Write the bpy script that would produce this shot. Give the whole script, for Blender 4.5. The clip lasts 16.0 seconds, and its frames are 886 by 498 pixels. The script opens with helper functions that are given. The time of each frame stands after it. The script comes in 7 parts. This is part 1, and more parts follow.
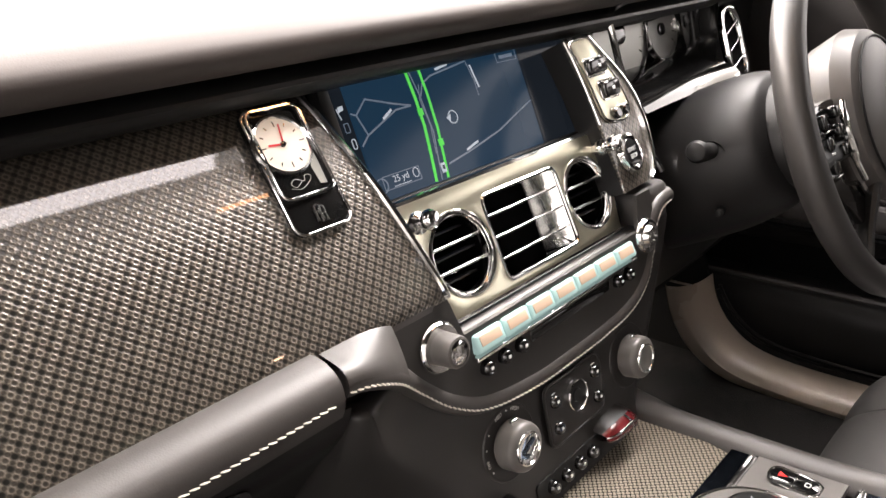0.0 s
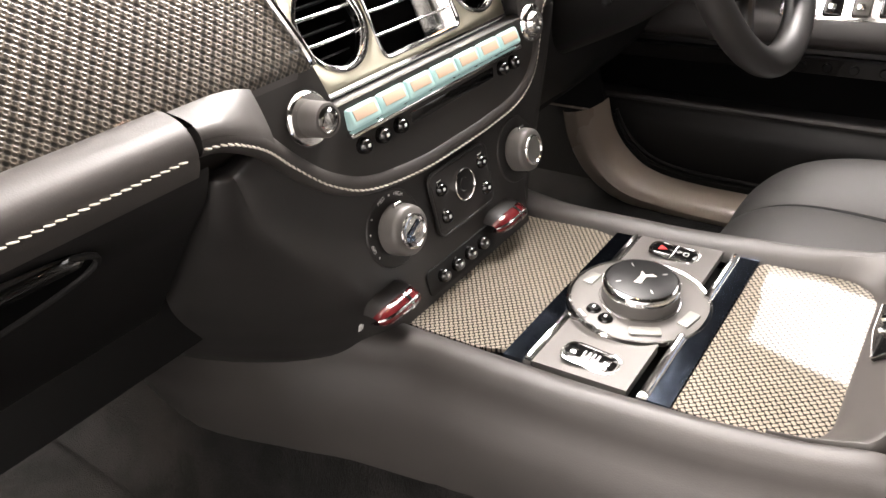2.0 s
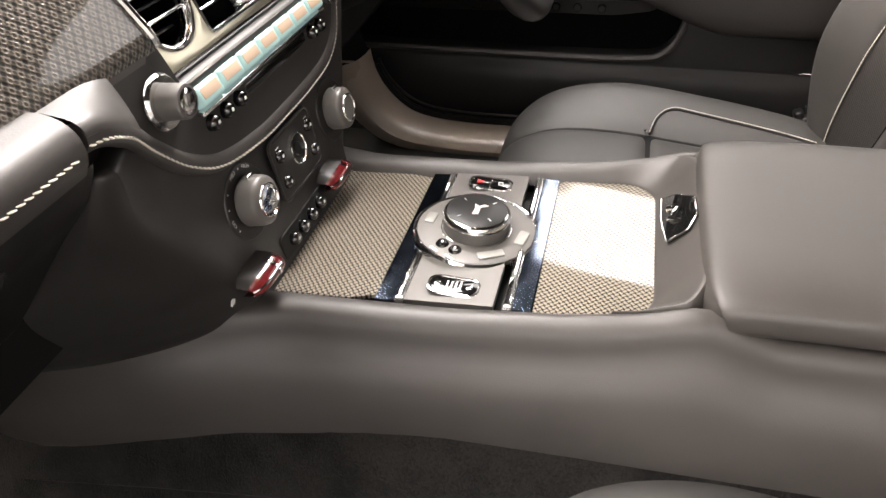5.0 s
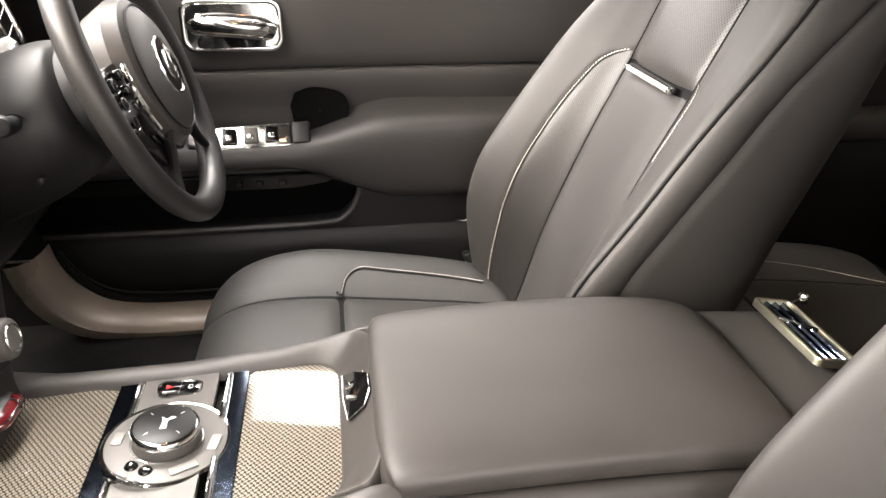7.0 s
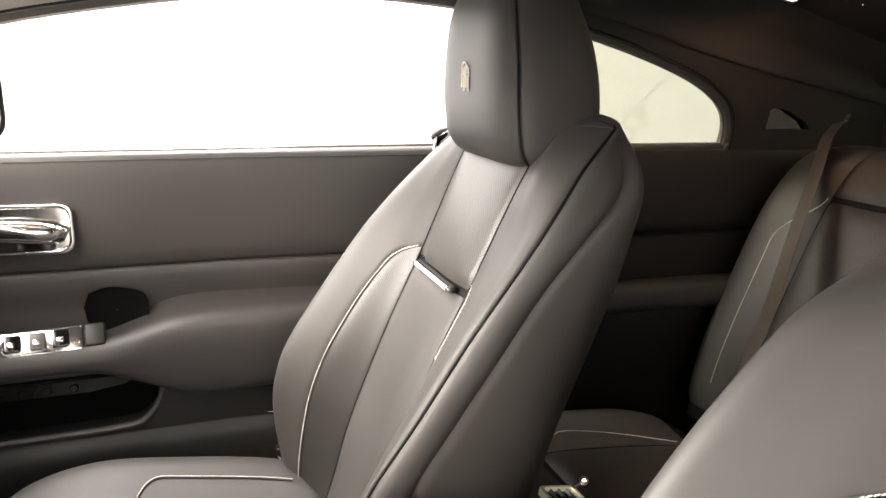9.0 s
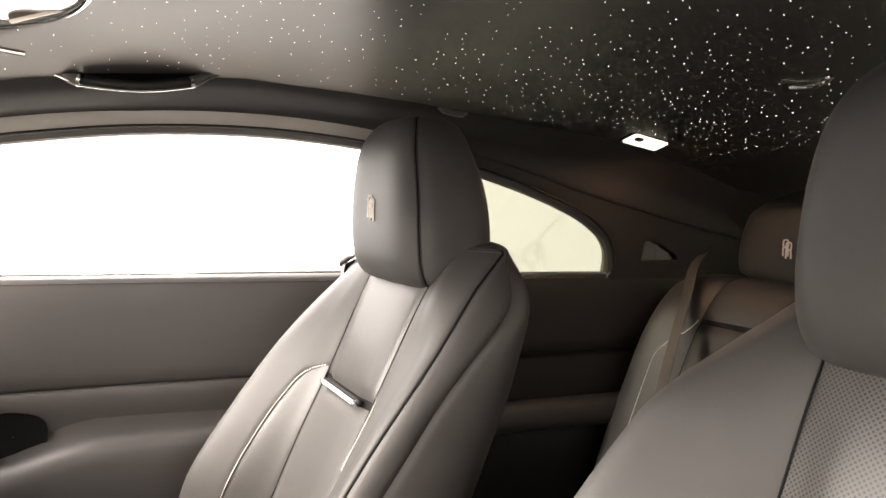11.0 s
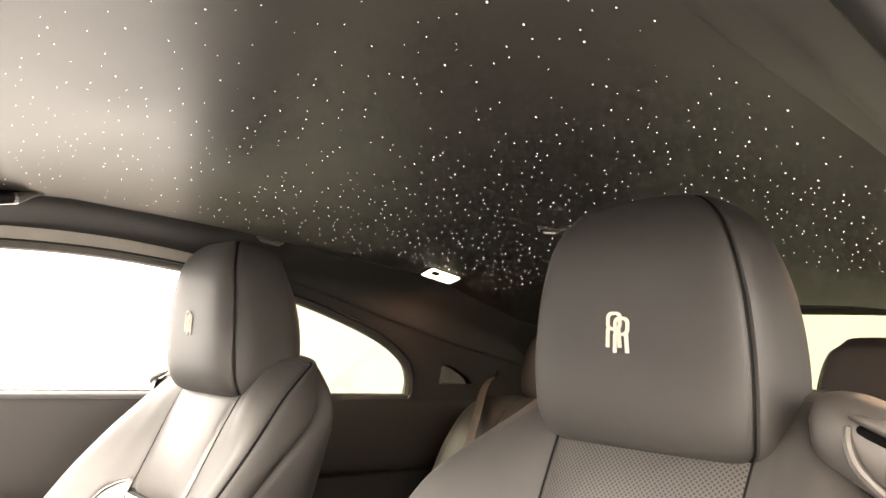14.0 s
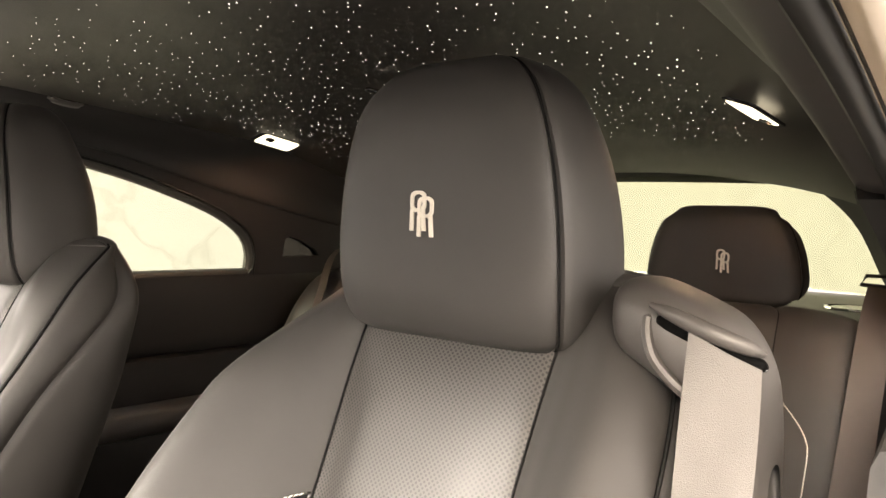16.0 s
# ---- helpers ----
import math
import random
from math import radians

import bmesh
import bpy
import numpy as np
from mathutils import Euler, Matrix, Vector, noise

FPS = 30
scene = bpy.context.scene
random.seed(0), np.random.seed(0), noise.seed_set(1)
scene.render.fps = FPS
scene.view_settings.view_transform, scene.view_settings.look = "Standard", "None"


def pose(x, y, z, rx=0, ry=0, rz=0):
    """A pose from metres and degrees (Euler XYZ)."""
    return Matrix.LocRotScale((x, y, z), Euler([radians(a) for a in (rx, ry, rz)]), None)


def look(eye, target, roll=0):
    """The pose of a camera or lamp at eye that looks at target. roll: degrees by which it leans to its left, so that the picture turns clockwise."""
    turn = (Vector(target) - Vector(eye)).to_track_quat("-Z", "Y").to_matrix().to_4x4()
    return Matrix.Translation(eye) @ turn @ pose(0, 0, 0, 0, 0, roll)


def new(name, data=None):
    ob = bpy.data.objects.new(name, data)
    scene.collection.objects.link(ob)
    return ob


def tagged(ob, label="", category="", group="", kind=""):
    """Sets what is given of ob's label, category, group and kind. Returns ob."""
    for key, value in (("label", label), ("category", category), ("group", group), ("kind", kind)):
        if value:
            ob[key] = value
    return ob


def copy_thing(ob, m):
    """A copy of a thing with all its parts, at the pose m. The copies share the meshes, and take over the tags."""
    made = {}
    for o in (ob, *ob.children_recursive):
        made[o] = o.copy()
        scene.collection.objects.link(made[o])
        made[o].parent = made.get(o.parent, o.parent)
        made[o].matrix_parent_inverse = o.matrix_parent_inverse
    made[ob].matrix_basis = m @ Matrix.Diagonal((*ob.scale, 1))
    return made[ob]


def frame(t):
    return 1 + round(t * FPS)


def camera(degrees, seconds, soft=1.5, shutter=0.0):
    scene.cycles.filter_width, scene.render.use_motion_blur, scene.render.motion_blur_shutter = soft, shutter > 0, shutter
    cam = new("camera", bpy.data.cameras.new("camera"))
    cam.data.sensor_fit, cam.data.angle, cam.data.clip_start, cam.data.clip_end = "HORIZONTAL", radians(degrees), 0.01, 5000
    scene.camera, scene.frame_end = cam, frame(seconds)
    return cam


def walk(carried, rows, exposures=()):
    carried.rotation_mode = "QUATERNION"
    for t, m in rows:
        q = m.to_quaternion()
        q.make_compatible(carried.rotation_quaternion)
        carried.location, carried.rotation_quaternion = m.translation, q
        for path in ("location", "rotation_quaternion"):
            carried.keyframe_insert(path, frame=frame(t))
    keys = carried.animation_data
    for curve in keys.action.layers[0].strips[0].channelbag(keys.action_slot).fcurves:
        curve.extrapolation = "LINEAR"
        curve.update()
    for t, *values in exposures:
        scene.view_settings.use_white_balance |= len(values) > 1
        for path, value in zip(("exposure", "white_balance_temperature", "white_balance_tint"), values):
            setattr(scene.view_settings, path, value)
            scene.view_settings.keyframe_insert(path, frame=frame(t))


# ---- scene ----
cam = camera(62.3, 16.0)
PATH = [
    (0, (-0.512, -0.365, 1.073), (0.817, 0.948, 0.357), -5.0),
    (0.5, (-0.513, -0.372, 1.043), (0.824, 0.893, 0.26), -5.4),
    (1, (-0.51, -0.382, 1.019), (0.825, 0.824, 0.147), -5.7),
    (1.5, (-0.509, -0.386, 1.001), (0.831, 0.755, 0.05), -5.8),
    (2, (-0.507, -0.393, 0.985), (0.837, 0.676, -0.04), -5.6),
    (2.5, (-0.511, -0.405, 0.971), (0.853, 0.593, -0.099), -5.3),
    (3, (-0.517, -0.407, 0.966), (0.866, 0.518, -0.143), -5.0),
    (3.2, (-0.518, -0.406, 0.964), (0.875, 0.487, -0.159), -4.8),
    (5.3, (-0.595, -0.315, 1.03), (1.005, -0.008, -0.129), -1.7),
    (5.5, (-0.599, -0.313, 1.039), (1.026, -0.086, -0.104), -1.1),
    (6, (-0.601, -0.33, 1.062), (1.085, -0.283, -0.012), -0.5),
    (6.5, (-0.599, -0.358, 1.083), (1.136, -0.475, 0.095), -0.0),
    (7, (-0.6, -0.385, 1.101), (1.172, -0.655, 0.213), 0.3),
    (7.5, (-0.609, -0.408, 1.121), (1.185, -0.807, 0.331), 0.5),
    (8, (-0.614, -0.431, 1.137), (1.191, -0.947, 0.448), 0.8),
    (8.5, (-0.618, -0.461, 1.159), (1.196, -1.069, 0.576), 1.1),
    (9, (-0.618, -0.473, 1.172), (1.198, -1.15, 0.678), 1.2),
    (11.5, (-0.767, -0.411, 1.16), (0.976, -1.39, 1.16), 2.0),
    (12, (-0.821, -0.369, 1.153), (0.879, -1.416, 1.282), 2.0),
    (12.5, (-0.835, -0.348, 1.127), (0.813, -1.458, 1.361), 2.3),
    (13, (-0.843, -0.336, 1.118), (0.749, -1.507, 1.426), 2.5),
    (13.5, (-0.847, -0.339, 1.115), (0.695, -1.569, 1.442), 2.8),
    (14, (-0.854, -0.361, 1.122), (0.634, -1.668, 1.403), 2.9),
    (14.5, (-0.862, -0.397, 1.136), (0.564, -1.787, 1.321), 2.9),
    (15, (-0.877, -0.44, 1.151), (0.484, -1.904, 1.228), 2.6),
    (15.5, (-0.862, -0.466, 1.149), (0.433, -1.99, 1.131), 2.2),
    (16, (-0.841, -0.488, 1.147), (0.407, -2.049, 1.069), 1.9),
]
walk(cam, [(t, look(eye, target, roll)) for t, eye, target, roll in PATH],
     exposures=[(0, 0.0, 6500, 16), (0.5, -0.06, 6500, 16), (1.0, -0.06, 6500, 16), (2.0, 0.24, 6500, 15), (3, 0.38, 6500, 15), (5.5, -0.05, 6500, 14), (6.5, 0.02, 6500, 14), (7.2, 0.32, 6500, 13), (8, 0.56, 6550, 13), (9, 0.40, 6600, 12), (11.5, 0.52, 6700, 14), (12.5, 0.78, 6800, 13), (13.5, 1.0, 7100, 13), (14.5, 1.2, 6950, 13), (15.3, 1.02, 6900, 13), (16, 0.64, 7050, 13)])
scene.view_settings.exposure = 0.35

# ---- light: a white showroom, its walls made to glow around the car ----
world = bpy.data.worlds.new("world")
scene.world = world
world.use_nodes = True
world.node_tree.nodes["Background"].inputs["Color"].default_value = (1.0, 0.97, 0.93, 1)
world.node_tree.nodes["Background"].inputs["Strength"].default_value = 0.35


def area_lamp(name, at, target, sx, sy, power, colour):
    d = bpy.data.lights.new(name, "AREA")
    d.shape, d.size, d.size_y, d.energy, d.color = "RECTANGLE", sx, sy, power, colour
    ob = new(name, d)
    ob.matrix_world = look(at, target)
    return ob


# Unseen lamps, added to light seats and dash through doorway and windscreen.
area_lamp("unseen_ceiling_light", (-2.0, 1.7, 2.9), (-0.5, -0.8, 0.9), 1.2, 2.0, 210, (1.0, 0.86, 0.70))
area_lamp("unseen_ceiling_light", (0.2, 1.0, 3.18), (0.15, 0.7, 0.8), 4.4, 1.3, 430, (1.0, 0.96, 0.9))
area_lamp("unseen_ceiling_light", (0.1, 2.9, 2.75), (0.0, -0.7, 0.8), 4.6, 1.5, 1080, (1.0, 0.95, 0.87))
# Added low fill for the tunnel side; no lamp is known to hang there.
area_lamp("west_fill_light", (-3.0, -0.4, 1.6), (-0.2, 0.0, 0.5), 2.0, 1.0, 36, (1.0, 0.95, 0.9))
# This lamp follows from the white streak reflected in the fascia.
area_lamp("unseen_ceiling_light", (0.25, -0.70, 3.18), (0.25, -0.70, 0.8), 1.5, 0.6, 37, (1.0, 0.93, 0.90))
# Another unseen lamp, added outside the driver's window.
area_lamp("unseen_ceiling_light", (2.15, -0.1, 3.18), (2.0, -0.1, 0.8), 1.1, 2.6, 680, (1.0, 0.96, 0.9))


# ---- materials ----
def mat(name, colour, rough=0.5, metal=0.0, spec=0.5, coat=0.0, emit=None, strength=0.0, bump=None, vary=0.0, vary_scale=6.0, sheen=0.0):
    """bump: (scale, strength, distance)."""
    m = bpy.data.materials.new(name)
    m.use_nodes = True
    nt = m.node_tree
    b = nt.nodes["Principled BSDF"]
    b.inputs["Base Color"].default_value = (*colour, 1)
    b.inputs["Roughness"].default_value = rough
    b.inputs["Metallic"].default_value = metal
    b.inputs["Specular IOR Level"].default_value = spec
    b.inputs["Coat Weight"].default_value = coat
    b.inputs["Coat Roughness"].default_value = 0.04
    b.inputs["Sheen Weight"].default_value = sheen
    if emit:
        b.inputs["Emission Color"].default_value = (*emit, 1)
        b.inputs["Emission Strength"].default_value = strength
    tc = nt.nodes.new("ShaderNodeTexCoord")
    if vary:
        n = nt.nodes.new("ShaderNodeTexNoise")
        n.inputs["Scale"].default_value, n.inputs["Detail"].default_value = vary_scale, 5
        nt.links.new(tc.outputs["Object"], n.inputs["Vector"])
        r = nt.nodes.new("ShaderNodeValToRGB")
        r.color_ramp.elements[0].position, r.color_ramp.elements[1].position = 0.3, 0.7
        r.color_ramp.elements[0].color = (*[c * (1 - vary) for c in colour], 1)
        r.color_ramp.elements[1].color = (*[c * (1 + vary) for c in colour], 1)
        nt.links.new(n.outputs["Fac"], r.inputs["Fac"])
        nt.links.new(r.outputs["Color"], b.inputs["Base Color"])
        mr = nt.nodes.new("ShaderNodeMapRange")
        mr.inputs["To Min"].default_value, mr.inputs["To Max"].default_value = max(0.0, rough - 0.06), min(1.0, rough + 0.06)
        nt.links.new(n.outputs["Fac"], mr.inputs["Value"])
        nt.links.new(mr.outputs["Result"], b.inputs["Roughness"])
    if bump:
        v = nt.nodes.new("ShaderNodeTexVoronoi")
        v.inputs["Scale"].default_value = bump[0]
        nt.links.new(tc.outputs["Object"], v.inputs["Vector"])
        bp = nt.nodes.new("ShaderNodeBump")
        bp.inputs["Strength"].default_value, bp.inputs["Distance"].default_value = bump[1], bump[2]
        nt.links.new(v.outputs["Distance"], bp.inputs["Height"])
        nt.links.new(bp.outputs["Normal"], b.inputs["Normal"])
    return m


def lattice(m, sx, sy, turn=45):
    """A square lattice of points over the surface's UV metres, turned; gives the distance to the nearest point, in cells."""
    nt = m.node_tree
    uv = nt.nodes.new("ShaderNodeTexCoord")
    mp = nt.nodes.new("ShaderNodeMapping")
    mp.vector_type = "POINT"
    mp.inputs["Scale"].default_value = (sx, sy, 1)
    rot = nt.nodes.new("ShaderNodeMapping")
    rot.inputs["Rotation"].default_value = (0, 0, radians(turn))
    v = nt.nodes.new("ShaderNodeTexVoronoi")
    v.voronoi_dimensions = "2D"
    v.inputs["Scale"].default_value, v.inputs["Randomness"].default_value = 1.0, 0.0
    nt.links.new(uv.outputs["UV"], mp.inputs["Vector"])
    nt.links.new(mp.outputs["Vector"], rot.inputs["Vector"])
    nt.links.new(rot.outputs["Vector"], v.inputs["Vector"])
    return v, rot


def perforated(name, colour, pitch):
    m = mat(name, colour, 0.42, bump=(900, 0.12, 0.0006))
    nt, b = m.node_tree, m.node_tree.nodes["Principled BSDF"]
    v, _ = lattice(m, 1 / pitch, 1 / pitch)
    r = nt.nodes.new("ShaderNodeValToRGB")
    r.color_ramp.elements[0].position, r.color_ramp.elements[1].position = 0.26, 0.35
    r.color_ramp.elements[0].color, r.color_ramp.elements[1].color = (0.002, 0.002, 0.002, 1), (*colour, 1)
    nt.links.new(v.outputs["Distance"], r.inputs["Fac"])
    nt.links.new(r.outputs["Color"], b.inputs["Base Color"])
    bp = nt.nodes.new("ShaderNodeBump")
    bp.inputs["Strength"].default_value, bp.inputs["Distance"].default_value = 0.5, 0.0006
    nt.links.new(r.outputs["Color"], bp.inputs["Height"])
    nt.links.new(bp.outputs["Normal"], b.inputs["Normal"])
    return m


def woven(name, light, dark, pitch, share, ratio=3.0, least=0.25):
    """Lacquered woven metal thread: light strands round small dark pits, with larger gaps on a coarser lattice, under a clear coat."""
    m = mat(name, light, 0.32, coat=1.0)
    nt, b = m.node_tree, m.node_tree.nodes["Principled BSDF"]
    fine, rot = lattice(m, ratio / pitch, ratio / (pitch * 0.9))
    big, _ = lattice(m, 1 / pitch, 1 / (pitch * 0.9))

    def ramp(v, lo, hi, least):
        r = nt.nodes.new("ShaderNodeMapRange")
        r.inputs["To Min"].default_value = least
        r.interpolation_type = "SMOOTHSTEP"
        r.inputs["From Min"].default_value, r.inputs["From Max"].default_value = lo, hi
        nt.links.new(v.outputs["Distance"], r.inputs["Value"])
        return r
    f, g = ramp(fine, 0.20, 0.56, least), ramp(big, 0.14, 0.14 + share, 0.10)
    mul = nt.nodes.new("ShaderNodeMath")
    mul.operation = "MULTIPLY"
    nt.links.new(f.outputs["Result"], mul.inputs[0])
    nt.links.new(g.outputs["Result"], mul.inputs[1])
    n = nt.nodes.new("ShaderNodeTexNoise")
    n.inputs["Scale"].default_value, n.inputs["Detail"].default_value = 0.25, 4
    nt.links.new(rot.outputs["Vector"], n.inputs["Vector"])
    mr = nt.nodes.new("ShaderNodeMapRange")
    mr.inputs["To Min"].default_value, mr.inputs["To Max"].default_value = 0.6, 1.3
    nt.links.new(n.outputs["Fac"], mr.inputs["Value"])
    m2 = nt.nodes.new("ShaderNodeMath")
    m2.operation = "MULTIPLY"
    nt.links.new(mul.outputs["Value"], m2.inputs[0])
    nt.links.new(mr.outputs["Result"], m2.inputs[1])
    mix = nt.nodes.new("ShaderNodeMix")
    mix.data_type = "RGBA"
    mix.inputs["A"].default_value, mix.inputs["B"].default_value = (*dark, 1), (*light, 1)
    nt.links.new(m2.outputs["Value"], mix.inputs["Factor"])
    nt.links.new(mix.outputs["Result"], b.inputs["Base Color"])
    bp = nt.nodes.new("ShaderNodeBump")
    bp.inputs["Strength"].default_value, bp.inputs["Distance"].default_value = 0.45, 0.0012
    nt.links.new(mul.outputs["Value"], bp.inputs["Height"])
    nt.links.new(bp.outputs["Normal"], b.inputs["Normal"])
    b.inputs["Metallic"].default_value = 0.25
    return m


def basket(name, light, dark, pitch):
    """Lacquered basket weave: short strands that pass over and under each other in turn, with dark pits between."""
    m = mat(name, light, 0.36, spec=0.12, coat=1.0)
    nt, b = m.node_tree, m.node_tree.nodes["Principled BSDF"]
    uv = nt.nodes.new("ShaderNodeTexCoord")
    mp = nt.nodes.new("ShaderNodeMapping")
    mp.inputs["Scale"].default_value, mp.inputs["Rotation"].default_value = (1 / pitch, 1 / pitch, 1), (0, 0, radians(38))
    nt.links.new(uv.outputs["UV"], mp.inputs["Vector"])
    sep = nt.nodes.new("ShaderNodeSeparateXYZ")
    nt.links.new(mp.outputs["Vector"], sep.inputs["Vector"])

    def calc(op, a, c=0.0):
        n = nt.nodes.new("ShaderNodeMath")
        n.operation = op
        for k, v in enumerate((a, c)):
            if isinstance(v, float):
                n.inputs[k].default_value = v
            else:
                nt.links.new(v, n.inputs[k])
        return n.outputs["Value"]
    u, v = sep.outputs["X"], sep.outputs["Y"]
    odd = calc("ABSOLUTE", calc("MODULO", calc("ADD", calc("FLOOR", u), calc("FLOOR", v)), 2.0))
    fu, fv = (calc("ABSOLUTE", calc("SUBTRACT", calc("FRACT", w), 0.5)) for w in (u, v))
    across = calc("ADD", calc("MULTIPLY", fu, odd), calc("MULTIPLY", fv, calc("SUBTRACT", 1.0, odd)))
    along = calc("ADD", calc("MULTIPLY", fv, odd), calc("MULTIPLY", fu, calc("SUBTRACT", 1.0, odd)))
    r = nt.nodes.new("ShaderNodeMapRange")
    r.interpolation_type = "SMOOTHSTEP"
    r.inputs["From Min"].default_value, r.inputs["From Max"].default_value = 0.43, 0.20
    nt.links.new(calc("ADD", across, calc("MULTIPLY", calc("MULTIPLY", along, along), 0.35)), r.inputs["Value"])
    mix = nt.nodes.new("ShaderNodeMix")
    mix.data_type = "RGBA"
    mix.inputs["A"].default_value, mix.inputs["B"].default_value = (*dark, 1), (*light, 1)
    nt.links.new(r.outputs["Result"], mix.inputs["Factor"])
    nt.links.new(mix.outputs["Result"], b.inputs["Base Color"])
    bp = nt.nodes.new("ShaderNodeBump")
    bp.inputs["Strength"].default_value, bp.inputs["Distance"].default_value = 0.6, 0.0010
    nt.links.new(r.outputs["Result"], bp.inputs["Height"])
    nt.links.new(bp.outputs["Normal"], b.inputs["Normal"])
    b.inputs["Metallic"].default_value = 0.08
    return m


def deep_pile(name):
    """Cut pile: fine dark grain, brushed into lighter and darker patches."""
    m = mat(name, (0.01, 0.01, 0.01), 0.95, spec=0.08, sheen=0.06)
    nt, b = m.node_tree, m.node_tree.nodes["Principled BSDF"]
    tc = nt.nodes.new("ShaderNodeTexCoord")

    def noise(scale, detail, lo, hi, a, c):
        n = nt.nodes.new("ShaderNodeTexNoise")
        n.inputs["Scale"].default_value, n.inputs["Detail"].default_value, n.inputs["Roughness"].default_value = scale, detail, 0.65
        nt.links.new(tc.outputs["Object"], n.inputs["Vector"])
        r = nt.nodes.new("ShaderNodeMapRange")
        r.inputs["From Min"].default_value, r.inputs["From Max"].default_value = lo, hi
        r.inputs["To Min"].default_value, r.inputs["To Max"].default_value = a, c
        nt.links.new(n.outputs["Fac"], r.inputs["Value"])
        return n, r
    fine, f = noise(470, 3, 0.32, 0.68, 0.2, 1.5)
    _, g = noise(15, 4, 0.36, 0.68, 0.25, 1.5)
    mul = nt.nodes.new("ShaderNodeMath")
    mul.operation = "MULTIPLY"
    nt.links.new(f.outputs["Result"], mul.inputs[0])
    nt.links.new(g.outputs["Result"], mul.inputs[1])
    mix = nt.nodes.new("ShaderNodeMix")
    mix.data_type = "RGBA"
    mix.inputs["A"].default_value, mix.inputs["B"].default_value = (0.0012, 0.0012, 0.0012, 1), (0.019, 0.0176, 0.0165, 1)
    nt.links.new(mul.outputs["Value"], mix.inputs["Factor"])
    nt.links.new(mix.outputs["Result"], b.inputs["Base Color"])
    bp = nt.nodes.new("ShaderNodeBump")
    bp.inputs["Strength"].default_value, bp.inputs["Distance"].default_value = 1.0, 0.004
    nt.links.new(fine.outputs["Fac"], bp.inputs["Height"])
    nt.links.new(bp.outputs["Normal"], b.inputs["Normal"])
    return m


def pane(name, tint, gloss=0.06):
    m = bpy.data.materials.new(name)
    m.use_nodes = True
    nt = m.node_tree
    nt.nodes.remove(nt.nodes["Principled BSDF"])
    t, g, x = (nt.nodes.new("ShaderNodeBsdf" + k) for k in ("Transparent", "Glossy", "Transparent"))
    nt.nodes.remove(x)
    t.inputs["Color"].default_value = (*tint, 1)
    g.inputs["Roughness"].default_value = 0.02
    mx = nt.nodes.new("ShaderNodeMixShader")
    mx.inputs["Fac"].default_value = gloss
    nt.links.new(t.outputs[0], mx.inputs[1])
    nt.links.new(g.outputs[0], mx.inputs[2])
    nt.links.new(mx.outputs[0], nt.nodes["Material Output"].inputs["Surface"])
    return m


LEATHER = mat("black_leather", (0.040, 0.0375, 0.0355), 0.55, spec=0.42, bump=(850, 0.09, 0.0005), vary=0.12, vary_scale=9)
STACK = mat("black_dash_leather", (0.022, 0.0205, 0.0196), 0.46, spec=0.45, bump=(850, 0.08, 0.0004), vary=0.1, vary_scale=9)
LEATHER_SOFT = mat("charcoal_leather", (0.050, 0.0455, 0.0425), 0.46, spec=0.5, bump=(850, 0.09, 0.0005), vary=0.12, vary_scale=9)
PAD = mat("matt_dash_leather", (0.060, 0.052, 0.048), 0.60, spec=0.2, bump=(850, 0.09, 0.0005), vary=0.12, vary_scale=9)
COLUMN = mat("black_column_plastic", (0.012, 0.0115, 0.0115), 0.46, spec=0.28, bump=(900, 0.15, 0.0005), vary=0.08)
LEATHER_DOOR = mat("black_door_leather", (0.030, 0.0275, 0.0265), 0.47, spec=0.5, bump=(700, 0.25, 0.0008), vary=0.1)
PERF = perforated("perforated_black_leather", (0.047, 0.043, 0.040), 0.0040)
PERF_FINE = perforated("finely_perforated_black_leather", (0.034, 0.0315, 0.030), 0.0026)
PANEL = mat("satin_grey_black_panel", (0.034, 0.032, 0.030), 0.5, spec=0.35, vary=0.06, vary_scale=30)
SATIN = mat("satin_black_plastic", (0.009, 0.009, 0.009), 0.45, spec=0.3, vary=0.1)
SATIN_GREY = mat("satin_grey_paint", (0.11, 0.103, 0.096), 0.42, metal=0.2, vary=0.04, vary_scale=40)
SATIN_PALE = mat("pale_grey_frame_paint", (0.34, 0.32, 0.29), 0.4, vary=0.04, vary_scale=30)
GLOSS = mat("gloss_black", (0.006, 0.006, 0.006), 0.08, coat=0.5)
CHROME = mat("chrome", (0.80, 0.80, 0.79), 0.10, metal=1.0)
NICKEL = mat("brushed_nickel", (0.64, 0.61, 0.48), 0.32, metal=1.0, vary=0.02, vary_scale=120)
# Dark blue in this colour stands for what the polished console strips reflect.
STEEL = mat("blue_tinted_polished_steel", (0.17, 0.21, 0.28), 0.1, metal=1.0, vary=0.15, vary_scale=90)
THREAD = mat("cream_thread", (0.72, 0.68, 0.6), 0.8)
PIPING = mat("black_piping", (0.006, 0.006, 0.006), 0.6, spec=0.12)
CARPET = deep_pile("black_deep_carpet")
HEADLINER = mat("black_headliner_leather", (0.032, 0.031, 0.030), 0.44, spec=0.9, bump=(600, 0.1, 0.0004), vary=0.06)
TRIM_DARK = mat("dark_pillar_trim", (0.028, 0.0265, 0.0265), 0.62, spec=0.35, bump=(900, 0.3, 0.0006))
HEADLINER.node_tree.nodes["Principled BSDF"].inputs["Specular Tint"].default_value = (1.0, 0.91, 0.77, 1)
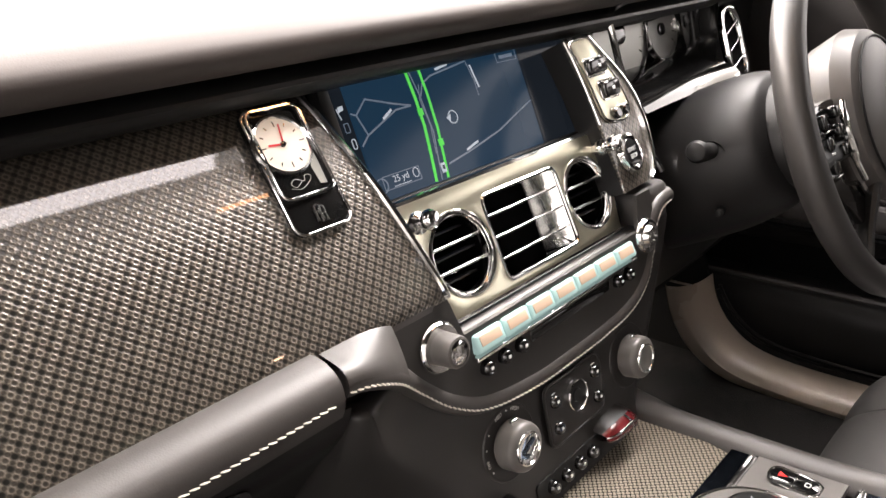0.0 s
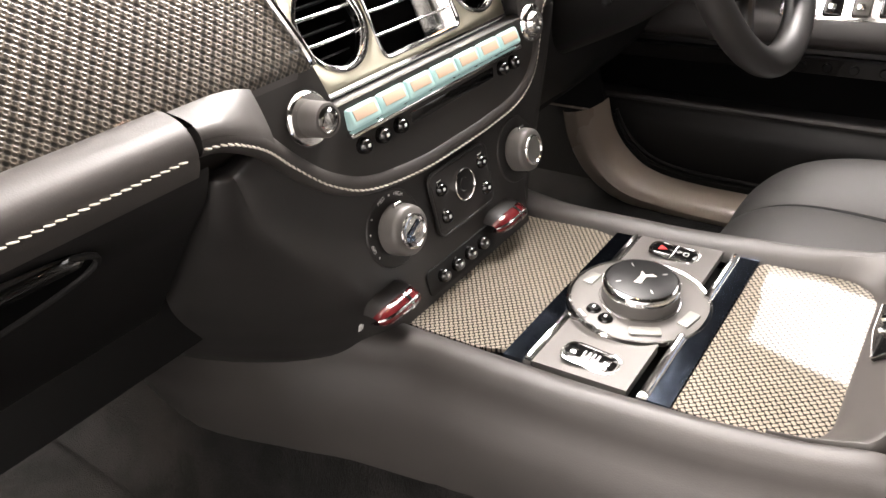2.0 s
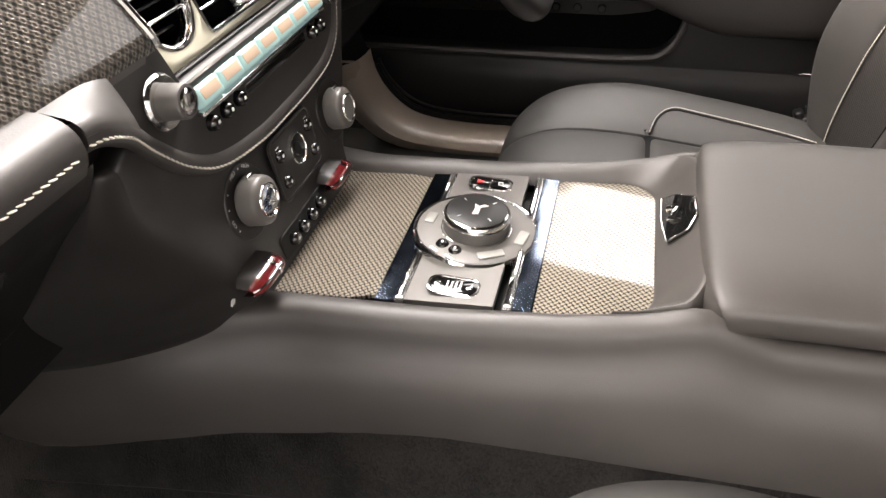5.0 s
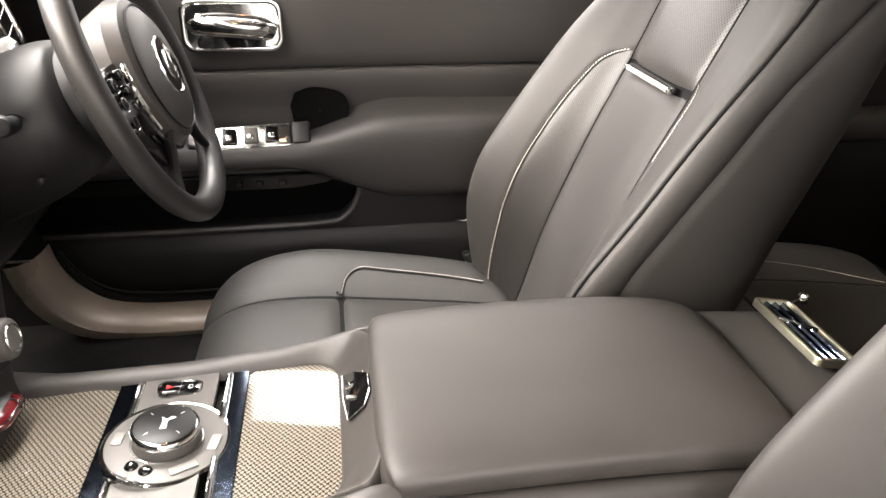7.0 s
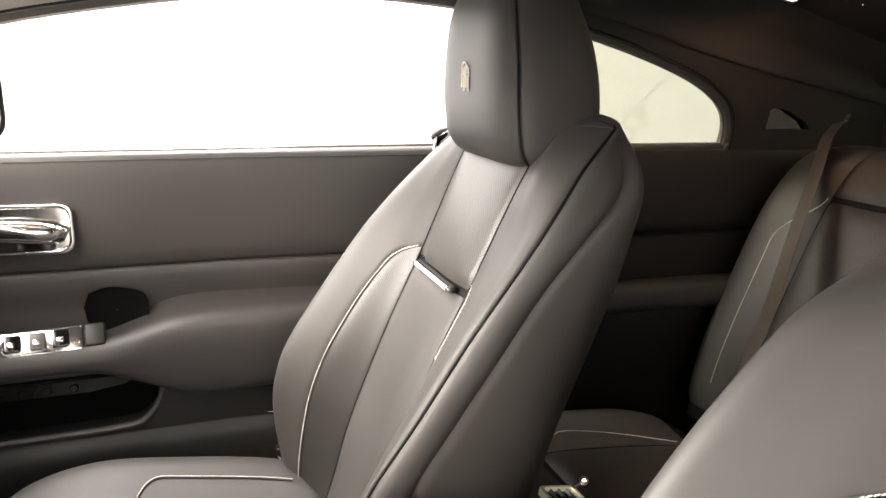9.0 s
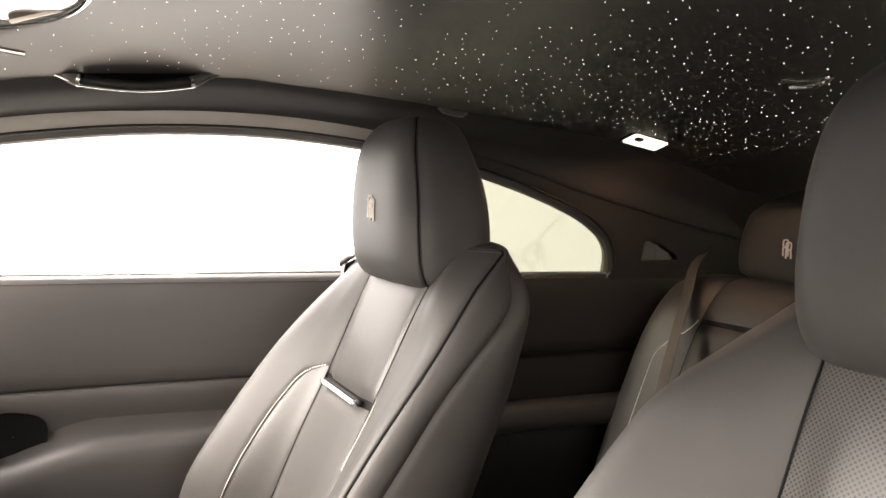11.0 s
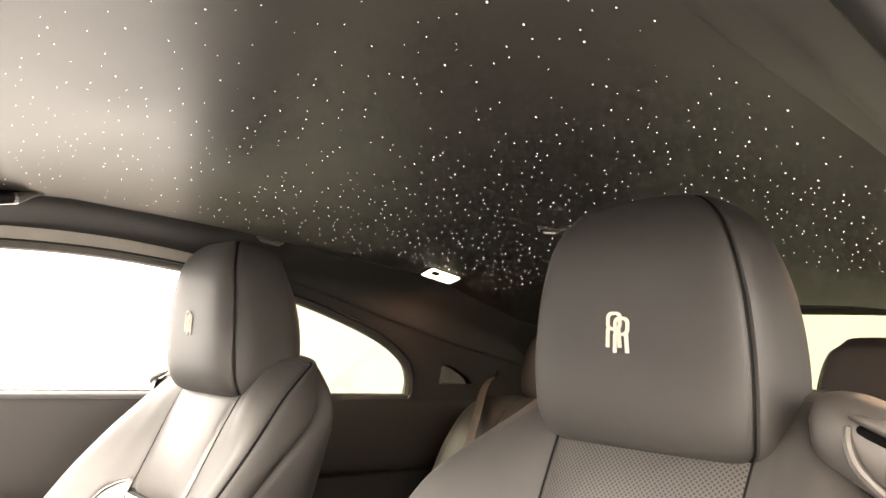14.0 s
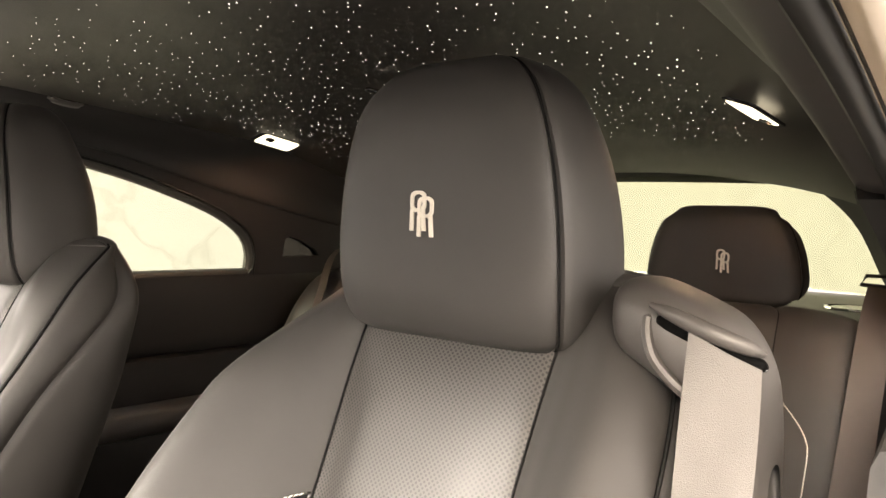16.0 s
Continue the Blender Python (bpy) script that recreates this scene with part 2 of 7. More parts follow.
WEAVE = woven("woven_metal_fibre", (0.145, 0.124, 0.099), (0.007, 0.007, 0.006), 0.0068, 0.34, 2.0, 0.30)
WEAVE_FINE = basket("fine_woven_metal_fibre", (0.28, 0.246, 0.197), (0.005, 0.0045, 0.004), 0.0042)
STAR = mat("star_point", (1, 1, 1), 0.5, emit=(1.0, 0.97, 0.9), strength=1.8)
LAMP_LENS = mat("lit_lamp_lens", (1, 0.95, 0.8), 0.4, emit=(1.0, 0.93, 0.72), strength=1.6)
WARM_LENS = mat("lit_amber_lens", (1.0, 0.7, 0.4), 0.4, emit=(1.0, 0.46, 0.18), strength=20.0)
CREAM = mat("cream_dial", (0.72, 0.64, 0.53), 0.45, emit=(1.0, 0.86, 0.68), strength=0.12)
SILVER_DIAL = mat("silver_dial", (0.30, 0.295, 0.275), 0.35, metal=0.6, vary=0.05)
RED = mat("red_paint", (0.62, 0.02, 0.02), 0.35)
RED_WOOD = mat("dark_red_lacquered_handle", (0.13, 0.012, 0.014), 0.15, coat=1.0, vary=0.3, vary_scale=80)
ICE = mat("lit_glass_keys", (0.30, 0.46, 0.44), 0.35, emit=(0.7, 1.0, 0.95), strength=0.22)
AMBER = mat("amber_key_face", (0.44, 0.32, 0.23), 0.45, emit=(1.0, 0.78, 0.55), strength=0.14)
SCREEN = mat("lit_map_screen", (0.004, 0.006, 0.01), 0.12, spec=0.12, emit=(0.009, 0.030, 0.056), strength=1.0)
SCREEN_DARK = mat("dark_screen_side", (0.004, 0.005, 0.006), 0.12, spec=0.12, emit=(0.008, 0.011, 0.015), strength=1.0)
MAP_GREEN = mat("lit_green_line", (0, 0.1, 0), 0.4, emit=(0.08, 0.75, 0.08), strength=0.8)
MAP_GREY = mat("lit_grey_line", (0.05, 0.05, 0.05), 0.4, emit=(0.13, 0.18, 0.24), strength=0.7)
MAP_WHITE = mat("lit_white_mark", (0.05, 0.05, 0.05), 0.4, emit=(0.62, 0.7, 0.76), strength=0.7)
WHITE_MARK = mat("white_printed_mark", (0.75, 0.75, 0.73), 0.5)
KNOB_TOP = mat("matt_black_knob_top", (0.012, 0.012, 0.012), 0.32, spec=0.25)
ROSE = mat("pale_silver_mark", (0.72, 0.62, 0.58), 0.35, metal=0.4)
KEY_GLASS = mat("pale_glassy_key", (0.24, 0.24, 0.22), 0.22)
BELT = mat("grey_seat_belt_webbing", (0.098, 0.090, 0.085), 0.5, bump=(1150, 0.5, 0.0006), vary=0.06, vary_scale=30)
BELT_DARK = mat("brown_black_belt_webbing", (0.06, 0.048, 0.042), 0.6, bump=(1500, 0.35, 0.0005), vary=0.06, vary_scale=30)
KNOB_GREY = mat("dark_satin_knob", (0.10, 0.094, 0.088), 0.42, vary=0.05, vary_scale=40)
GLASS_TINT = pane("tinted_green_glass", (0.80, 0.82, 0.69))
GLASS_DARK = pane("darker_tinted_glass", (0.46, 0.465, 0.415))
GLASS_SMALL = pane("dark_pillar_glass", (0.10, 0.095, 0.085))
BRONZE = mat("bronze_satin_leather", (0.40, 0.335, 0.275), 0.28, spec=0.7, bump=(700, 0.15, 0.0006), vary=0.08)
# Near-black for recesses, vents and slots: their deep shade put into the colour.
RECESS_SHADE = mat("recess_shade_black", (0.003, 0.003, 0.003), 0.95, spec=0.04)
# Walls and ceiling give off light themselves, in place of lamplight falling on them.
WALL = mat("glowing_white_showroom_wall", (0.15, 0.147, 0.145), 0.8, emit=(1.0, 0.985, 0.96), strength=0.25)
# East wall glows strongest, to light the cabin through the driver's window.
WALL_EAST = mat("glowing_white_east_wall", (0.3, 0.295, 0.29), 0.8, emit=(1.0, 0.985, 0.96), strength=2.4)
WALL_FRONT = mat("glowing_white_front_wall", (0.6, 0.59, 0.57), 0.8, emit=(1.0, 0.97, 0.92), strength=0.8)
WALL_PLAIN = mat("glowing_white_plain_wall", (0.5, 0.49, 0.48), 0.8, emit=(1.0, 0.97, 0.93), strength=0.32)
CEILING = mat("glowing_showroom_ceiling", (0.6, 0.59, 0.57), 0.8, emit=(1.0, 0.97, 0.93), strength=0.4)
GROUND = mat("pale_showroom_floor", (0.24, 0.23, 0.22), 0.35, vary=0.06, vary_scale=2)
WHITE_PAINT = mat("white_body_paint", (0.8, 0.79, 0.76), 0.2, coat=1.0)
BODY_PAINT = mat("pale_gold_body_paint", (0.36, 0.29, 0.21), 0.25, coat=1.0)


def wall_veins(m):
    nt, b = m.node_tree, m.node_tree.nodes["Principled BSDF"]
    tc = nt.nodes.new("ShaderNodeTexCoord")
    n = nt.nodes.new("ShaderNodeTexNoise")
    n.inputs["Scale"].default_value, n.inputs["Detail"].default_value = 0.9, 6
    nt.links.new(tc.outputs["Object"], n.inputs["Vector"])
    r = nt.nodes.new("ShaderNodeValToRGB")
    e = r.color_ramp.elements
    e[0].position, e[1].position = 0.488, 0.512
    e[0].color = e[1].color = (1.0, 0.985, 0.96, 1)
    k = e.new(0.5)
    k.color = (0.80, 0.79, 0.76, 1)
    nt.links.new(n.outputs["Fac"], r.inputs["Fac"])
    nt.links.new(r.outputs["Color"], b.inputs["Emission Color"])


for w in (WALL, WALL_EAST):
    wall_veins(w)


# ---- mesh helpers ----
def finish(name, bm, material, parent=None, label="", smooth=True, angle=None):
    me = bpy.data.meshes.new(name)
    bmesh.ops.recalc_face_normals(bm, faces=bm.faces)
    bm.to_mesh(me)
    bm.free()
    me.materials.append(material)
    if smooth:
        me.shade_smooth()
        if angle:
            me.set_sharp_from_angle(angle=radians(angle))
    ob = new(name, me)
    if parent:
        ob.parent = parent
    if label:
        ob["label"] = label
    return ob


def part(name, bm, material, parent, label="", smooth=True, angle=35):
    return finish(name, bm, material, parent, label, smooth, angle)


def thing(name, label, category, group="", kind=""):
    return tagged(new(name), label, category, group, kind)


def struct(name, bm, material, label, category, angle=35):
    return tagged(finish(name, bm, material, None, "", True, angle), label, category, "", "structure")


def spline(pts, n):
    """n points along a Catmull-Rom curve through pts, evenly over the spans."""
    p = np.array(pts, float)
    q = np.vstack([2 * p[0] - p[1], p, 2 * p[-1] - p[-2]])
    out = []
    for s in np.linspace(0, len(p) - 1, n):
        i = min(int(s), len(p) - 2)
        t = s - i
        a, b, c, d = q[i], q[i + 1], q[i + 2], q[i + 3]
        out.append(0.5 * (2 * b + (c - a) * t + (2 * a - 5 * b + 4 * c - d) * t * t + (3 * b - a - 3 * c + d) * t ** 3))
    return np.array(out)


def even(pts, step):
    """Points at even steps along a polyline."""
    p = np.array(pts, float)
    d = np.concatenate([[0], np.cumsum(np.linalg.norm(np.diff(p, axis=0), axis=1))])
    s = np.arange(0, d[-1], step)
    return np.stack([np.interp(s, d, p[:, k]) for k in range(p.shape[1])], 1)


def grid_bm(P, wrap=False):
    """A sheet through an array of points (rows, columns, 3), with UV in metres."""
    P = np.asarray(P, float)
    r, c = P.shape[:2]
    bm = bmesh.new()
    uvl = bm.loops.layers.uv.new("UVMap")
    V = [[bm.verts.new(P[i, j]) for j in range(c)] for i in range(r)]
    du = np.zeros((r, c))
    dv = np.zeros((r, c))
    du[:, 1:] = np.cumsum(np.linalg.norm(np.diff(P, axis=1), axis=2), axis=1)
    dv[1:] = np.cumsum(np.linalg.norm(np.diff(P, axis=0), axis=2), axis=0)
    du -= du[:, c // 2:c // 2 + 1]
    dv = np.repeat(dv[:, c // 2:c // 2 + 1], c, axis=1)
    for i in range(r - 1):
        for j in range(c if wrap else c - 1):
            k = (j + 1) % c
            q = [(i, j), (i, k), (i + 1, k), (i + 1, j)]
            f = bm.faces.new([V[a][b] for a, b in q])
            for l, (a, b) in zip(f.loops, q):
                l[uvl].uv = (du[a, b], dv[a, b])
    return bm


def loft(sections, nu=24, nv=24):
    """A smooth sheet through sections, each a list of points."""
    rows = np.array([spline(s, nu) for s in sections])
    return grid_bm(np.stack([spline(rows[:, j], nv) for j in range(nu)], 1))


def thick(bm, d):
    """Give a sheet a thickness d along its normals."""
    bm.normal_update()
    bmesh.ops.recalc_face_normals(bm, faces=bm.faces)
    bmesh.ops.solidify(bm, geom=bm.faces[:], thickness=d)
    return bm


def rbox(sx, sy, sz, r=0.003, m=Matrix(), seg=3):
    bm = bmesh.new()
    bmesh.ops.create_cube(bm, size=1)
    bmesh.ops.scale(bm, vec=(sx, sy, sz), verts=bm.verts)
    if r:
        bmesh.ops.bevel(bm, geom=bm.edges[:], offset=min(r, 0.49 * min(sx, sy, sz)), segments=seg, profile=0.5, affect="EDGES")
    bm.transform(m)
    return bm


def lathe(profile, m=Matrix(), n=40):
    """Turn a profile of (radius, height) round z."""
    bm = bmesh.new()
    rings = []
    for r, z in profile:
        if r < 1e-6:
            rings.append([bm.verts.new((0, 0, z))])
        else:
            rings.append([bm.verts.new((r * math.cos(2 * math.pi * k / n), r * math.sin(2 * math.pi * k / n), z)) for k in range(n)])
    for a, b in zip(rings, rings[1:]):
        for k in range(n):
            j = (k + 1) % n
            if len(a) == 1 and len(b) > 1:
                bm.faces.new([a[0], b[k], b[j]])
            elif len(b) == 1 and len(a) > 1:
                bm.faces.new([a[k], a[j], b[0]])
            elif len(a) > 1:
                bm.faces.new([a[k], a[j], b[j], b[k]])
    bm.transform(m)
    return bm


def tube(pts, r, n=8, closed=False, flat=1.0):
    """A round cord along points; flat squeezes it along its second axis."""
    p = [Vector(a) for a in pts]
    bm = bmesh.new()
    rings = []
    up = None
    for i, a in enumerate(p):
        d = (p[(i + 1) % len(p)] - p[i - 1]) if closed else (p[min(i + 1, len(p) - 1)] - p[max(i - 1, 0)])
        d.normalize()
        if up is None:
            up = d.orthogonal().normalized()
        up = (up - d * up.dot(d)).normalized()
        side = d.cross(up)
        rr = r[i] if isinstance(r, list) else r
        rings.append([bm.verts.new(a + rr * (up * math.cos(2 * math.pi * k / n) + side * flat * math.sin(2 * math.pi * k / n))) for k in range(n)])
    m = len(p)
    for i in range(m if closed else m - 1):
        a, b = rings[i], rings[(i + 1) % m]
        for k in range(n):
            bm.faces.new([a[k], a[(k + 1) % n], b[(k + 1) % n], b[k]])
    if not closed:
        bm.faces.new(rings[0][::-1])
        bm.faces.new(rings[-1])
    return bm


def outline(w, h, r, n=6, skew=0.0):
    """A rounded rectangle, counter-clockwise; skew widens its top on each side."""
    r = min(r, 0.499 * w, 0.499 * h)
    out = []
    for cx, cy, a0 in ((w / 2 - r, h / 2 - r, 0), (-w / 2 + r, h / 2 - r, 90), (-w / 2 + r, -h / 2 + r, 180), (w / 2 - r, -h / 2 + r, 270)):
        for k in range(n + 1):
            a = radians(a0 + 90 * k / n)
            x, y = cx + r * math.cos(a), cy + r * math.sin(a)
            out.append((x + skew * (y / h) * 2 * (1 if x > 0 else -1), y))
    return out


def slab(poly, d, m=Matrix(), bevel=0.0, holes=()):
    """A plate of thickness d, with its back on z=0, from a 2D outline and holes through it."""
    bm = bmesh.new()
    loops = []
    for lp in (poly, *holes):
        vs = [bm.verts.new((x, y, 0)) for x, y in lp]
        loops.append([bm.edges.new((vs[i], vs[(i + 1) % len(vs)])) for i in range(len(vs))])
    if holes:
        bmesh.ops.triangle_fill(bm, use_beauty=True, use_dissolve=False, edges=[e for l in loops for e in l])
    else:
        bm.faces.new([v for v in bm.verts])
    base = bm.faces[:]
    for f in base:
        if f.normal.z < 0:
            f.normal_flip()
    bm.normal_update()
    g = bmesh.ops.extrude_face_region(bm, geom=base)
    top = [v for v in g["geom"] if isinstance(v, bmesh.types.BMVert)]
    bmesh.ops.translate(bm, vec=(0, 0, d), verts=top)
    if bevel:
        es = [e for e in bm.edges if e.is_manifold and all(v in set(top) for v in e.verts) and e.calc_face_angle(0) > 0.6]
        bmesh.ops.bevel(bm, geom=es, offset=bevel, segments=2, profile=0.5, affect="EDGES")
    bm.transform(m)
    return bm


def join(*bms):
    out = bmesh.new()
    for b in bms:
        me = bpy.data.meshes.new("t")
        b.to_mesh(me)
        b.free()
        out.from_mesh(me)
        bpy.data.meshes.remove(me)
    return out


def stitches(pts, length=0.0048, gap=0.0008, r=0.0009, lift=(0, 0, 0)):
    """A row of short slanted threads along a line."""
    p = even(pts, length + gap)
    bms = []
    for a, b in zip(p, p[1:]):
        a, b = Vector(a) + Vector(lift), Vector(b) + Vector(lift)
        d = (b - a) * (length / (length + gap))
        s = d.cross(Vector((0.3, -1, 0.4))).normalized() * 0.0007
        bms.append(tube([a - s, a + d * 0.5 + s * 0.2, a + d + s], [r * 0.6, r, r * 0.6], 5))
    return join(*bms)


def frame_m(o, xa, ya):
    """A pose with its origin at o, x along xa and y nearest to ya."""
    x = Vector(xa).normalized()
    z = x.cross(Vector(ya)).normalized()
    y = z.cross(x)
    return Matrix(((x.x, y.x, z.x, o[0]), (x.y, y.y, z.y, o[1]), (x.z, y.z, z.z, o[2]), (0, 0, 0, 1)))


def sp(c, e):
    return math.copysign(abs(c) ** e, c)


def step01(a, b, t):
    t = min(1, max(0, (t - a) / (b - a)))
    return t * t * (3 - 2 * t)


class Cushion:
    """A padded body: rings round a bent spine in the (y, z) plane. Each row: y, z of the padded face's middle, half width, thickness, bolster height."""

    def __init__(self, x0, rows, ex=0.5, ed=0.55, inner=0.42, shift=0.0):
        self.x0, self.ex, self.ed, self.inner, self.shift = x0, ex, ed, inner, shift
        self.rows = spline(rows, 120)

    def at(self, th, v, lift=0.0):
        s = min(max(v, 0), 1) * 119
        i = min(int(s), 118)
        t = s - i
        y, z, w, d, b = self.rows[i] * (1 - t) + self.rows[i + 1] * t
        a, c = self.rows[max(i - 1, 0)], self.rows[min(i + 2, 119)]
        ty, tz = c[0] - a[0], c[1] - a[1]
        n = math.hypot(ty, tz) or 1
        ny, nz = tz / n, -ty / n          # out of the padded face
        if self.flip:
            ny, nz = -ny, -nz
        if self.upright:
            ny, nz = 1.0, 0.0
        cs, sn = math.cos(th), math.sin(th)
        x = w * sp(cs, self.ex)
        q = abs(x) / max(w, 1e-6)
        dep = d / 2 * sp(sn, self.ed) - d / 2
        if sn > 0:
            dep += b * step01(self.inner, 1.02, q) * min(1, sn * 3)
        p = np.array((self.x0 + x, y + ny * dep, z + nz * dep))
        return p

    flip = False
    upright = False

    def theta(self, frac):
        """The angle at which the face lies at that share of the half width."""
        return math.acos(sp(frac, 1 / self.ex))

    def patch(self, t0, t1, v0, v1, nu, nv, puff=0.008, edge=0.014):
        lo = t0 if callable(t0) else lambda f: t0
        hi = t1 if callable(t1) else lambda f: t1
        P = np.array([[self.at(lo(i / (nv - 1)) + (hi(i / (nv - 1)) - lo(i / (nv - 1))) * j / (nu - 1), v0 + (v1 - v0) * i / (nv - 1)) for j in range(nu)] for i in range(nv)])
        du, dv = np.gradient(P, axis=1), np.gradient(P, axis=0)
        n = np.cross(du, dv)
        n /= np.maximum(np.linalg.norm(n, axis=2, keepdims=True), 1e-9)
        c = P.mean(axis=(0, 1))
        mid = self.at(math.pi / 2, (v0 + v1) / 2)
        back = self.at(-math.pi / 2, (v0 + v1) / 2)
        if np.sum(n * (P - (mid + back) / 2)) < 0:
            n = -n
        lu = np.concatenate([np.zeros((nv, 1)), np.cumsum(np.linalg.norm(np.diff(P, axis=1), axis=2), axis=1)], 1)
        lv = np.concatenate([np.zeros((1, nu)), np.cumsum(np.linalg.norm(np.diff(P, axis=0), axis=2), axis=0)], 0)
        d = np.minimum(np.minimum(lu, lu[:, -1:] - lu), np.minimum(lv, lv[-1:] - lv))
        h = puff * (1 - np.exp(-d / edge * 1.6)) - 0.0006
        return grid_bm(P + n * h[..., None])

    def body(self, nu=48, nv=40, v0=0.0, v1=1.0):
        P = np.array([[self.at(2 * math.pi * j / nu, v0 + (v1 - v0) * i / (nv - 1)) for j in range(nu)] for i in range(nv)])
        bm = grid_bm(P, wrap=True)
        bm.verts.ensure_lookup_table()
        for row in (0, nv - 1):
            bm.faces.new([bm.verts[row * nu + j] for j in range(nu)])
        return bm

    def line(self, th, v0, v1, n=40, lift=0.0):
        out = []
        for k in range(n):
            v = v0 + (v1 - v0) * k / (n - 1)
            a = th[0] + (th[1] - th[0]) * k / (n - 1) if isinstance(th, tuple) else th
            p = self.at(a, v)
            q = (self.at(math.pi / 2, v) + self.at(-math.pi / 2, v)) / 2
            o = np.cross(self.at(a + 0.01, v) - self.at(a - 0.01, v), self.at(a, min(v + 0.01, 1)) - self.at(a, max(v - 0.01, 0)))
            if np.dot(o, p - q) < 0:
                o = -o
            out.append(p + o / max(np.linalg.norm(o), 1e-9) * lift)
        return out


# ---- the showroom round the car ----
def room_wall(name, sx, sy, sz, at, m=None):
    return struct(name, rbox(sx, sy, sz, 0.0, pose(*at)), m or WALL, "plain white showroom wall with faint veins and a glow of its own", "wall")


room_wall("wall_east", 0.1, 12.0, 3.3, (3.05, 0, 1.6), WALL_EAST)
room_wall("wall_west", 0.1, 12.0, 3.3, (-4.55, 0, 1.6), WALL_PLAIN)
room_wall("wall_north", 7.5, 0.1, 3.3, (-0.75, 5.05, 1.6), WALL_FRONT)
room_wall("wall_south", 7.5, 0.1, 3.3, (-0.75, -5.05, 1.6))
struct("ceiling", rbox(7.8, 10.4, 0.1, 0, pose(-0.75, 0, 3.3)), CEILING, "evenly glowing white showroom ceiling", "ceiling")
struct("ground", rbox(9.0, 12.0, 0.1, 0, pose(-0.75, 0, -0.05)), GROUND, "pale polished showroom floor", "floor")

# ---- car shell ----
struct("floor", loft([[(x, y, 0.30 + 0.02 * math.sin(3 * x)) for x in (-0.86, -0.5, -0.2, 0, 0.2, 0.5, 0.86)] for y in (0.75, 0.2, -0.5, -1.2, -2.3)], 20, 20),
       CARPET, "black deep-pile carpet on the car floor", "carpet")
struct("firewall", loft([[(x, 0.62 + 0.25 * (z - 0.3), z) for x in (-0.86, -0.3, 0.3, 0.86)] for z in (0.28, 0.5, 0.8, 1.0)], 8, 8), CARPET,
       "black carpeted front bulkhead of the footwells", "wall")


struct("kick_panel", rbox(0.05, 0.74, 0.56, 0.015, pose(-0.875, 0.40, 0.56)), LEATHER_DOOR, "black leather kick panel at the side of the passenger footwell", "kick panel")


def roof_mid(y):
    return float(np.interp(-y, [0.1, 0.35, 0.6, 0.9, 1.2, 1.5, 1.8, 2.05], [1.335, 1.375, 1.40, 1.41, 1.38, 1.335, 1.295, 1.262]))


def roof_edge(y):
    return float(np.interp(-y, [0.1, 0.41, 0.7, 1.05, 1.3, 1.6, 2.07], [1.27, 1.335, 1.368, 1.356, 1.338, 1.318, 1.19]))


def roof_at(x, y):
    q = min(1, abs(x) / 0.61)
    return roof_mid(y) + (roof_edge(y) - roof_mid(y)) * q ** 3.5


ys = np.linspace(-0.12, -2.06, 30)
struct("headliner", grid_bm([[(x, y, roof_at(x, y)) for x in np.linspace(-0.615, 0.615, 41)] for y in ys]), HEADLINER,
       "black leather roof lining dotted with fibre-optic stars", "ceiling")
struct("roof", grid_bm([[(x, y, roof_at(x * 0.85, y) + 0.05) for x in np.linspace(-0.76, 0.76, 15)] for y in np.linspace(-0.135, -2.2, 15)]), BODY_PAINT,
       "pale painted roof skin above the lining", "roof")

# stars, thicker towards the rear corners
rs = random.Random(7)
bead = bmesh.new()
bmesh.ops.create_icosphere(bead, subdivisions=1, radius=1.0)
bead_v, bead_f = [tuple(v.co) for v in bead.verts], [[v.index for v in f.verts] for f in bead.faces]
bead.free()
star_v, star_f, spots = [], [], []
for _ in range(2600):
    x, y = rs.uniform(-0.57, 0.57), rs.uniform(-0.28, -1.74)
    room = (0.036 - 0.018 * step01(0.5, 1.45, -y)) * rs.uniform(0.35, 1.35)
    if (abs(x) > 0.5 and -y > 1.35) or any((x - p) ** 2 + (y - q) ** 2 < room * room for p, q in spots):
        continue
    spots.append((x, y))
    r = rs.choice((0.0004, 0.0005, 0.0005, 0.0006, 0.0006, 0.0008)) * (0.92 + 0.3 * step01(0.5, 1.4, -y))
    z, n = roof_at(x, y) - 0.0004, len(star_v)
    star_v += [(x + r * a, y + r * b, z + r * c) for a, b, c in bead_v]
    star_f += [[n + k for k in f] for f in bead_f]
star_me = bpy.data.meshes.new("stars")
star_me.from_pydata(star_v, [], star_f)
sb = bmesh.new()
sb.from_mesh(star_me)
bpy.data.meshes.remove(star_me)
tagged(finish("ceiling_stars", sb, STAR), "tiny white fibre-optic light points set in the roof lining", "star light", "", "stuff")


def side_x(y, z):
    return 0.795 - 0.30 * max(0, z - 1.0) - 0.062 * max(0.0, -y - 0.55)


WINDOW = [(0.32, 1.0), (0.2, 1.06), (0.0, 1.16), (-0.2, 1.225), (-0.42, 1.268), (-0.6, 1.290), (-0.8, 1.296), (-1.0, 1.283), (-1.15, 1.262), (-1.3, 1.231),
          (-1.45, 1.187), (-1.555, 1.146), (-1.625, 1.10), (-1.655, 1.05), (-1.662, 0.993), (-1.2, 0.993), (-0.7, 0.993), (-0.2, 0.993), (0.32, 0.993)]
TRIANGLE = [(-1.745, 1.035), (-1.74, 1.085), (-1.76, 1.09), (-1.80, 1.078), (-1.85, 1.055), (-1.868, 1.037)]
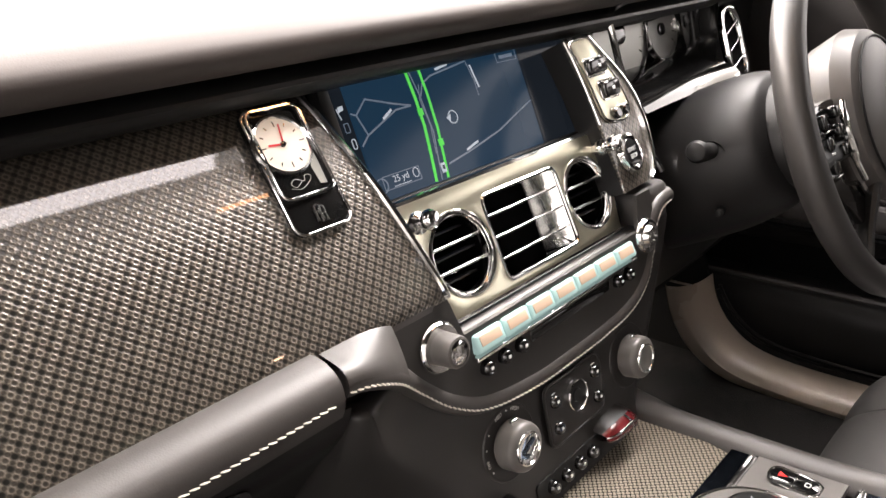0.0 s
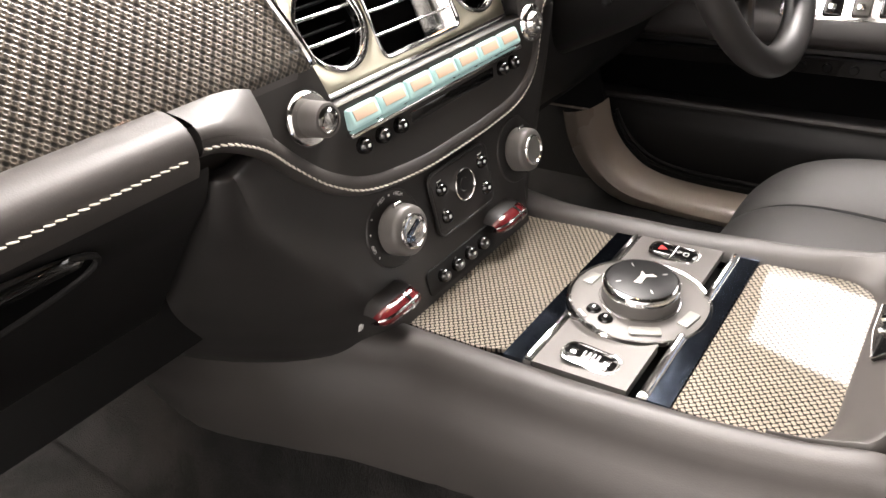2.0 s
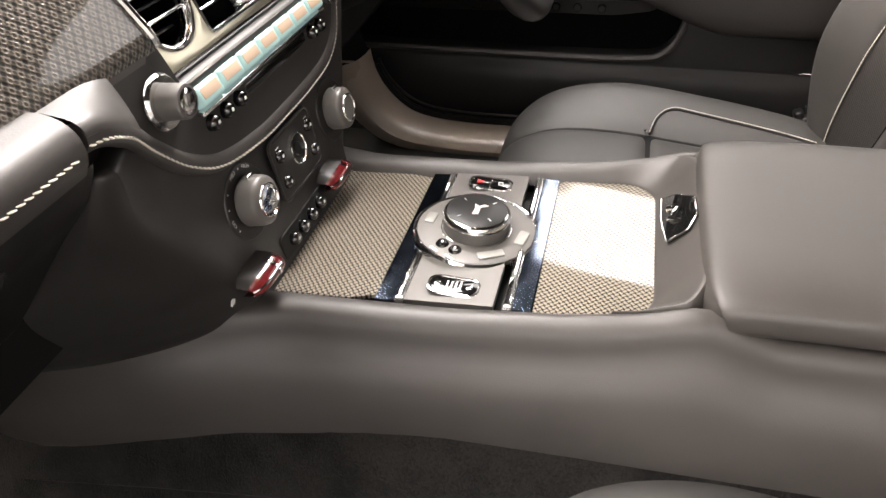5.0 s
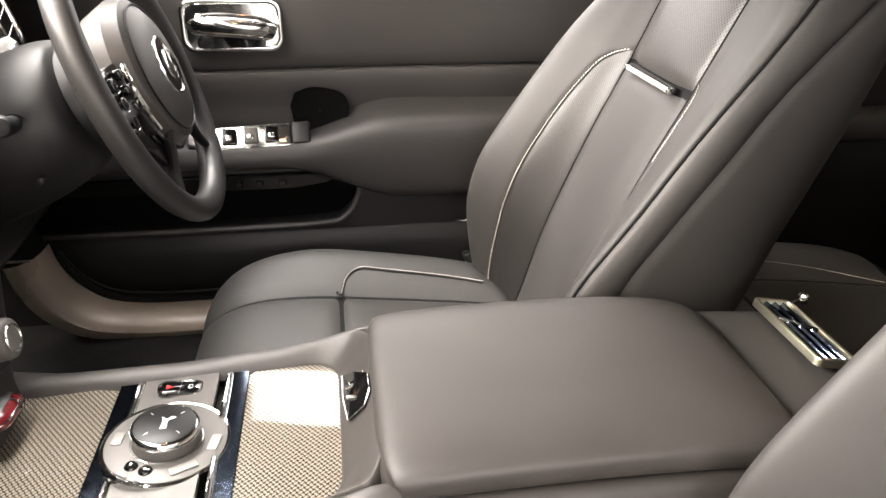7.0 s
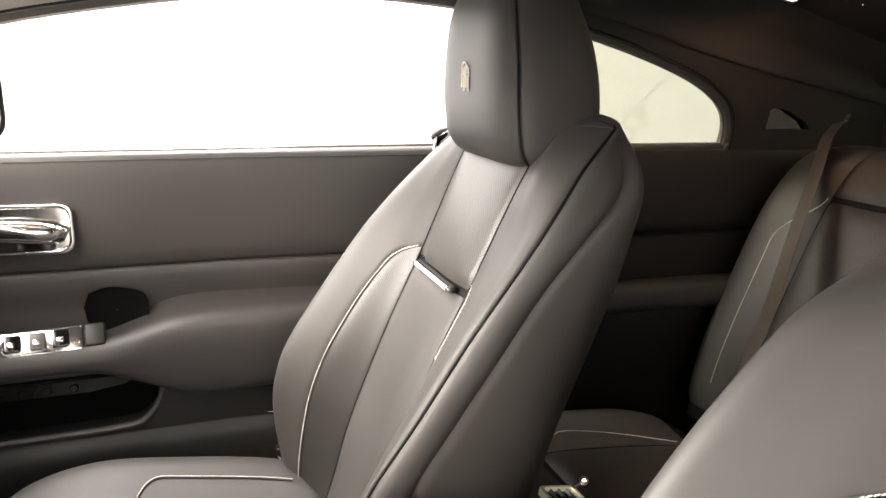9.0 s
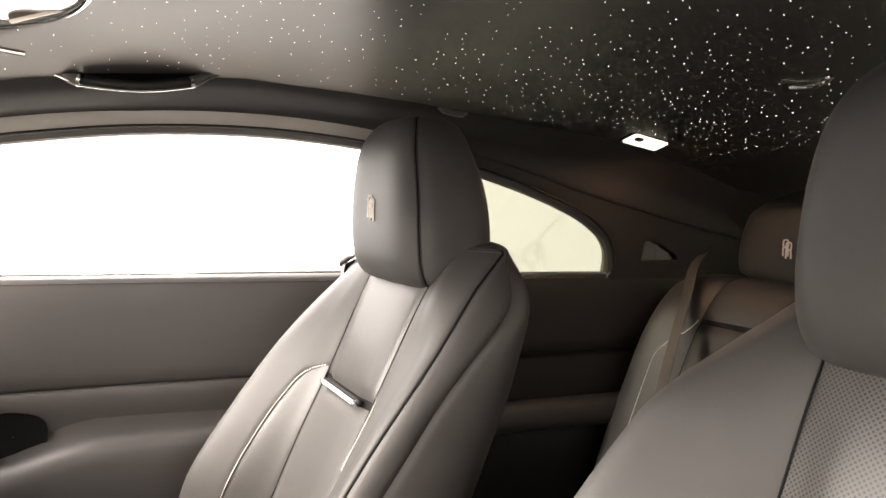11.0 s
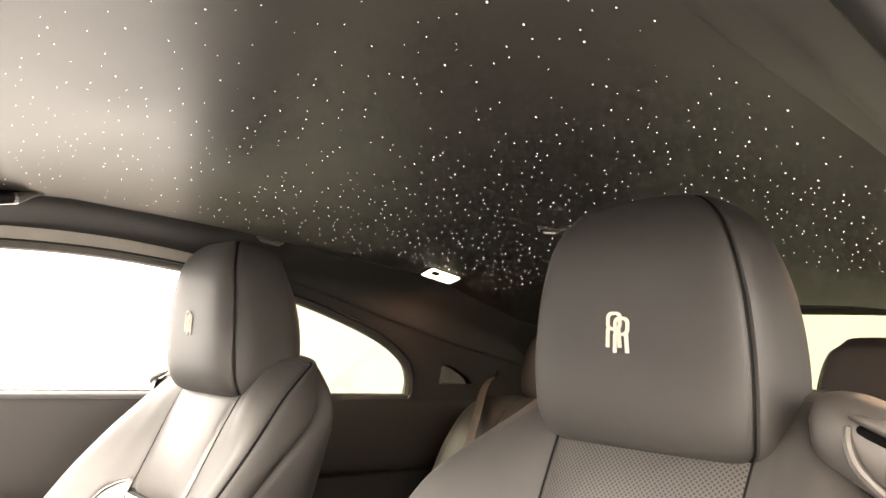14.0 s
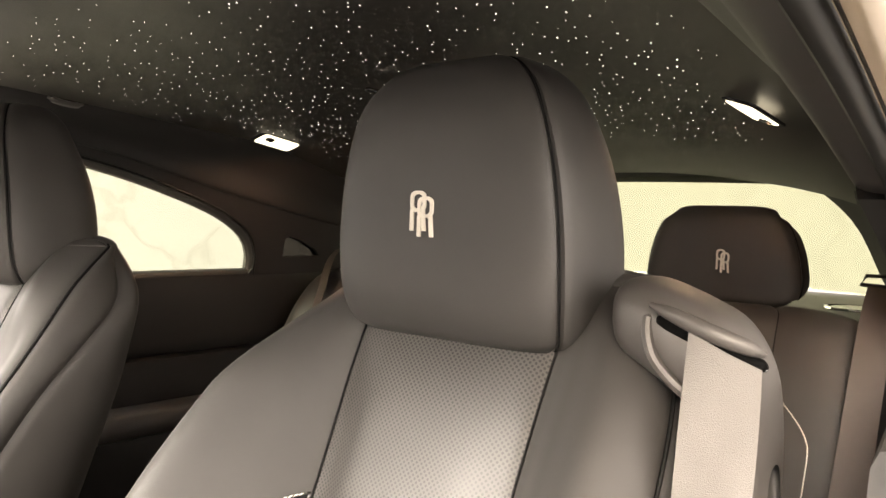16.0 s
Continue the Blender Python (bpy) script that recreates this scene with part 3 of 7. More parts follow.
OUTER = [(0.5, 0.99), (0.5, 1.05), (0.25, 1.10), (0.0, 1.215), (-0.2, 1.285), (-0.42, 1.33), (-0.7, 1.36), (-1.05, 1.345), (-1.3, 1.31), (-1.55, 1.27), (-1.8, 1.23),
         (-2.07, 1.19), (-2.5, 1.02), (-2.5, 0.99), (-1.6, 0.99), (-0.9, 0.99), (-0.2, 0.99)]


def side_slab(sign, outer, holes):
    bm = slab(outer, 0.028, Matrix(), 0.0, holes)
    for v in bm.verts:
        y, z, d = v.co.x, v.co.y, v.co.z
        v.co = (sign * (side_x(y, z) + d), y, z)
    return bm


def dense(poly, step=0.03):
    p = [*poly, poly[0]]
    return [tuple(a) for a in even(p, step)]


struct("window_surround", side_slab(1, dense(OUTER), [dense(WINDOW), TRIANGLE]), TRIM_DARK, "black trimmed roof side round the side windows", "window frame")
LEFT_OUT = [p for p in WINDOW if p[0] < -1.4 and p[1] > 1.0] + [(-1.664, 0.99), (-2.5, 0.99), (-2.5, 1.02)] + [p for p in OUTER[::-1] if -2.1 < p[0] < -1.4 and p[1] > 1.0]
struct("pillar_trim", side_slab(-1, dense(LEFT_OUT, 0.02), [TRIANGLE]), TRIM_DARK, "black trimmed rear roof pillar beside the passenger seats", "pillar")


def rail(sign):
    secs = []
    for y in (0.1, -0.1, -0.3, -0.5, -0.7, -0.9, -1.1, -1.3, -1.5, -1.7, -1.9, -2.1):
        wz = float(np.interp(-y, [-0.2, 0, 0.2, 0.42, 0.6, 0.8, 1.0, 1.3, 1.6, 2.1], [1.06, 1.16, 1.225, 1.268, 1.29, 1.296, 1.283, 1.231, 1.16, 1.06]))
        e = roof_edge(y)
        xo = side_x(y, wz)
        secs.append([(sign * 0.595, y, e + 0.012), (sign * 0.612, y, e - 0.012), (sign * 0.655, y, e * 0.6 + wz * 0.4 - 0.004), (sign * (xo - (0.014 if sign > 0 else 0.004)), y, wz + (0.028 if sign > 0 else 0.012)), (sign * (xo + (-0.006 if sign > 0 else 0.05)), y, wz + (0.024 if sign > 0 else -0.004))])
    return loft(secs, 18, 44)


struct("roof_rail", rail(1), TRIM_DARK, "black padded roof rail above the far windows", "roof rail")
struct("roof_rail", rail(-1), LEATHER_SOFT, "black padded roof rail over the open passenger doorway", "roof rail")
win_line = [(y, z) for y, z in WINDOW[:15]]
struct("window_frame", tube([(side_x(y, z) + 0.022, y, z - 0.004) for y, z in spline(win_line, 60)], 0.015, 10), SATIN_GREY, "pale satin frame round the outside of the side window", "window frame")
struct("window_reveal", grid_bm([[(side_x(y, z) - a, y, z + b) for a, b in ((-0.004, -0.003), (0.003, -0.002), (0.006, 0.004), (0.009, 0.016), (0.008, 0.027))] for y, z in spline(win_line[:9], 50)]), SATIN_PALE, "pale grey inner frame along the top of the side window", "window frame")
struct("window_seal", tube([(side_x(y, z) - 0.002, y, z - 0.002) for y, z in spline(win_line, 60)], 0.003, 8), SATIN, "black rubber seal round the side window", "seal")
for k, (r, dx, dz, m, lb) in enumerate(((0.010, 0.050, -0.010, SATIN, "black rubber seal of the open passenger doorway"), (0.013, 0.078, -0.004, BODY_PAINT, "pale painted edge of the open passenger doorway"))):
    struct("doorway_seal", tube([(-side_x(y, z) - dx, y, z + dz) for y, z in spline([p for p in win_line], 70)], r, 10, False, 1.2), m, lb, "seal")

for s in (1, -1):
    bm = slab(TRIANGLE, 0.004)
    for v in bm.verts:
        v.co = (s * (side_x(v.co.x, v.co.y) + 0.012 + v.co.z), v.co.x, v.co.y)
    w3 = struct("window_3", bm, GLASS_SMALL, "small dark tinted triangular window in the rear pillar", "window")
# quarter window panes and rear glass
bm = slab(dense([(-0.99, 1.0), (-0.99, 1.284)] + [p for p in WINDOW if p[0] < -1.01 and p[1] > 1.0] + [(-1.66, 1.0)]), 0.004)
for v in bm.verts:
    v.co = (side_x(v.co.x, v.co.y) + 0.012 + v.co.z, v.co.x, v.co.y)
w1 = struct("window_1", bm, GLASS_DARK, "green tinted rear quarter window pane", "window")
bm = loft([[(x, y, z + 0.02 * (1 - (x / 0.6) ** 2)) for x in (-0.6, -0.3, 0, 0.3, 0.6)] for y, z in ((-2.0, 1.262), (-2.3, 1.14), (-2.62, 0.99))], 16, 12)
w2 = struct("window_2", thick(bm, 0.004), GLASS_TINT, "green tinted rear window above the parcel shelf", "window")
struct("rear_header", loft([[(x, y, z - 0.012 * (abs(x) / 0.6) ** 2) for x in (-0.62, -0.5, -0.25, 0, 0.25, 0.5, 0.62)] for y, z in ((-2.0, 1.272), (-2.05, 1.258), (-2.09, 1.250), (-2.09, 1.27))], 24, 8), TRIM_DARK,
       "black trim along the top of the rear window", "trim")
for s in (1, -1):
    struct("rear_pillar", loft([[(s * 0.48, -2.02, 1.265), (s * 0.56, -1.99, 1.24), (s * 0.64, -1.92, 1.2)], [(s * 0.555, -2.2, 1.17), (s * 0.61, -2.12, 1.16), (s * 0.68, -2.0, 1.12)],
                                [(s * 0.585, -2.42, 1.04), (s * 0.64, -2.3, 1.03), (s * 0.70, -2.1, 1.02)], [(s * 0.60, -2.6, 0.97), (s * 0.66, -2.4, 0.96), (s * 0.72, -2.15, 0.96)]], 12, 16), TRIM_DARK,
           "black trimmed pillar beside the rear window", "pillar")
struct("parcel_shelf", loft([[(x, y, z) for x in (-0.75, -0.3, 0.3, 0.75)] for y, z in ((-1.98, 0.955), (-2.05, 0.985), (-2.4, 0.99), (-2.7, 0.985))], 14, 14), LEATHER,
       "black leather rear parcel shelf", "shelf")
for x in (-0.56, 0.56):
    t = thing("speaker", "round silver loudspeaker grille in the parcel shelf", "speaker", "parcel shelf speakers")
    part("grille", lathe([(0, 0.004), (0.04, 0.004), (0.046, 0.002), (0.05, 0)], pose(x, -2.22, 0.99)), SILVER_DIAL, t)
    part("rim", lathe([(0.048, 0), (0.05, 0.005), (0.055, 0.004), (0.056, 0)], pose(x, -2.22, 0.99)), CHROME, t)


# ---- right-hand door and rear side panel ----
def panel(rows, y0, y1, n=30, taper=True):
    """A sheet swept along y from rows of (x, z)."""
    secs = []
    for y in np.linspace(y0, y1, n):
        dx = 0.0 if not taper else 0.062 * max(0.0, -y - 0.55)
        secs.append([(x - dx, y, z) for x, z in rows])
    return grid_bm([spline(s, 14) for s in secs])


door = thing("door_1", "closed black leather driver's door with chrome handle and window switches", "car door", "", "structure")
part("upper_panel", panel([(0.845, 1.004), (0.812, 1.006), (0.797, 0.995), (0.795, 0.95), (0.803, 0.87), (0.815, 0.80), (0.83, 0.788)], 0.45, -1.005), LEATHER_DOOR, door)
part("middle_panel", panel([(0.83, 0.790), (0.818, 0.783), (0.822, 0.75), (0.835, 0.71), (0.84, 0.66)], 0.45, -1.005), LEATHER_DOOR, door)
part("lower_panel", panel([(0.79, 0.472), (0.789, 0.465), (0.775, 0.44), (0.77, 0.38), (0.775, 0.30)], 0.45, -1.005), COLUMN, door)
POCKET = [tuple(p) for p in spline([(0.30, 0.592), (0.36, 0.575), (0.375, 0.54), (0.36, 0.50), (0.32, 0.486), (0.1, 0.482), (-0.2, 0.480), (-0.355, 0.483), (-0.395, 0.495), (-0.42, 0.53), (-0.432, 0.592)], 60)]
bm = slab(dense([(0.45, 0.470), (0.45, 0.606), (-1.005, 0.606), (-1.005, 0.470)], 0.05), 0.05, Matrix(), 0, [POCKET])
for v in bm.verts:
    v.co = (0.79 + 0.074 * (v.co.y - 0.47) + v.co.z, v.co.x, v.co.y)
part("pocket_panel", bm, COLUMN, door)
arm = []
for y in np.linspace(0.42, -1.0, 54):
    g = step01(0.30, 0.50, -y)
    tz = 0.664 + 0.040 * g
    low = 0.600 - 0.065 * step01(0.27, 0.52, -y)
    out = 0.752 + 0.022 * step01(0.0, 0.35, y) - 0.008 * g
    arm.append([(0.845, y, tz + 0.006 + 0.02 * g), (0.80, y, tz + 0.004 + 0.008 * g), (out + 0.014, y, tz), (out, y, tz - 0.024), (out + 0.003, y, low * 0.5 + tz * 0.5 - 0.012), (out + 0.016, y, low + 0.012), (0.80, y, low), (0.83, y, low + 0.004)])
part("armrest", grid_bm([spline(s, 22) for s in arm]), LEATHER_DOOR, door)
part("pocket_lip", tube([(0.79 + 0.074 * (z - 0.47) - 0.002, y, z) for y, z in POCKET[4:]], 0.0065, 8), LEATHER_DOOR, door)
part("pocket_recess", rbox(0.006, 0.86, 0.13, 0.001, pose(0.842, -0.03, 0.54)), RECESS_SHADE, door, "near-black back of the door pocket")
bm = slab([(0.40, 0.566), (-0.30, 0.566), (-0.36, 0.575), (-0.40, 0.592), (0.40, 0.592)], 0.012)
for v in bm.verts:
    v.co = (0.790 - v.co.z, v.co.x, v.co.y)
part("button_strip", bm, WEAVE_FINE, door, "dark woven strip with four push buttons")
for y in (-0.155, -0.193, -0.232, -0.276):
    b = part("button", lathe([(0, 0.004), (0.006, 0.004), (0.0075, 0.002), (0.008, 0)], frame_m((0.777, y, 0.578), (0, 1, 0), (0, 0, 1)) @ pose(0, 0, 0, 0, 180, 0)), GLOSS, door, "round black button")
part("sill_bead", tube([(0.815, y, 1.008) for y in np.linspace(0.45, -1.0, 20)], 0.004, 6), CHROME, door, "thin bright strip at the window's foot")
# handle bowl and lever
hm = frame_m((0.799, -0.213, 0.875), (0, -1, 0), (0, 0, 1))
part("handle_bezel", slab(outline(0.178, 0.092, 0.022), 0.008, hm, 0.003, [outline(0.160, 0.074, 0.017)]), CHROME, door, "polished chrome bezel")
part("handle_bowl", slab(outline(0.162, 0.076, 0.018), 0.003, hm), CHROME, door)
part("handle", tube(spline([(0.792, -0.145, 0.872), (0.775, -0.165, 0.876), (0.770, -0.21, 0.874), (0.774, -0.26, 0.868), (0.790, -0.28, 0.862)], 24), [0.010] * 4 + [0.013] * 16 + [0.012] * 4, 12, False, 1.5), CHROME, door, "polished chrome pull lever")
part("handle_shade", slab(outline(0.12, 0.02, 0.008), 0.004, frame_m((0.795, -0.21, 0.846), (0, -1, 0), (0, 0, 1))), GLOSS, door)
# window switches on the armrest
sm = frame_m((0.776, -0.205, 0.672), (0, -1, 0.03), (0.6, 0, 0.8))
part("switch_plate", slab(outline(0.19, 0.044, 0.006), 0.006, sm, 0.0015), CHROME, door, "chrome switch plate")
for k, y in enumerate((-0.06, -0.018, 0.022, 0.06)):
    part("switch", rbox(0.026, 0.032, 0.010, 0.003, sm @ pose(y, 0, 0.009, 0, 6, 0)), GLOSS if k % 2 else SATIN_GREY, door, "window switch")
    part("switch_tip", rbox(0.012, 0.010, 0.006, 0.002, sm @ pose(y, -0.004, 0.016)), CHROME, door)
part("switch_end", rbox(0.034, 0.042, 0.010, 0.003, sm @ pose(0.115, 0.002, 0.003)), SATIN, door, "black end of the switch plate")
gl = spline([(-0.302, 0.722), (-0.310, 0.685), (-0.330, 0.664), (-0.385, 0.668), (-0.412, 0.70), (-0.404, 0.742), (-0.350, 0.758), (-0.312, 0.748)], 40)
gl = np.vstack([gl, gl[:1]])
gc = np.array((-0.357, 0.710))
# The scoop is leather; its shade is coloured in as near-black.
part("grab_recess", grid_bm([[(0.804 + 0.008 * math.cos(f * 1.5), *(gc + (p - gc) * math.sin(f * 1.57))) for f in np.linspace(0.02, 1, 10)] for i, p in enumerate(gl)]), RECESS_SHADE, door, "leather grab recess behind the switches, its shade coloured near-black")
part("tweeter_grille", lathe([(0, 0.004), (0.038, 0.004), (0.042, 0.002), (0.043, 0)], frame_m((0.797, -0.05, 0.885), (0, -1, 0), (0, 0, 1)), 40), SATIN_GREY, door, "round speaker grille")

# far wing mirror outside the window
wm = thing("wing_mirror", "white wing mirror outside the driver's window", "mirror")
part("housing", rbox(0.12, 0.20, 0.16, 0.045, pose(1.02, -0.075, 1.085)), WHITE_PAINT, wm)
part("rim", tube([(1.0, -0.08 + a, 1.085 + b) for a, b in outline(0.19, 0.16, 0.045, 8)], 0.005, 8, True), SATIN, wm)
part("foot", rbox(0.14, 0.05, 0.03, 0.01, pose(0.93, -0.02, 1.0)), SATIN, wm)

rear = thing("rear_side_panel", "black leather side panel beside the rear seat, coloured darker for shade", "side panel", "", "structure")
# Same leather as the door; the shade at the rear is put into darker colour.
part("upper_panel", panel([(0.845, 1.004), (0.812, 1.006), (0.797, 0.995), (0.795, 0.95), (0.80, 0.88), (0.808, 0.815), (0.825, 0.80)], -1.015, -2.5), STACK, rear)
part("lower_panel", panel([(0.825, 0.805), (0.80, 0.795), (0.79, 0.74), (0.79, 0.65), (0.775, 0.60), (0.77, 0.45), (0.77, 0.30)], -1.015, -2.5), COLUMN, rear)
part("armrest", panel([(0.80, 0.70), (0.745, 0.70), (0.725, 0.685), (0.728, 0.645), (0.80, 0.62)], -1.1, -1.75), LEATHER_DOOR, rear)
rear2 = thing("rear_side_panel", "black leather side panel beside the passenger-side rear seat", "side panel", "", "structure")
bm = panel([(0.845, 1.004), (0.812, 1.006), (0.797, 0.995), (0.795, 0.95), (0.80, 0.88), (0.80, 0.7), (0.775, 0.45), (0.77, 0.30)], -1.05, -2.5)
bmesh.ops.scale(bm, vec=(-1, 1, 1), verts=bm.verts)
part("panel", bm, LEATHER_DOOR, rear2)

# sill and kick panel on the driver's side: a curved edge that sweeps up towards the front
kick = []
kp = spline([(-0.95, 0.345), (-0.5, 0.345), (-0.15, 0.343), (0.0, 0.345), (0.08, 0.360), (0.13, 0.398), (0.158, 0.445), (0.168, 0.492)], 60)
kt = np.gradient(kp, axis=0)
for (y, z), (ty, tz) in zip(kp, kt):
    q = math.hypot(ty, tz)
    ny, nz = tz / q, -ty / q
    w = 0.034 + 0.024 * step01(0.02, 0.15, y)
    kick.append([(x, y + ny * d, z + nz * d) for x, d in ((0.742, -0.004), (0.715, -0.004), (0.69, 0.0), (0.673, 0.008), (0.665, 0.022), (0.662, 0.5 * w), (0.664, 0.9 * w), (0.675, w))])
sill = thing("door_sill", "bronze-grey leather sill sweeping up into the kick panel", "door sill", "", "structure")
part("cover", grid_bm([spline(k, 14) for k in kick]), BRONZE, sill)
bm = slab([(0.46, 0.28), (0.46, 0.95), (0.26, 0.72), (0.20, 0.58), (0.175, 0.49), (0.135, 0.41), (0.08, 0.372), (0.0, 0.357), (-0.2, 0.357), (-0.9, 0.357), (-0.9, 0.28)], 0.01)
for v in bm.verts:
    v.co = (0.742 + v.co.z, v.co.x, v.co.y)
part("inner_panel", bm, SATIN, sill)
part("cover_edge", tube([(0.668, y, 0.493) for y in np.linspace(0.172, 0.30, 8)], 0.0025, 6), BRONZE, sill)
for d in (0.010, 0.020):
    part("seal_lip", tube([(0.752, y - 0.3 * d, z + d) for y, z in kp[:52]], 0.0035, 6), SATIN, sill, "black rubber door seal")
struct("door_sill", rbox(0.12, 1.4, 0.06, 0.012, pose(-0.80, -0.35, 0.345)), STEEL, "polished tread plate of the open passenger doorway", "door sill")


# ---- seats ----
def badge(parent, m, mt, s=1.0, label="pale stitched emblem of two interlaced arches"):
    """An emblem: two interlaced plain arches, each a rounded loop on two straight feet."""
    bms = []
    for dx, dy, lift in ((-0.0055, 0.0035, 0.0), (0.0050, -0.0035, 0.0005)):
        m = m @ Matrix.Translation((0, 0, lift))
        def at(pts, ox=0.0, oy=0.0):
            return [((x + dx + ox) * s, (y + dy + oy) * s) for x, y in pts]
        bms.append(slab(at(outline(0.021, 0.026, 0.008, 5), 0, 0.0105), 0.0016, m, 0, [at(outline(0.0125, 0.0175, 0.005, 5), 0, 0.0105)]))
        bms.append(slab(at(outline(0.0046, 0.026, 0.0006, 2), -0.0082, -0.0125), 0.0016, m))
        bms.append(slab(at([(-0.0023, 0.013), (-0.0003, -0.013), (0.0045, -0.013), (0.0023, 0.013)][::-1], 0.0066, -0.0125), 0.0016, m))
    return part("emblem", join(*bms), mt, parent, label)


def curve(table):
    """A smooth value over height from a few (height, value) pairs."""
    p = spline(table, 12 * len(table))
    return lambda z: float(np.interp(z, p[:, 0], p[:, 1]))


INSERT_Y = curve([(0.38, -0.668), (0.473, -0.698), (0.556, -0.722), (0.636, -0.752), (0.753, -0.802), (0.858, -0.853), (0.982, -0.909), (1.046, -0.942), (1.09, -0.968)])
INSERT_U = curve([(0.38, 0.098), (0.60, 0.104), (0.85, 0.109), (1.05, 0.117), (1.09, 0.117)])
RIDGE_Y = curve([(0.38, -0.645), (0.45, -0.630), (0.50, -0.622), (0.56, -0.616), (0.61, -0.618), (0.677, -0.638), (0.756, -0.686), (0.87, -0.766), (0.93, -0.816), (0.985, -0.868), (1.03, -0.914), (1.065, -0.954), (1.09, -0.985)])
RIDGE_U = curve([(0.38, 0.185), (0.50, 0.198), (0.70, 0.203), (0.90, 0.199), (1.0, 0.189), (1.04, 0.178), (1.065, 0.163), (1.09, 0.142)])
PIPE_Y = curve([(0.38, -0.668), (0.50, -0.645), (0.57, -0.648), (0.643, -0.674), (0.737, -0.739), (0.836, -0.806), (0.933, -0.880), (1.024, -0.948), (1.06, -0.985), (1.09, -1.025)])
PIPE_U = curve([(0.38, 0.222), (0.60, 0.233), (0.80, 0.234), (0.95, 0.229), (1.02, 0.219), (1.06, 0.204), (1.09, 0.184)])
SEAM_Y = curve([(0.38, -0.700), (0.55, -0.706), (0.641, -0.731), (0.723, -0.784), (0.807, -0.843), (0.892, -0.904), (0.961, -0.968), (1.0, -1.008), (1.03, -1.026), (1.09, -1.036)])
SEAM_U = curve([(0.38, 0.228), (0.60, 0.240), (0.85, 0.240), (0.96, 0.233), (1.0, 0.222), (1.04, 0.206), (1.09, 0.172)])
BACK_Y = curve([(0.38, -0.84), (0.594, -0.922), (0.68, -0.950), (0.80, -0.994), (0.90, -1.030), (1.0, -1.056), (1.05, -1.060), (1.09, -1.050)])
BACK_U = curve([(0.38, 0.19), (0.80, 0.205), (0.95, 0.203), (1.02, 0.192), (1.09, 0.140)])
WING_RIM = curve([(0.38, 3.42), (0.47, 3.30), (0.56, 3.15), (0.65, 3.10), (0.72, 3.06), (0.79, 2.98), (0.843, 2.80), (0.860, 2.60), (0.868, 2.35), (0.872, 2.0)])
WING_TOP = 0.872
SEAT_TOP = 1.15


class SeatBack:
    """A front seat's back: half profiles from the middle of the insert (0) over its seam (2), the bolster's ridge (4), the piping (5)
    and the shell's seam (6) to the middle of the back (8), at heights; above 1.09 the profile draws in over the top."""

    def __init__(self, x0, dy):
        self.x0, self.dy, self.store = x0, dy, {}

    def half(self, z, side=1):
        inner = side * self.x0 < 0
        key = (round(z, 5), inner)
        if key not in self.store:
            q = min(z, 1.09)
            yi, h, yb, ur = INSERT_Y(q), INSERT_U(q), RIDGE_Y(q), RIDGE_U(q)
            du, dp = 0.0, 0.0
            if inner and self.x0 < 0:
                f = 1 - step01(0.97, 1.06, q)
                yb, du, dp = yb + 0.048 * f, 0.012 * f, 0.036 * f
            elif inner:
                k = 1 - step01(0.95, 1.07, q)
                flat = yi + (PIPE_Y(q) - yi) * 0.80 + 0.004
                yb = min(yb, yb + (flat - yb) * k)
            ctl = [(0, yi + 0.006), (0.55 * h, yi + 0.005), (h, yi), (h + 0.45 * (ur + du - h), yi + 0.50 * (yb - yi)), (ur + du, yb), (PIPE_U(q) + du, PIPE_Y(q) + dp), (SEAM_U(q) + du, SEAM_Y(q) + 0.5 * dp), (BACK_U(q), BACK_Y(q)), (0, BACK_Y(q) - 0.012)]
            p = spline(ctl, 161)
            p[:, 0] = np.maximum(p[:, 0], 0)
            zz = q
            if z > 1.09:
                k = min(1.0, (z - 1.09) / (SEAT_TOP - 1.09))
                f = 1 - 0.96 * k ** 2.2
                c = np.array((0.0, -1.022))
                p = c + (p - c) * f
                zz = 1.09 + 0.015 * math.sin(k * math.pi / 2)
            self.store[key] = (p, zz)
        return self.store[key]

    def at(self, s, z, side=1):
        p, zz = self.half(z, side)
        g = np.arange(161) / 20.0
        return np.array((self.x0 + side * np.interp(s, g, p[:, 0]), self.dy + np.interp(s, g, p[:, 1]), zz))

    def out(self, s, z, side=1):
        d = np.cross(self.at(s + 0.05, z, side) - self.at(s - 0.05, z, side), self.at(s, z + 0.01, side) - self.at(s, z - 0.01, side))
        d /= max(np.linalg.norm(d), 1e-9)
        mid = np.array((self.x0, self.dy + 0.5 * (INSERT_Y(min(z, 1.09)) + BACK_Y(min(z, 1.09))), z))
        toward = np.array((0.0, 1.0, 0.0)) if s < 4 else self.at(s, z, side) - mid
        return d if np.dot(d, toward) > 0 else -d

    def patch(self, lo, hi, zs, nu, side, puff=0.007, edge=0.010):
        lo = lo if callable(lo) else (lambda z, v=lo: v)
        hi = hi if callable(hi) else (lambda z, v=hi: v)
        P = np.array([[self.at(lo(z) + (hi(z) - lo(z)) * j / (nu - 1), z, side) for j in range(nu)] for z in zs])
        return quilted(P, (self.x0, self.dy - 0.95, 0.8), puff, edge)

    def insert(self, zs, nu, puff=0.006, edge=0.010):
        P = np.array([[self.at(abs(a), z, 1 if a >= 0 else -1) for a in np.linspace(-2, 2, nu)] for z in zs])
        return quilted(P, (self.x0, self.dy - 0.95, 0.8), puff, edge)


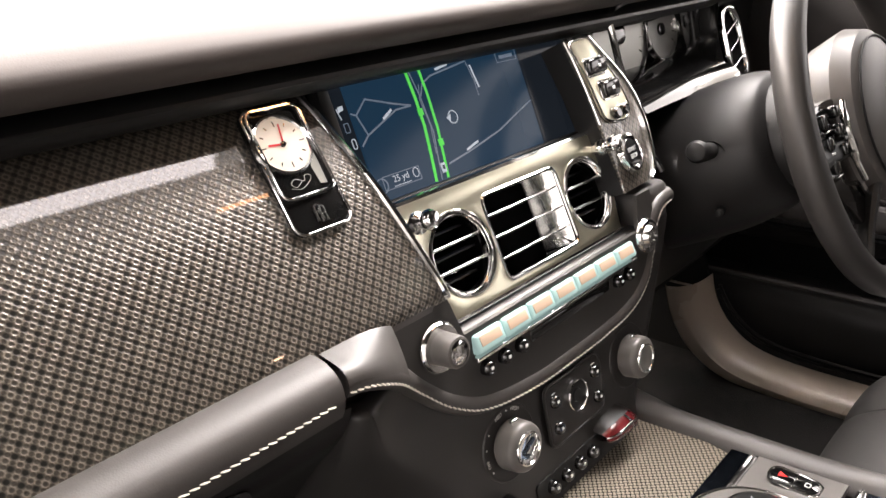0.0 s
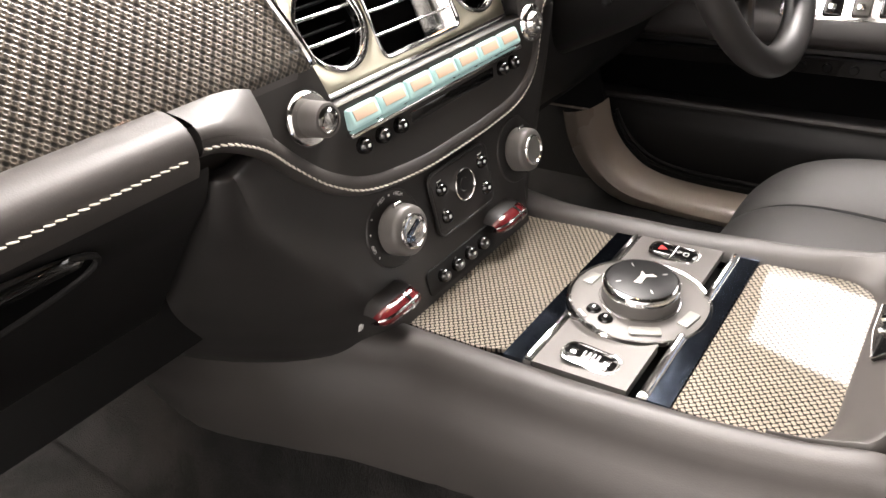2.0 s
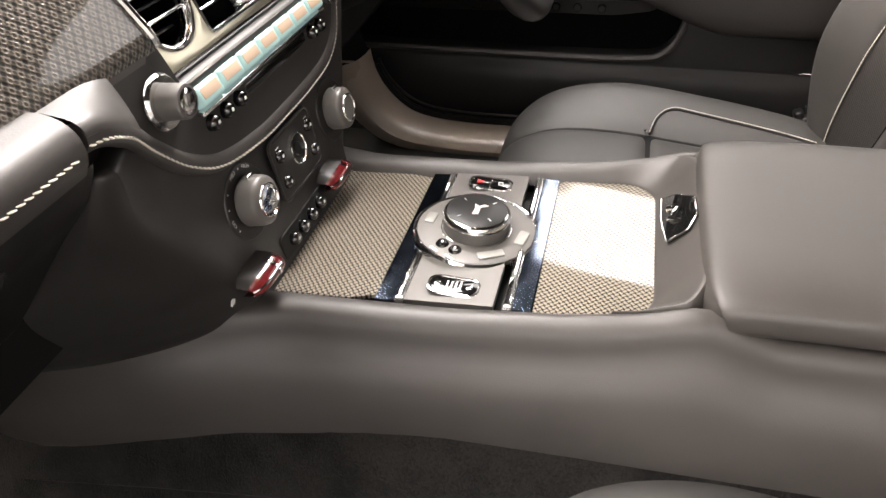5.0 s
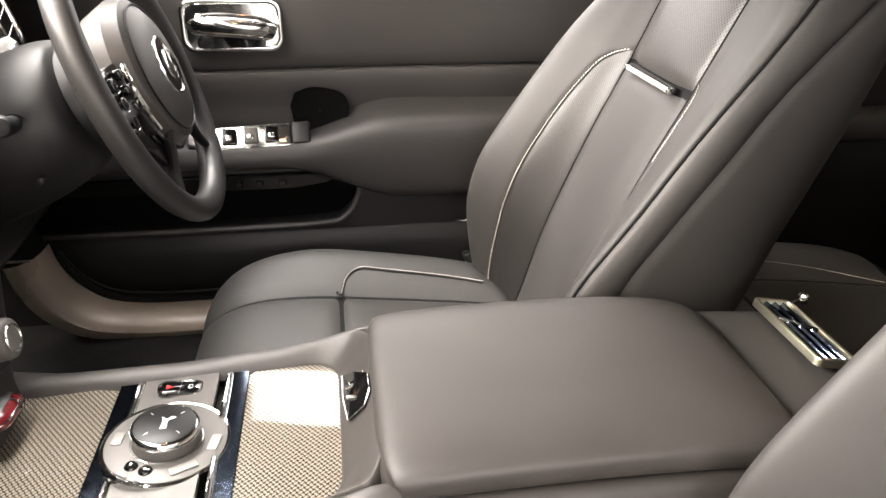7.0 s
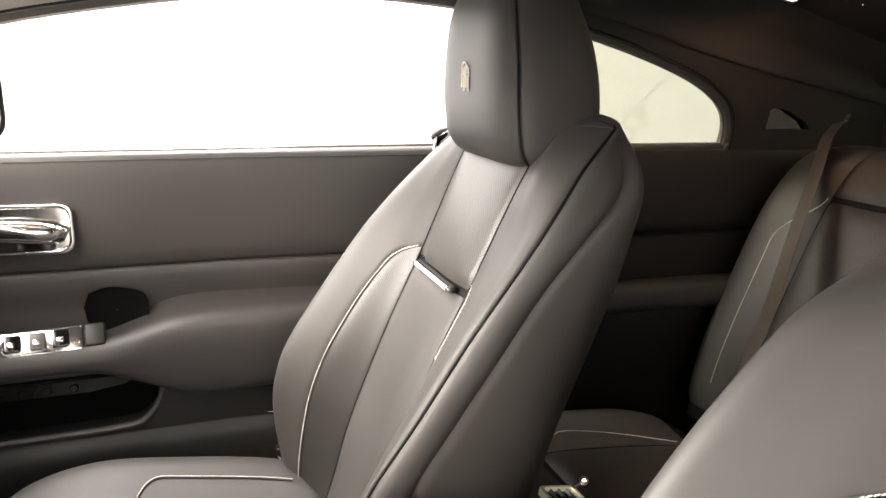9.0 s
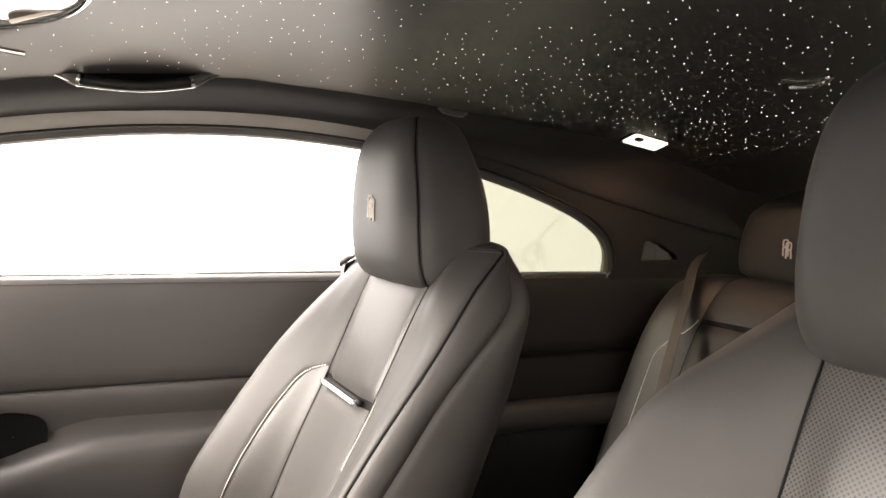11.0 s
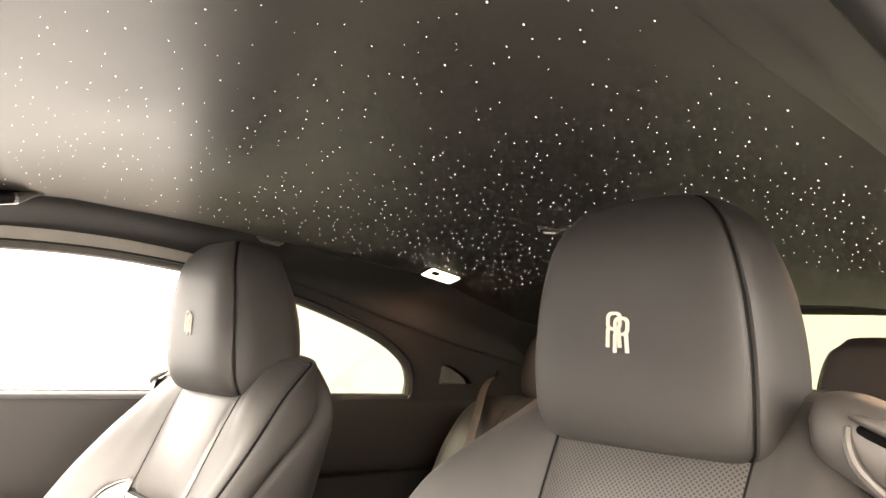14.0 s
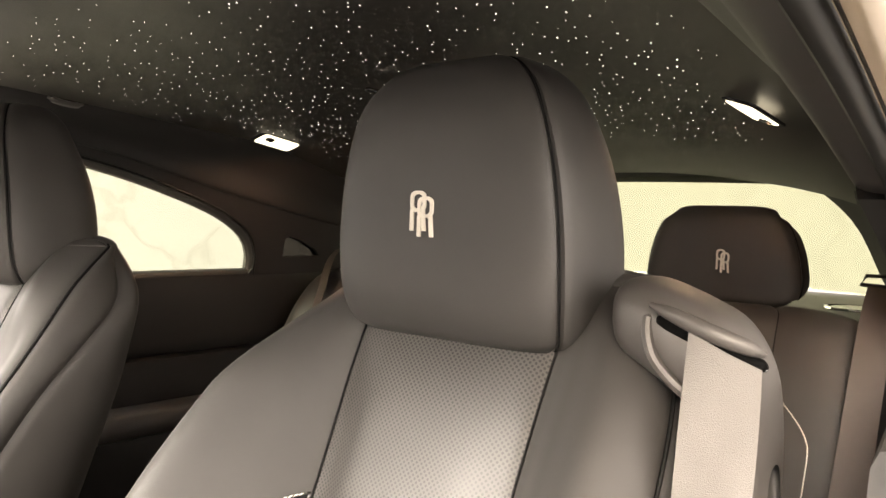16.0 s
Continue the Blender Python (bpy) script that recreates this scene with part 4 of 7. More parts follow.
def quilted(P, core, puff, edge):
    """A sewn panel: a sheet that swells from its edges; core: a point on its inner side."""
    du, dv = np.gradient(P, axis=1), np.gradient(P, axis=0)
    n = np.cross(du, dv)
    n /= np.maximum(np.linalg.norm(n, axis=2, keepdims=True), 1e-9)
    if np.sum(n * (P - np.array(core))) < 0:
        n = -n
    lu = np.concatenate([np.zeros((len(P), 1)), np.cumsum(np.linalg.norm(np.diff(P, axis=1), axis=2), axis=1)], 1)
    lv = np.concatenate([np.zeros((1, P.shape[1])), np.cumsum(np.linalg.norm(np.diff(P, axis=0), axis=2), axis=0)], 0)
    d = np.minimum(np.minimum(lu, lu[:, -1:] - lu), np.minimum(lv, lv[-1:] - lv))
    return grid_bm(P + n * (puff * (1 - np.exp(-d / edge * 1.6)) - 0.0008)[..., None])


def heights(a, b, n):
    return [a + (b - a) * k / (n - 1) for k in range(n)]


def seat(x0, dy, group, label):
    """A front seat."""
    s = thing("car_seat", label, "car seat", group)
    back = SeatBack(x0, dy)
    low, bar = 0.40, 0.853
    tall = heights(low, 1.09, 60) + heights(1.094, SEAT_TOP, 10)
    core = np.array([[back.at(a, z, 1) + np.array((0, -0.004, 0)) for a in np.linspace(0, 8, 40)] + [back.at(a, z, -1) + np.array((0, -0.004, 0)) for a in np.linspace(8, 0, 40)] for z in tall])
    mid = core.mean(axis=1, keepdims=True)
    part("backrest_frame", grid_bm(mid + (core - mid) * 0.985), PIPING, s)
    part("backrest_insert", back.insert(heights(low, bar - 0.006, 40), 30), LEATHER, s)
    part("shoulder_insert", back.insert(heights(bar + 0.006, 1.09, 26) + heights(1.094, 1.148, 8), 30), PERF, s, "perforated leather shoulder panel")
    for sg in (1, -1):
        zs = heights(low, 0.84, 40) + heights(0.845, WING_TOP, 16) + heights(0.88, 1.09, 24) + heights(1.094, 1.148, 8)
        part("side_bolster", back.patch(lambda z: WING_RIM(z) if z < WING_TOP else 2.0, 5.0, zs, 34, sg, 0.0035, 0.007), LEATHER, s)
        part("bolster_wing", back.patch(2.0, WING_RIM, heights(low, 0.84, 36) + heights(0.845, WING_TOP - 0.0005, 16), 14, sg, 0.0028, 0.006), PERF_FINE, s, "perforated leather wing")
        part("side_panel", back.patch(5.0, 6.0, tall, 12, sg, 0.006), LEATHER, s)
        part("back_shell", back.patch(6.0, 8.0, tall, 30, sg, 0.006), LEATHER, s)
        part("piping", tube([back.at(5.0, z, sg) + back.out(5.0, z, sg) * 0.0012 for z in tall[:-8]], 0.0020, 8), PIPING, s)
        part("piping", tube([back.at(2.0, z, sg) + back.out(2.0, z, sg) * 0.0004 for z in heights(low, 1.08, 50)], 0.0013, 6), PIPING, s)
        rim = [back.at(WING_RIM(z), z, sg) + back.out(WING_RIM(z), z, sg) * 0.0012 for z in heights(0.44, 0.84, 40) + heights(0.843, WING_TOP - 0.001, 14)]
        part("wing_cord", tube([p - np.array((0, 0.0004, 0)) for p in rim], 0.0019, 8), LEATHER, s, "rolled leather edge")
        part("stitching", stitches([p + back.out(3, 0.7, sg) * 0.0020 for p in (rim if x0 < 0 or sg > 0 else rim[33:])], 0.0046, 0.0009, 0.0008), THREAD, s, "pale thread seam")
    # pull handle across the insert
    m = back.at(0, bar)
    hw = INSERT_U(bar) - 0.034
    part("pull_bar", tube([(x0 - hw, m[1] + 0.008, m[2]), (x0 - hw + 0.004, m[1] + 0.010, m[2]), (x0 + hw - 0.004, m[1] + 0.010, m[2]), (x0 + hw, m[1] + 0.008, m[2])], 0.0038, 10), SATIN_PALE, s, "slim satin grey bar")
    part("bar_slot", rbox(2 * hw + 0.012, 0.010, 0.010, 0.004, pose(x0, m[1] + 0.001, m[2], 25, 0, 0)), PIPING, s, "dark slot behind the bar")
    for q in (-1, 1):
        part("bar_tip", rbox(0.005, 0.009, 0.009, 0.002, pose(x0 + q * hw, m[1] + 0.009, m[2])), CHROME, s, "chrome tip")
    # seat base
    base = Cushion(x0, [(-0.70 + dy, 0.425, 0.20, 0.16, 0.03), (-0.60 + dy, 0.432, 0.235, 0.17, 0.046), (-0.45 + dy, 0.448, 0.245, 0.18, 0.056), (-0.32 + dy, 0.460, 0.25, 0.18, 0.056),
                        (-0.22 + dy, 0.456, 0.25, 0.17, 0.036), (-0.155 + dy, 0.425, 0.245, 0.15, 0.012), (-0.135 + dy, 0.375, 0.235, 0.12, 0.0), (-0.14 + dy, 0.33, 0.22, 0.10, 0.0)], 0.42, 0.5, 0.42)
    base.flip = True
    B, V = base.theta(0.46), 0.363
    part("cushion_base", base.body(56, 44), PIPING, s)
    part("cushion_insert", base.patch(B, math.pi - B, 0.10, V - 0.003, 30, 30), PERF, s, "perforated leather cushion panel")
    part("cushion_front", base.patch(B, math.pi - B, V + 0.003, 0.985, 34, 50, 0.007), LEATHER, s)
    part("cushion_bolster", base.patch(-0.5, B, 0.03, 0.985, 28, 80, 0.008), LEATHER, s)
    part("cushion_bolster", base.patch(math.pi - B, math.pi + 0.5, 0.03, 0.985, 28, 80, 0.008), LEATHER, s)
    for sg in (1, -1):
        pts = []
        for k in range(40):
            f = k / 39
            q = 0.46 + 0.27 * math.sqrt(max(0.0, 1 - max(0.0, (f - 0.82) / 0.18) ** 2)) - 0.06 * (1 - f)
            th = base.theta(q)
            v = 0.10 + (V - 0.10) * f
            pts.append(base.line(th if sg > 0 else math.pi - th, v, v, 2, 0.0085)[0])
        part("wing_cord", tube(pts, 0.0024, 8), LEATHER, s, "rolled leather edge")
        part("stitching", stitches(pts, 0.0046, 0.0007, 0.0009, (0, 0, 0.0024)), THREAD, s, "pale thread seam")
    pin = base.at(B if x0 > 0 else math.pi - B, V + 0.004)
    part("seam_pin", tube([pin + np.array((0, 0, 0.006)), pin + np.array((0, 0.002, 0.013))], 0.0024, 8), CHROME, s)
    part("seat_plinth", rbox(0.40, 0.46, 0.14, 0.03, pose(x0, -0.46 + dy, 0.345)), SATIN, s)
    # headrest
    h = Cushion(x0, [(-0.942 + dy, 1.034, 0.098, 0.08, 0.0), (-0.915 + dy, 1.041, 0.127, 0.125, 0.0), (-0.898 + dy, 1.066, 0.136, 0.147, 0.0), (-0.891 + dy, 1.11, 0.138, 0.155, 0.0), (-0.890 + dy, 1.155, 0.135, 0.152, 0.0),
                     (-0.891 + dy, 1.20, 0.128, 0.141, 0.0), (-0.895 + dy, 1.243, 0.115, 0.121, 0.0), (-0.905 + dy, 1.271, 0.098, 0.102, 0.0), (-0.921 + dy, 1.291, 0.072, 0.074, 0.0), (-0.943 + dy, 1.300, 0.040, 0.04, 0.0)], 0.40, 0.52)
    h.upright = True
    part("headrest_core", h.body(48, 40), PIPING, s)
    C = h.theta(0.93)
    part("headrest_front", h.patch(C, math.pi - C, 0.03, 0.97, 44, 34, 0.006, 0.0035), LEATHER, s)
    part("headrest_back", h.patch(math.pi - C, 2 * math.pi + C, 0.03, 0.97, 64, 34, 0.006, 0.0035), LEATHER, s)
    part("headrest_top", h.patch(0, 2 * math.pi, 0.955, 1.0, 40, 6, 0.006), LEATHER, s)
    for th in (C, math.pi - C):
        part("piping", tube(h.line(th, 0.06, 0.95, 40, 0.0036), 0.0008, 6), PIPING, s)
    f = h.at(math.pi / 2, 0.44)
    badge(s, frame_m((x0 + 0.0, f[1] + 0.0054, f[2]), (-1, 0, 0), (0, 0.0, 1)) @ Matrix.Diagonal((1.08, 0.92, 1, 1)), THREAD, 0.82)
    for q in (-0.05, 0.05):
        part("headrest_post", tube([(x0 + q, -0.96 + dy, 1.0), (x0 + q, -0.96 + dy, 1.09)], 0.007, 10), CHROME, s)
    return s


seat(0.405, 0.0, "front seats", "driver's seat in black leather with pale stitching and tall headrest")
seat(-0.405, -0.117, "front seats", "front passenger seat in black leather with perforated panels")


def belt_guide(x0, dy, out, drop, label):
    """The shoulder of a front seat that feeds the belt, with the webbing hanging from it."""
    g = thing("seat_belt", label, "seat belt", "front seat belts")
    y0 = -0.960 + dy
    rings = []
    for a, top, bot, ry in spline([(0.165, 1.087, 1.070, 0.018), (0.177, 1.104, 1.044, 0.040), (0.201, 1.105, 1.030, 0.050), (0.237, 1.092, 1.010, 0.054), (0.262, 1.079, 0.985, 0.053), (0.280, 1.058, 0.92, 0.048), (0.290, 1.030, 0.87, 0.040), (0.294, 0.97, 0.86, 0.02)], 34):
        zc, rz = (top + bot) / 2, (top - bot) / 2
        rings.append([(x0 + out * a, y0 + ry * sp(math.sin(t), 0.7), zc + rz * sp(math.cos(t), 0.75)) for t in np.linspace(0, 2 * math.pi, 28, endpoint=False)])
    part("guide_cover", grid_bm(rings, wrap=True), LEATHER_SOFT, g, "smooth shoulder cover")
    line = [(0.212, 0.050, 1.086), (0.233, 0.055, 1.080), (0.262, 0.056, 1.070), (0.286, 0.050, 1.062), (0.295, 0.044, 1.058)]
    slot = [(x0 + out * a, y0 + q - 0.005, z - 0.009) for a, q, z in line]
    part("slot", tube(spline(slot, 24), [0.002, 0.004] + [0.0062] * 19 + [0.005, 0.004, 0.002], 12, False, 0.8), RECESS_SHADE, g, "near-black cord for the shaded belt slot")
    part("slot_lip", tube(spline([(p[0], p[1] + 0.007, p[2] + 0.011) for p in slot], 24), [0.0068 * max(0.12, math.sin(math.pi * k / 23)) ** 0.5 for k in range(24)], 14), LEATHER_SOFT, g)
    part("cover_seam", tube(spline([r[12] for r in rings[3:26]], 30), 0.0016, 6), PIPING, g, "dark seam under the cover")
    part("slot_bar", tube(spline([(p[0], p[1] + 0.002, p[2] - 0.001) for p in slot[1:]], 20), 0.0014, 8), GLOSS, g)
    low = [(x0 + out * a, y0 + q, z) for a, q, z in ((0.209, 0.047, 1.080), (0.210, 0.052, 1.066), (0.217, 0.055, 1.048), (0.232, 0.055, 1.032), (0.246, 0.054, 1.022))]
    part("slot_lip", tube(spline(low, 20), [0.002] + [0.0045] * 18 + [0.002], 8), LEATHER_SOFT, g)
    rows = []
    for k in range(24):
        f = k / 23
        z = 1.073 - 0.50 * f
        rows.append([(x0 + out * (0.245 + 0.048 * u - 0.004 * f), y0 + 0.058 + 0.012 * min(1, f * 3) - 0.012 * u + 0.006 * math.sin(3.2 * u + 9 * f) + 0.10 * f * f, z - 0.024 * u * (1 - f)) for u in np.linspace(0, 1, 9)])
    part("webbing", thick(grid_bm(rows), 0.0015), BELT, g, "grey belt webbing")
    g.location.z = -drop
    return g


belt_guide(-0.405, -0.117, -1, 0.0, "grey seat belt fed from the passenger seat's shoulder")
belt_guide(0.405, -0.03, 1, 0.03, "grey seat belt fed from the driver seat's shoulder")
bk = thing("belt_buckle", "black seat belt anchor with a bright tongue beside the driver's seat", "seat belt buckle")
part("housing", rbox(0.02, 0.035, 0.07, 0.006, pose(0.70, -0.665, 0.40, -25, 0, 0)), SATIN, bk)
part("tongue", rbox(0.012, 0.03, 0.018, 0.003, pose(0.69, -0.65, 0.395, -25, 0, 0)), CHROME, bk)


def rear_seat(x0, group, label):
    s = thing("car_seat", label, "car seat", group)
    back = Cushion(x0, [(-1.55, 0.40, 0.25, 0.16, 0.03), (-1.605, 0.55, 0.27, 0.17, 0.04), (-1.675, 0.72, 0.28, 0.17, 0.035), (-1.74, 0.87, 0.28, 0.16, 0.03), (-1.80, 0.97, 0.27, 0.14, 0.015),
                        (-1.85, 1.005, 0.25, 0.10, 0.0), (-1.90, 1.01, 0.2, 0.06, 0.0)], 0.42, 0.5, 0.42)
    A = back.theta(0.44)
    part("backrest_frame", back.body(48, 36), PIPING, s)
    part("backrest_insert", back.patch(A, math.pi - A, 0.05, 0.55, 24, 30), PERF, s)
    part("shoulder_insert", back.patch(A, math.pi - A, 0.565, 0.95, 24, 24), LEATHER, s)
    for a, b in ((-0.3, A), (math.pi - A, math.pi + 0.3)):
        part("side_bolster", back.patch(a, b, 0.03, 0.97, 26, 44, 0.01), LEATHER, s)
    for sg in (1, -1):
        pts = []
        for k in range(30):
            f = k / 29
            q = 0.72 - 0.28 * step01(0.7, 1.0, f)
            th = back.theta(q)
            pts.append(back.line(th if sg > 0 else math.pi - th, 0.10 + 0.46 * f, 0.10 + 0.46 * f, 2, 0.0102)[0])
        part("stitching", stitches(pts, 0.0046, 0.0007, 0.0010), THREAD, s, "pale thread seam")
    base = Cushion(x0, [(-1.47, 0.40, 0.24, 0.18, 0.02), (-1.38, 0.405, 0.27, 0.19, 0.04), (-1.25, 0.42, 0.28, 0.2, 0.04), (-1.12, 0.43, 0.28, 0.2, 0.03), (-1.04, 0.41, 0.275, 0.16, 0.01), (-1.01, 0.36, 0.26, 0.1, 0.0)], 0.42, 0.5, 0.42)
    base.flip = True
    B = base.theta(0.46)
    part("cushion_base", base.body(48, 36), PIPING, s)
    part("cushion_insert", base.patch(B, math.pi - B, 0.06, 0.62, 24, 24), PERF, s)
    part("cushion_front", base.patch(0.1, math.pi - 0.1, 0.635, 0.98, 36, 24), LEATHER, s)
    for a, b in ((-0.4, B), (math.pi - B, math.pi + 0.4)):
        part("cushion_bolster", base.patch(a, b, 0.03, 0.625, 24, 26, 0.01), LEATHER, s)
    for sg in (1, -1):
        pts = []
        for k in range(24):
            f = k / 23
            th = base.theta(0.46 + 0.2 * math.sin(f * math.pi / 2) * (1 - 0.9 * step01(0.75, 1, f)))
            pts.append(base.line(th if sg > 0 else math.pi - th, 0.1 + 0.52 * f, 0.1 + 0.52 * f, 2, 0.009)[0])
        part("stitching", stitches(pts, 0.0046, 0.0007, 0.0010), THREAD, s, "pale thread seam")
    h = Cushion(x0 + 0.012, [(-1.905, 1.005, 0.125, 0.07, 0.0), (-1.893, 1.02, 0.143, 0.09, 0.0), (-1.888, 1.06, 0.148, 0.10, 0.0), (-1.888, 1.12, 0.138, 0.10, 0.0), (-1.895, 1.17, 0.118, 0.085, 0.0), (-1.915, 1.193, 0.095, 0.055, 0.0)], 0.45, 0.6)
    part("headrest", h.body(48, 30), LEATHER, s)
    for th in (0.35, math.pi - 0.35):
        part("piping", tube(h.line(th, 0.03, 0.90, 30, 0.0004), 0.0014, 6), PIPING, s)
    f = h.at(math.pi / 2, 0.5)
    badge(s, frame_m((x0 + 0.0, f[1] + 0.0025, f[2]), (-1, 0, 0), (0, 0, 1)), THREAD, 0.78)
    return s


rear_seat(-0.395, "rear seats", "rear seat in black leather with low headrest and emblem")
rear_seat(0.395, "rear seats", "rear seat in black leather behind the driver's seat")
struct("rear_bulkhead", rbox(1.5, 0.06, 0.7, 0.01, pose(0, -2.05, 0.62)), CARPET, "black carpeted bulkhead behind the rear seats", "wall")
for sx in (1, -1):
    b = thing("seat_belt", "brown-black rear seat belt webbing with a chrome guide by the pillar", "seat belt", "rear seat belts")
    if sx > 0:
        way = [(0.590, -1.850, 1.066), (0.575, -1.805, 1.035), (0.525, -1.735, 0.972), (0.462, -1.630, 0.85), (0.412, -1.545, 0.73), (0.392, -1.485, 0.62), (0.382, -1.44, 0.50)]
    else:
        way = [(0.640, -1.850, 1.066), (0.640, -1.805, 1.035), (0.642, -1.735, 0.972), (0.645, -1.630, 0.85), (0.645, -1.545, 0.73), (0.64, -1.485, 0.62), (0.63, -1.44, 0.50)]
    way = spline(way, 24)
    gx = 0.575 if sx > 0 else 0.632
    part("webbing", thick(grid_bm([[(sx * (x + u * 0.044), y - 0.012 * u, z - 0.012 * u) for u in (0, 0.33, 0.66, 1)] for x, y, z in way]), 0.0015), BELT_DARK, b)
    part("guide", tube([(sx * (gx + a), y, z) for a, y, z in ((0, -1.832, 1.066), (0.005, -1.845, 1.080), (0.055, -1.90, 1.078), (0.055, -1.89, 1.060))], 0.0035, 8, True), CHROME, b, "chrome belt guide")


# ---- dashboard ----
def dash_bow(x):
    """How far the dash face curves forward towards its ends."""
    return 0.10 * max(0.0, abs(x) - 0.45) ** 1.5


def swept(rows, x0, x1, n, nz=20):
    """A sheet swept along x from rows of (y, z)."""
    p = spline(rows, nz)
    return grid_bm([[(x, y + dash_bow(x), z) for y, z in p] for x in np.linspace(x0, x1, n)])


dash = thing("dashboard", "black leather dashboard with a woven metal-fibre fascia", "dashboard", "", "structure")
part("top_pad", swept([(0.62, 1.035), (0.45, 1.055), (0.28, 1.066), (0.15, 1.066), (0.085, 1.058), (0.052, 1.044), (0.046, 1.032), (0.056, 1.022), (0.075, 1.018), (0.11, 1.018)], -0.86, 0.86, 60, 30), PAD, dash, "soft grey-black leather top roll")
part("pad_bead", swept([(0.11, 1.02), (0.078, 1.014), (0.064, 1.008), (0.068, 0.999), (0.085, 0.994), (0.12, 0.996)], -0.86, 0.86, 40, 14), SATIN, dash)
FASCIA = spline([(0.118, 1.006), (0.104, 0.999), (0.087, 0.988), (0.065, 0.963), (0.040, 0.931), (0.020, 0.895), (0.004, 0.862), (-0.004, 0.840), (0.004, 0.822), (0.02, 0.815)], 40)


def fascia_end(z):
    """The slanted edge where the veneer meets the centre stack."""
    return -0.140 - 0.052 * (z - 0.80) / 0.2


part("fascia", grid_bm([[(-0.86 + (fascia_end(z) + 0.86) * f, y + dash_bow(-0.86 + 0.7 * f), z) for y, z in FASCIA] for f in np.linspace(0, 1, 50)]), WEAVE, dash, "lacquered woven metal-fibre veneer")
part("fascia_edge", tube([(fascia_end(z) + 0.002, y - 0.001, z) for y, z in FASCIA[1:32]], 0.0030, 8), CHROME, dash, "chrome edge")
part("ledge", swept([(0.05, 0.835), (0.0, 0.846), (-0.018, 0.845), (-0.030, 0.838), (-0.034, 0.828), (-0.033, 0.818), (-0.028, 0.808)], -0.86, -0.276, 40, 18), LEATHER_SOFT, dash, "rolled leather ledge under the fascia")
# Lid coloured darker than the stack, for the shade below the ledge.
part("darkened_glovebox_lid", swept([(-0.0285, 0.812), (-0.0235, 0.800), (-0.011, 0.78), (0.012, 0.755), (0.042, 0.72), (0.079, 0.675), (0.112, 0.642), (0.16, 0.612), (0.4, 0.59)], -0.86, -0.268, 40, 24), COLUMN, dash)
part("stitching", stitches([(x, -0.0345 + dash_bow(x), 0.8235) for x in np.linspace(-0.8, -0.278, 40)], 0.0058, 0.0005, 0.0008), THREAD, dash, "cream saddle stitching")
gh = thing("glovebox_handle", "gloss black glovebox pull bar with chrome bands over a recess", "handle")
def lid_y(x, z):
    """The glovebox lid's face at a height."""
    return dash_bow(x) + float(np.interp(z, [0.642, 0.675, 0.72, 0.755, 0.78, 0.80, 0.812], [0.112, 0.079, 0.042, 0.012, -0.011, -0.0235, -0.0285]))


scoop = []
for f in np.linspace(0.02, 1, 9):
    ring = []
    for a in np.linspace(0, 2 * math.pi, 41):
        x, z = -0.478 + 0.132 * f * math.cos(a), 0.776 + 0.024 * f * math.sin(a) + 0.010 * f * math.cos(a)
        ring.append((x, lid_y(x, z) - 0.0022 + 0.0016 * (1 - f), z))
    scoop.append(ring)
# Sheet laid on the lid, blackened to stand for a recess in shade.
part("recess", grid_bm(scoop), RECESS_SHADE, gh, "near-black sheet for the shaded recess behind the bar")
part("recess_edge", tube([(x, y - 0.0012, z) for x, y, z in scoop[-1][:-1]], 0.0022, 8, True), COLUMN, gh)
part("bar", tube(spline([(-0.604, -0.004, 0.780), (-0.585, -0.016, 0.787), (-0.52, -0.022, 0.792), (-0.43, -0.0265, 0.7965), (-0.375, -0.0245, 0.795), (-0.356, -0.018, 0.791)], 30), [0.003] + [0.0050] * 28 + [0.0030], 12, False, 1.2), GLOSS, gh, "gloss black bar")
part("tip", rbox(0.012, 0.006, 0.006, 0.002, pose(-0.360, -0.0215, 0.7925, 0, -20, 0)), CHROME, gh, "chrome tip")
part("band", tube([(-0.4300, -0.0265, 0.7965), (-0.4330, -0.0265, 0.7963)], 0.0068, 14), CHROME, gh, "chrome band")
part("lock", lathe([(0, 0.006), (0.0065, 0.006), (0.0085, 0.0045), (0.009, 0)], frame_m((-0.447, lid_y(-0.447, 0.7775) - 0.001, 0.7775), (1, 0, 0), (0, -0.55, 1)), 28), CHROME, gh, "round chrome lock")
part("dash_back", swept([(0.12, 0.99), (0.13, 0.9), (0.13, 0.8), (0.10, 0.60), (0.35, 0.55)], -0.86, 0.86, 8, 12), SATIN, dash)
part("driver_knee_panel", swept([(0.02, 0.80), (0.03, 0.76), (0.06, 0.68), (0.11, 0.60), (0.2, 0.56)], 0.20, 0.86, 20, 14), SATIN, dash)

# centre stack: rings round from the passenger side to the driver side
def brow(x):
    """How far the passenger end of the stack stands out, flush with the ledge."""
    u = min(1.0, max(0.0, (-0.185 - x) / 0.075))
    return -0.024 * u * u * (3 - 2 * u)


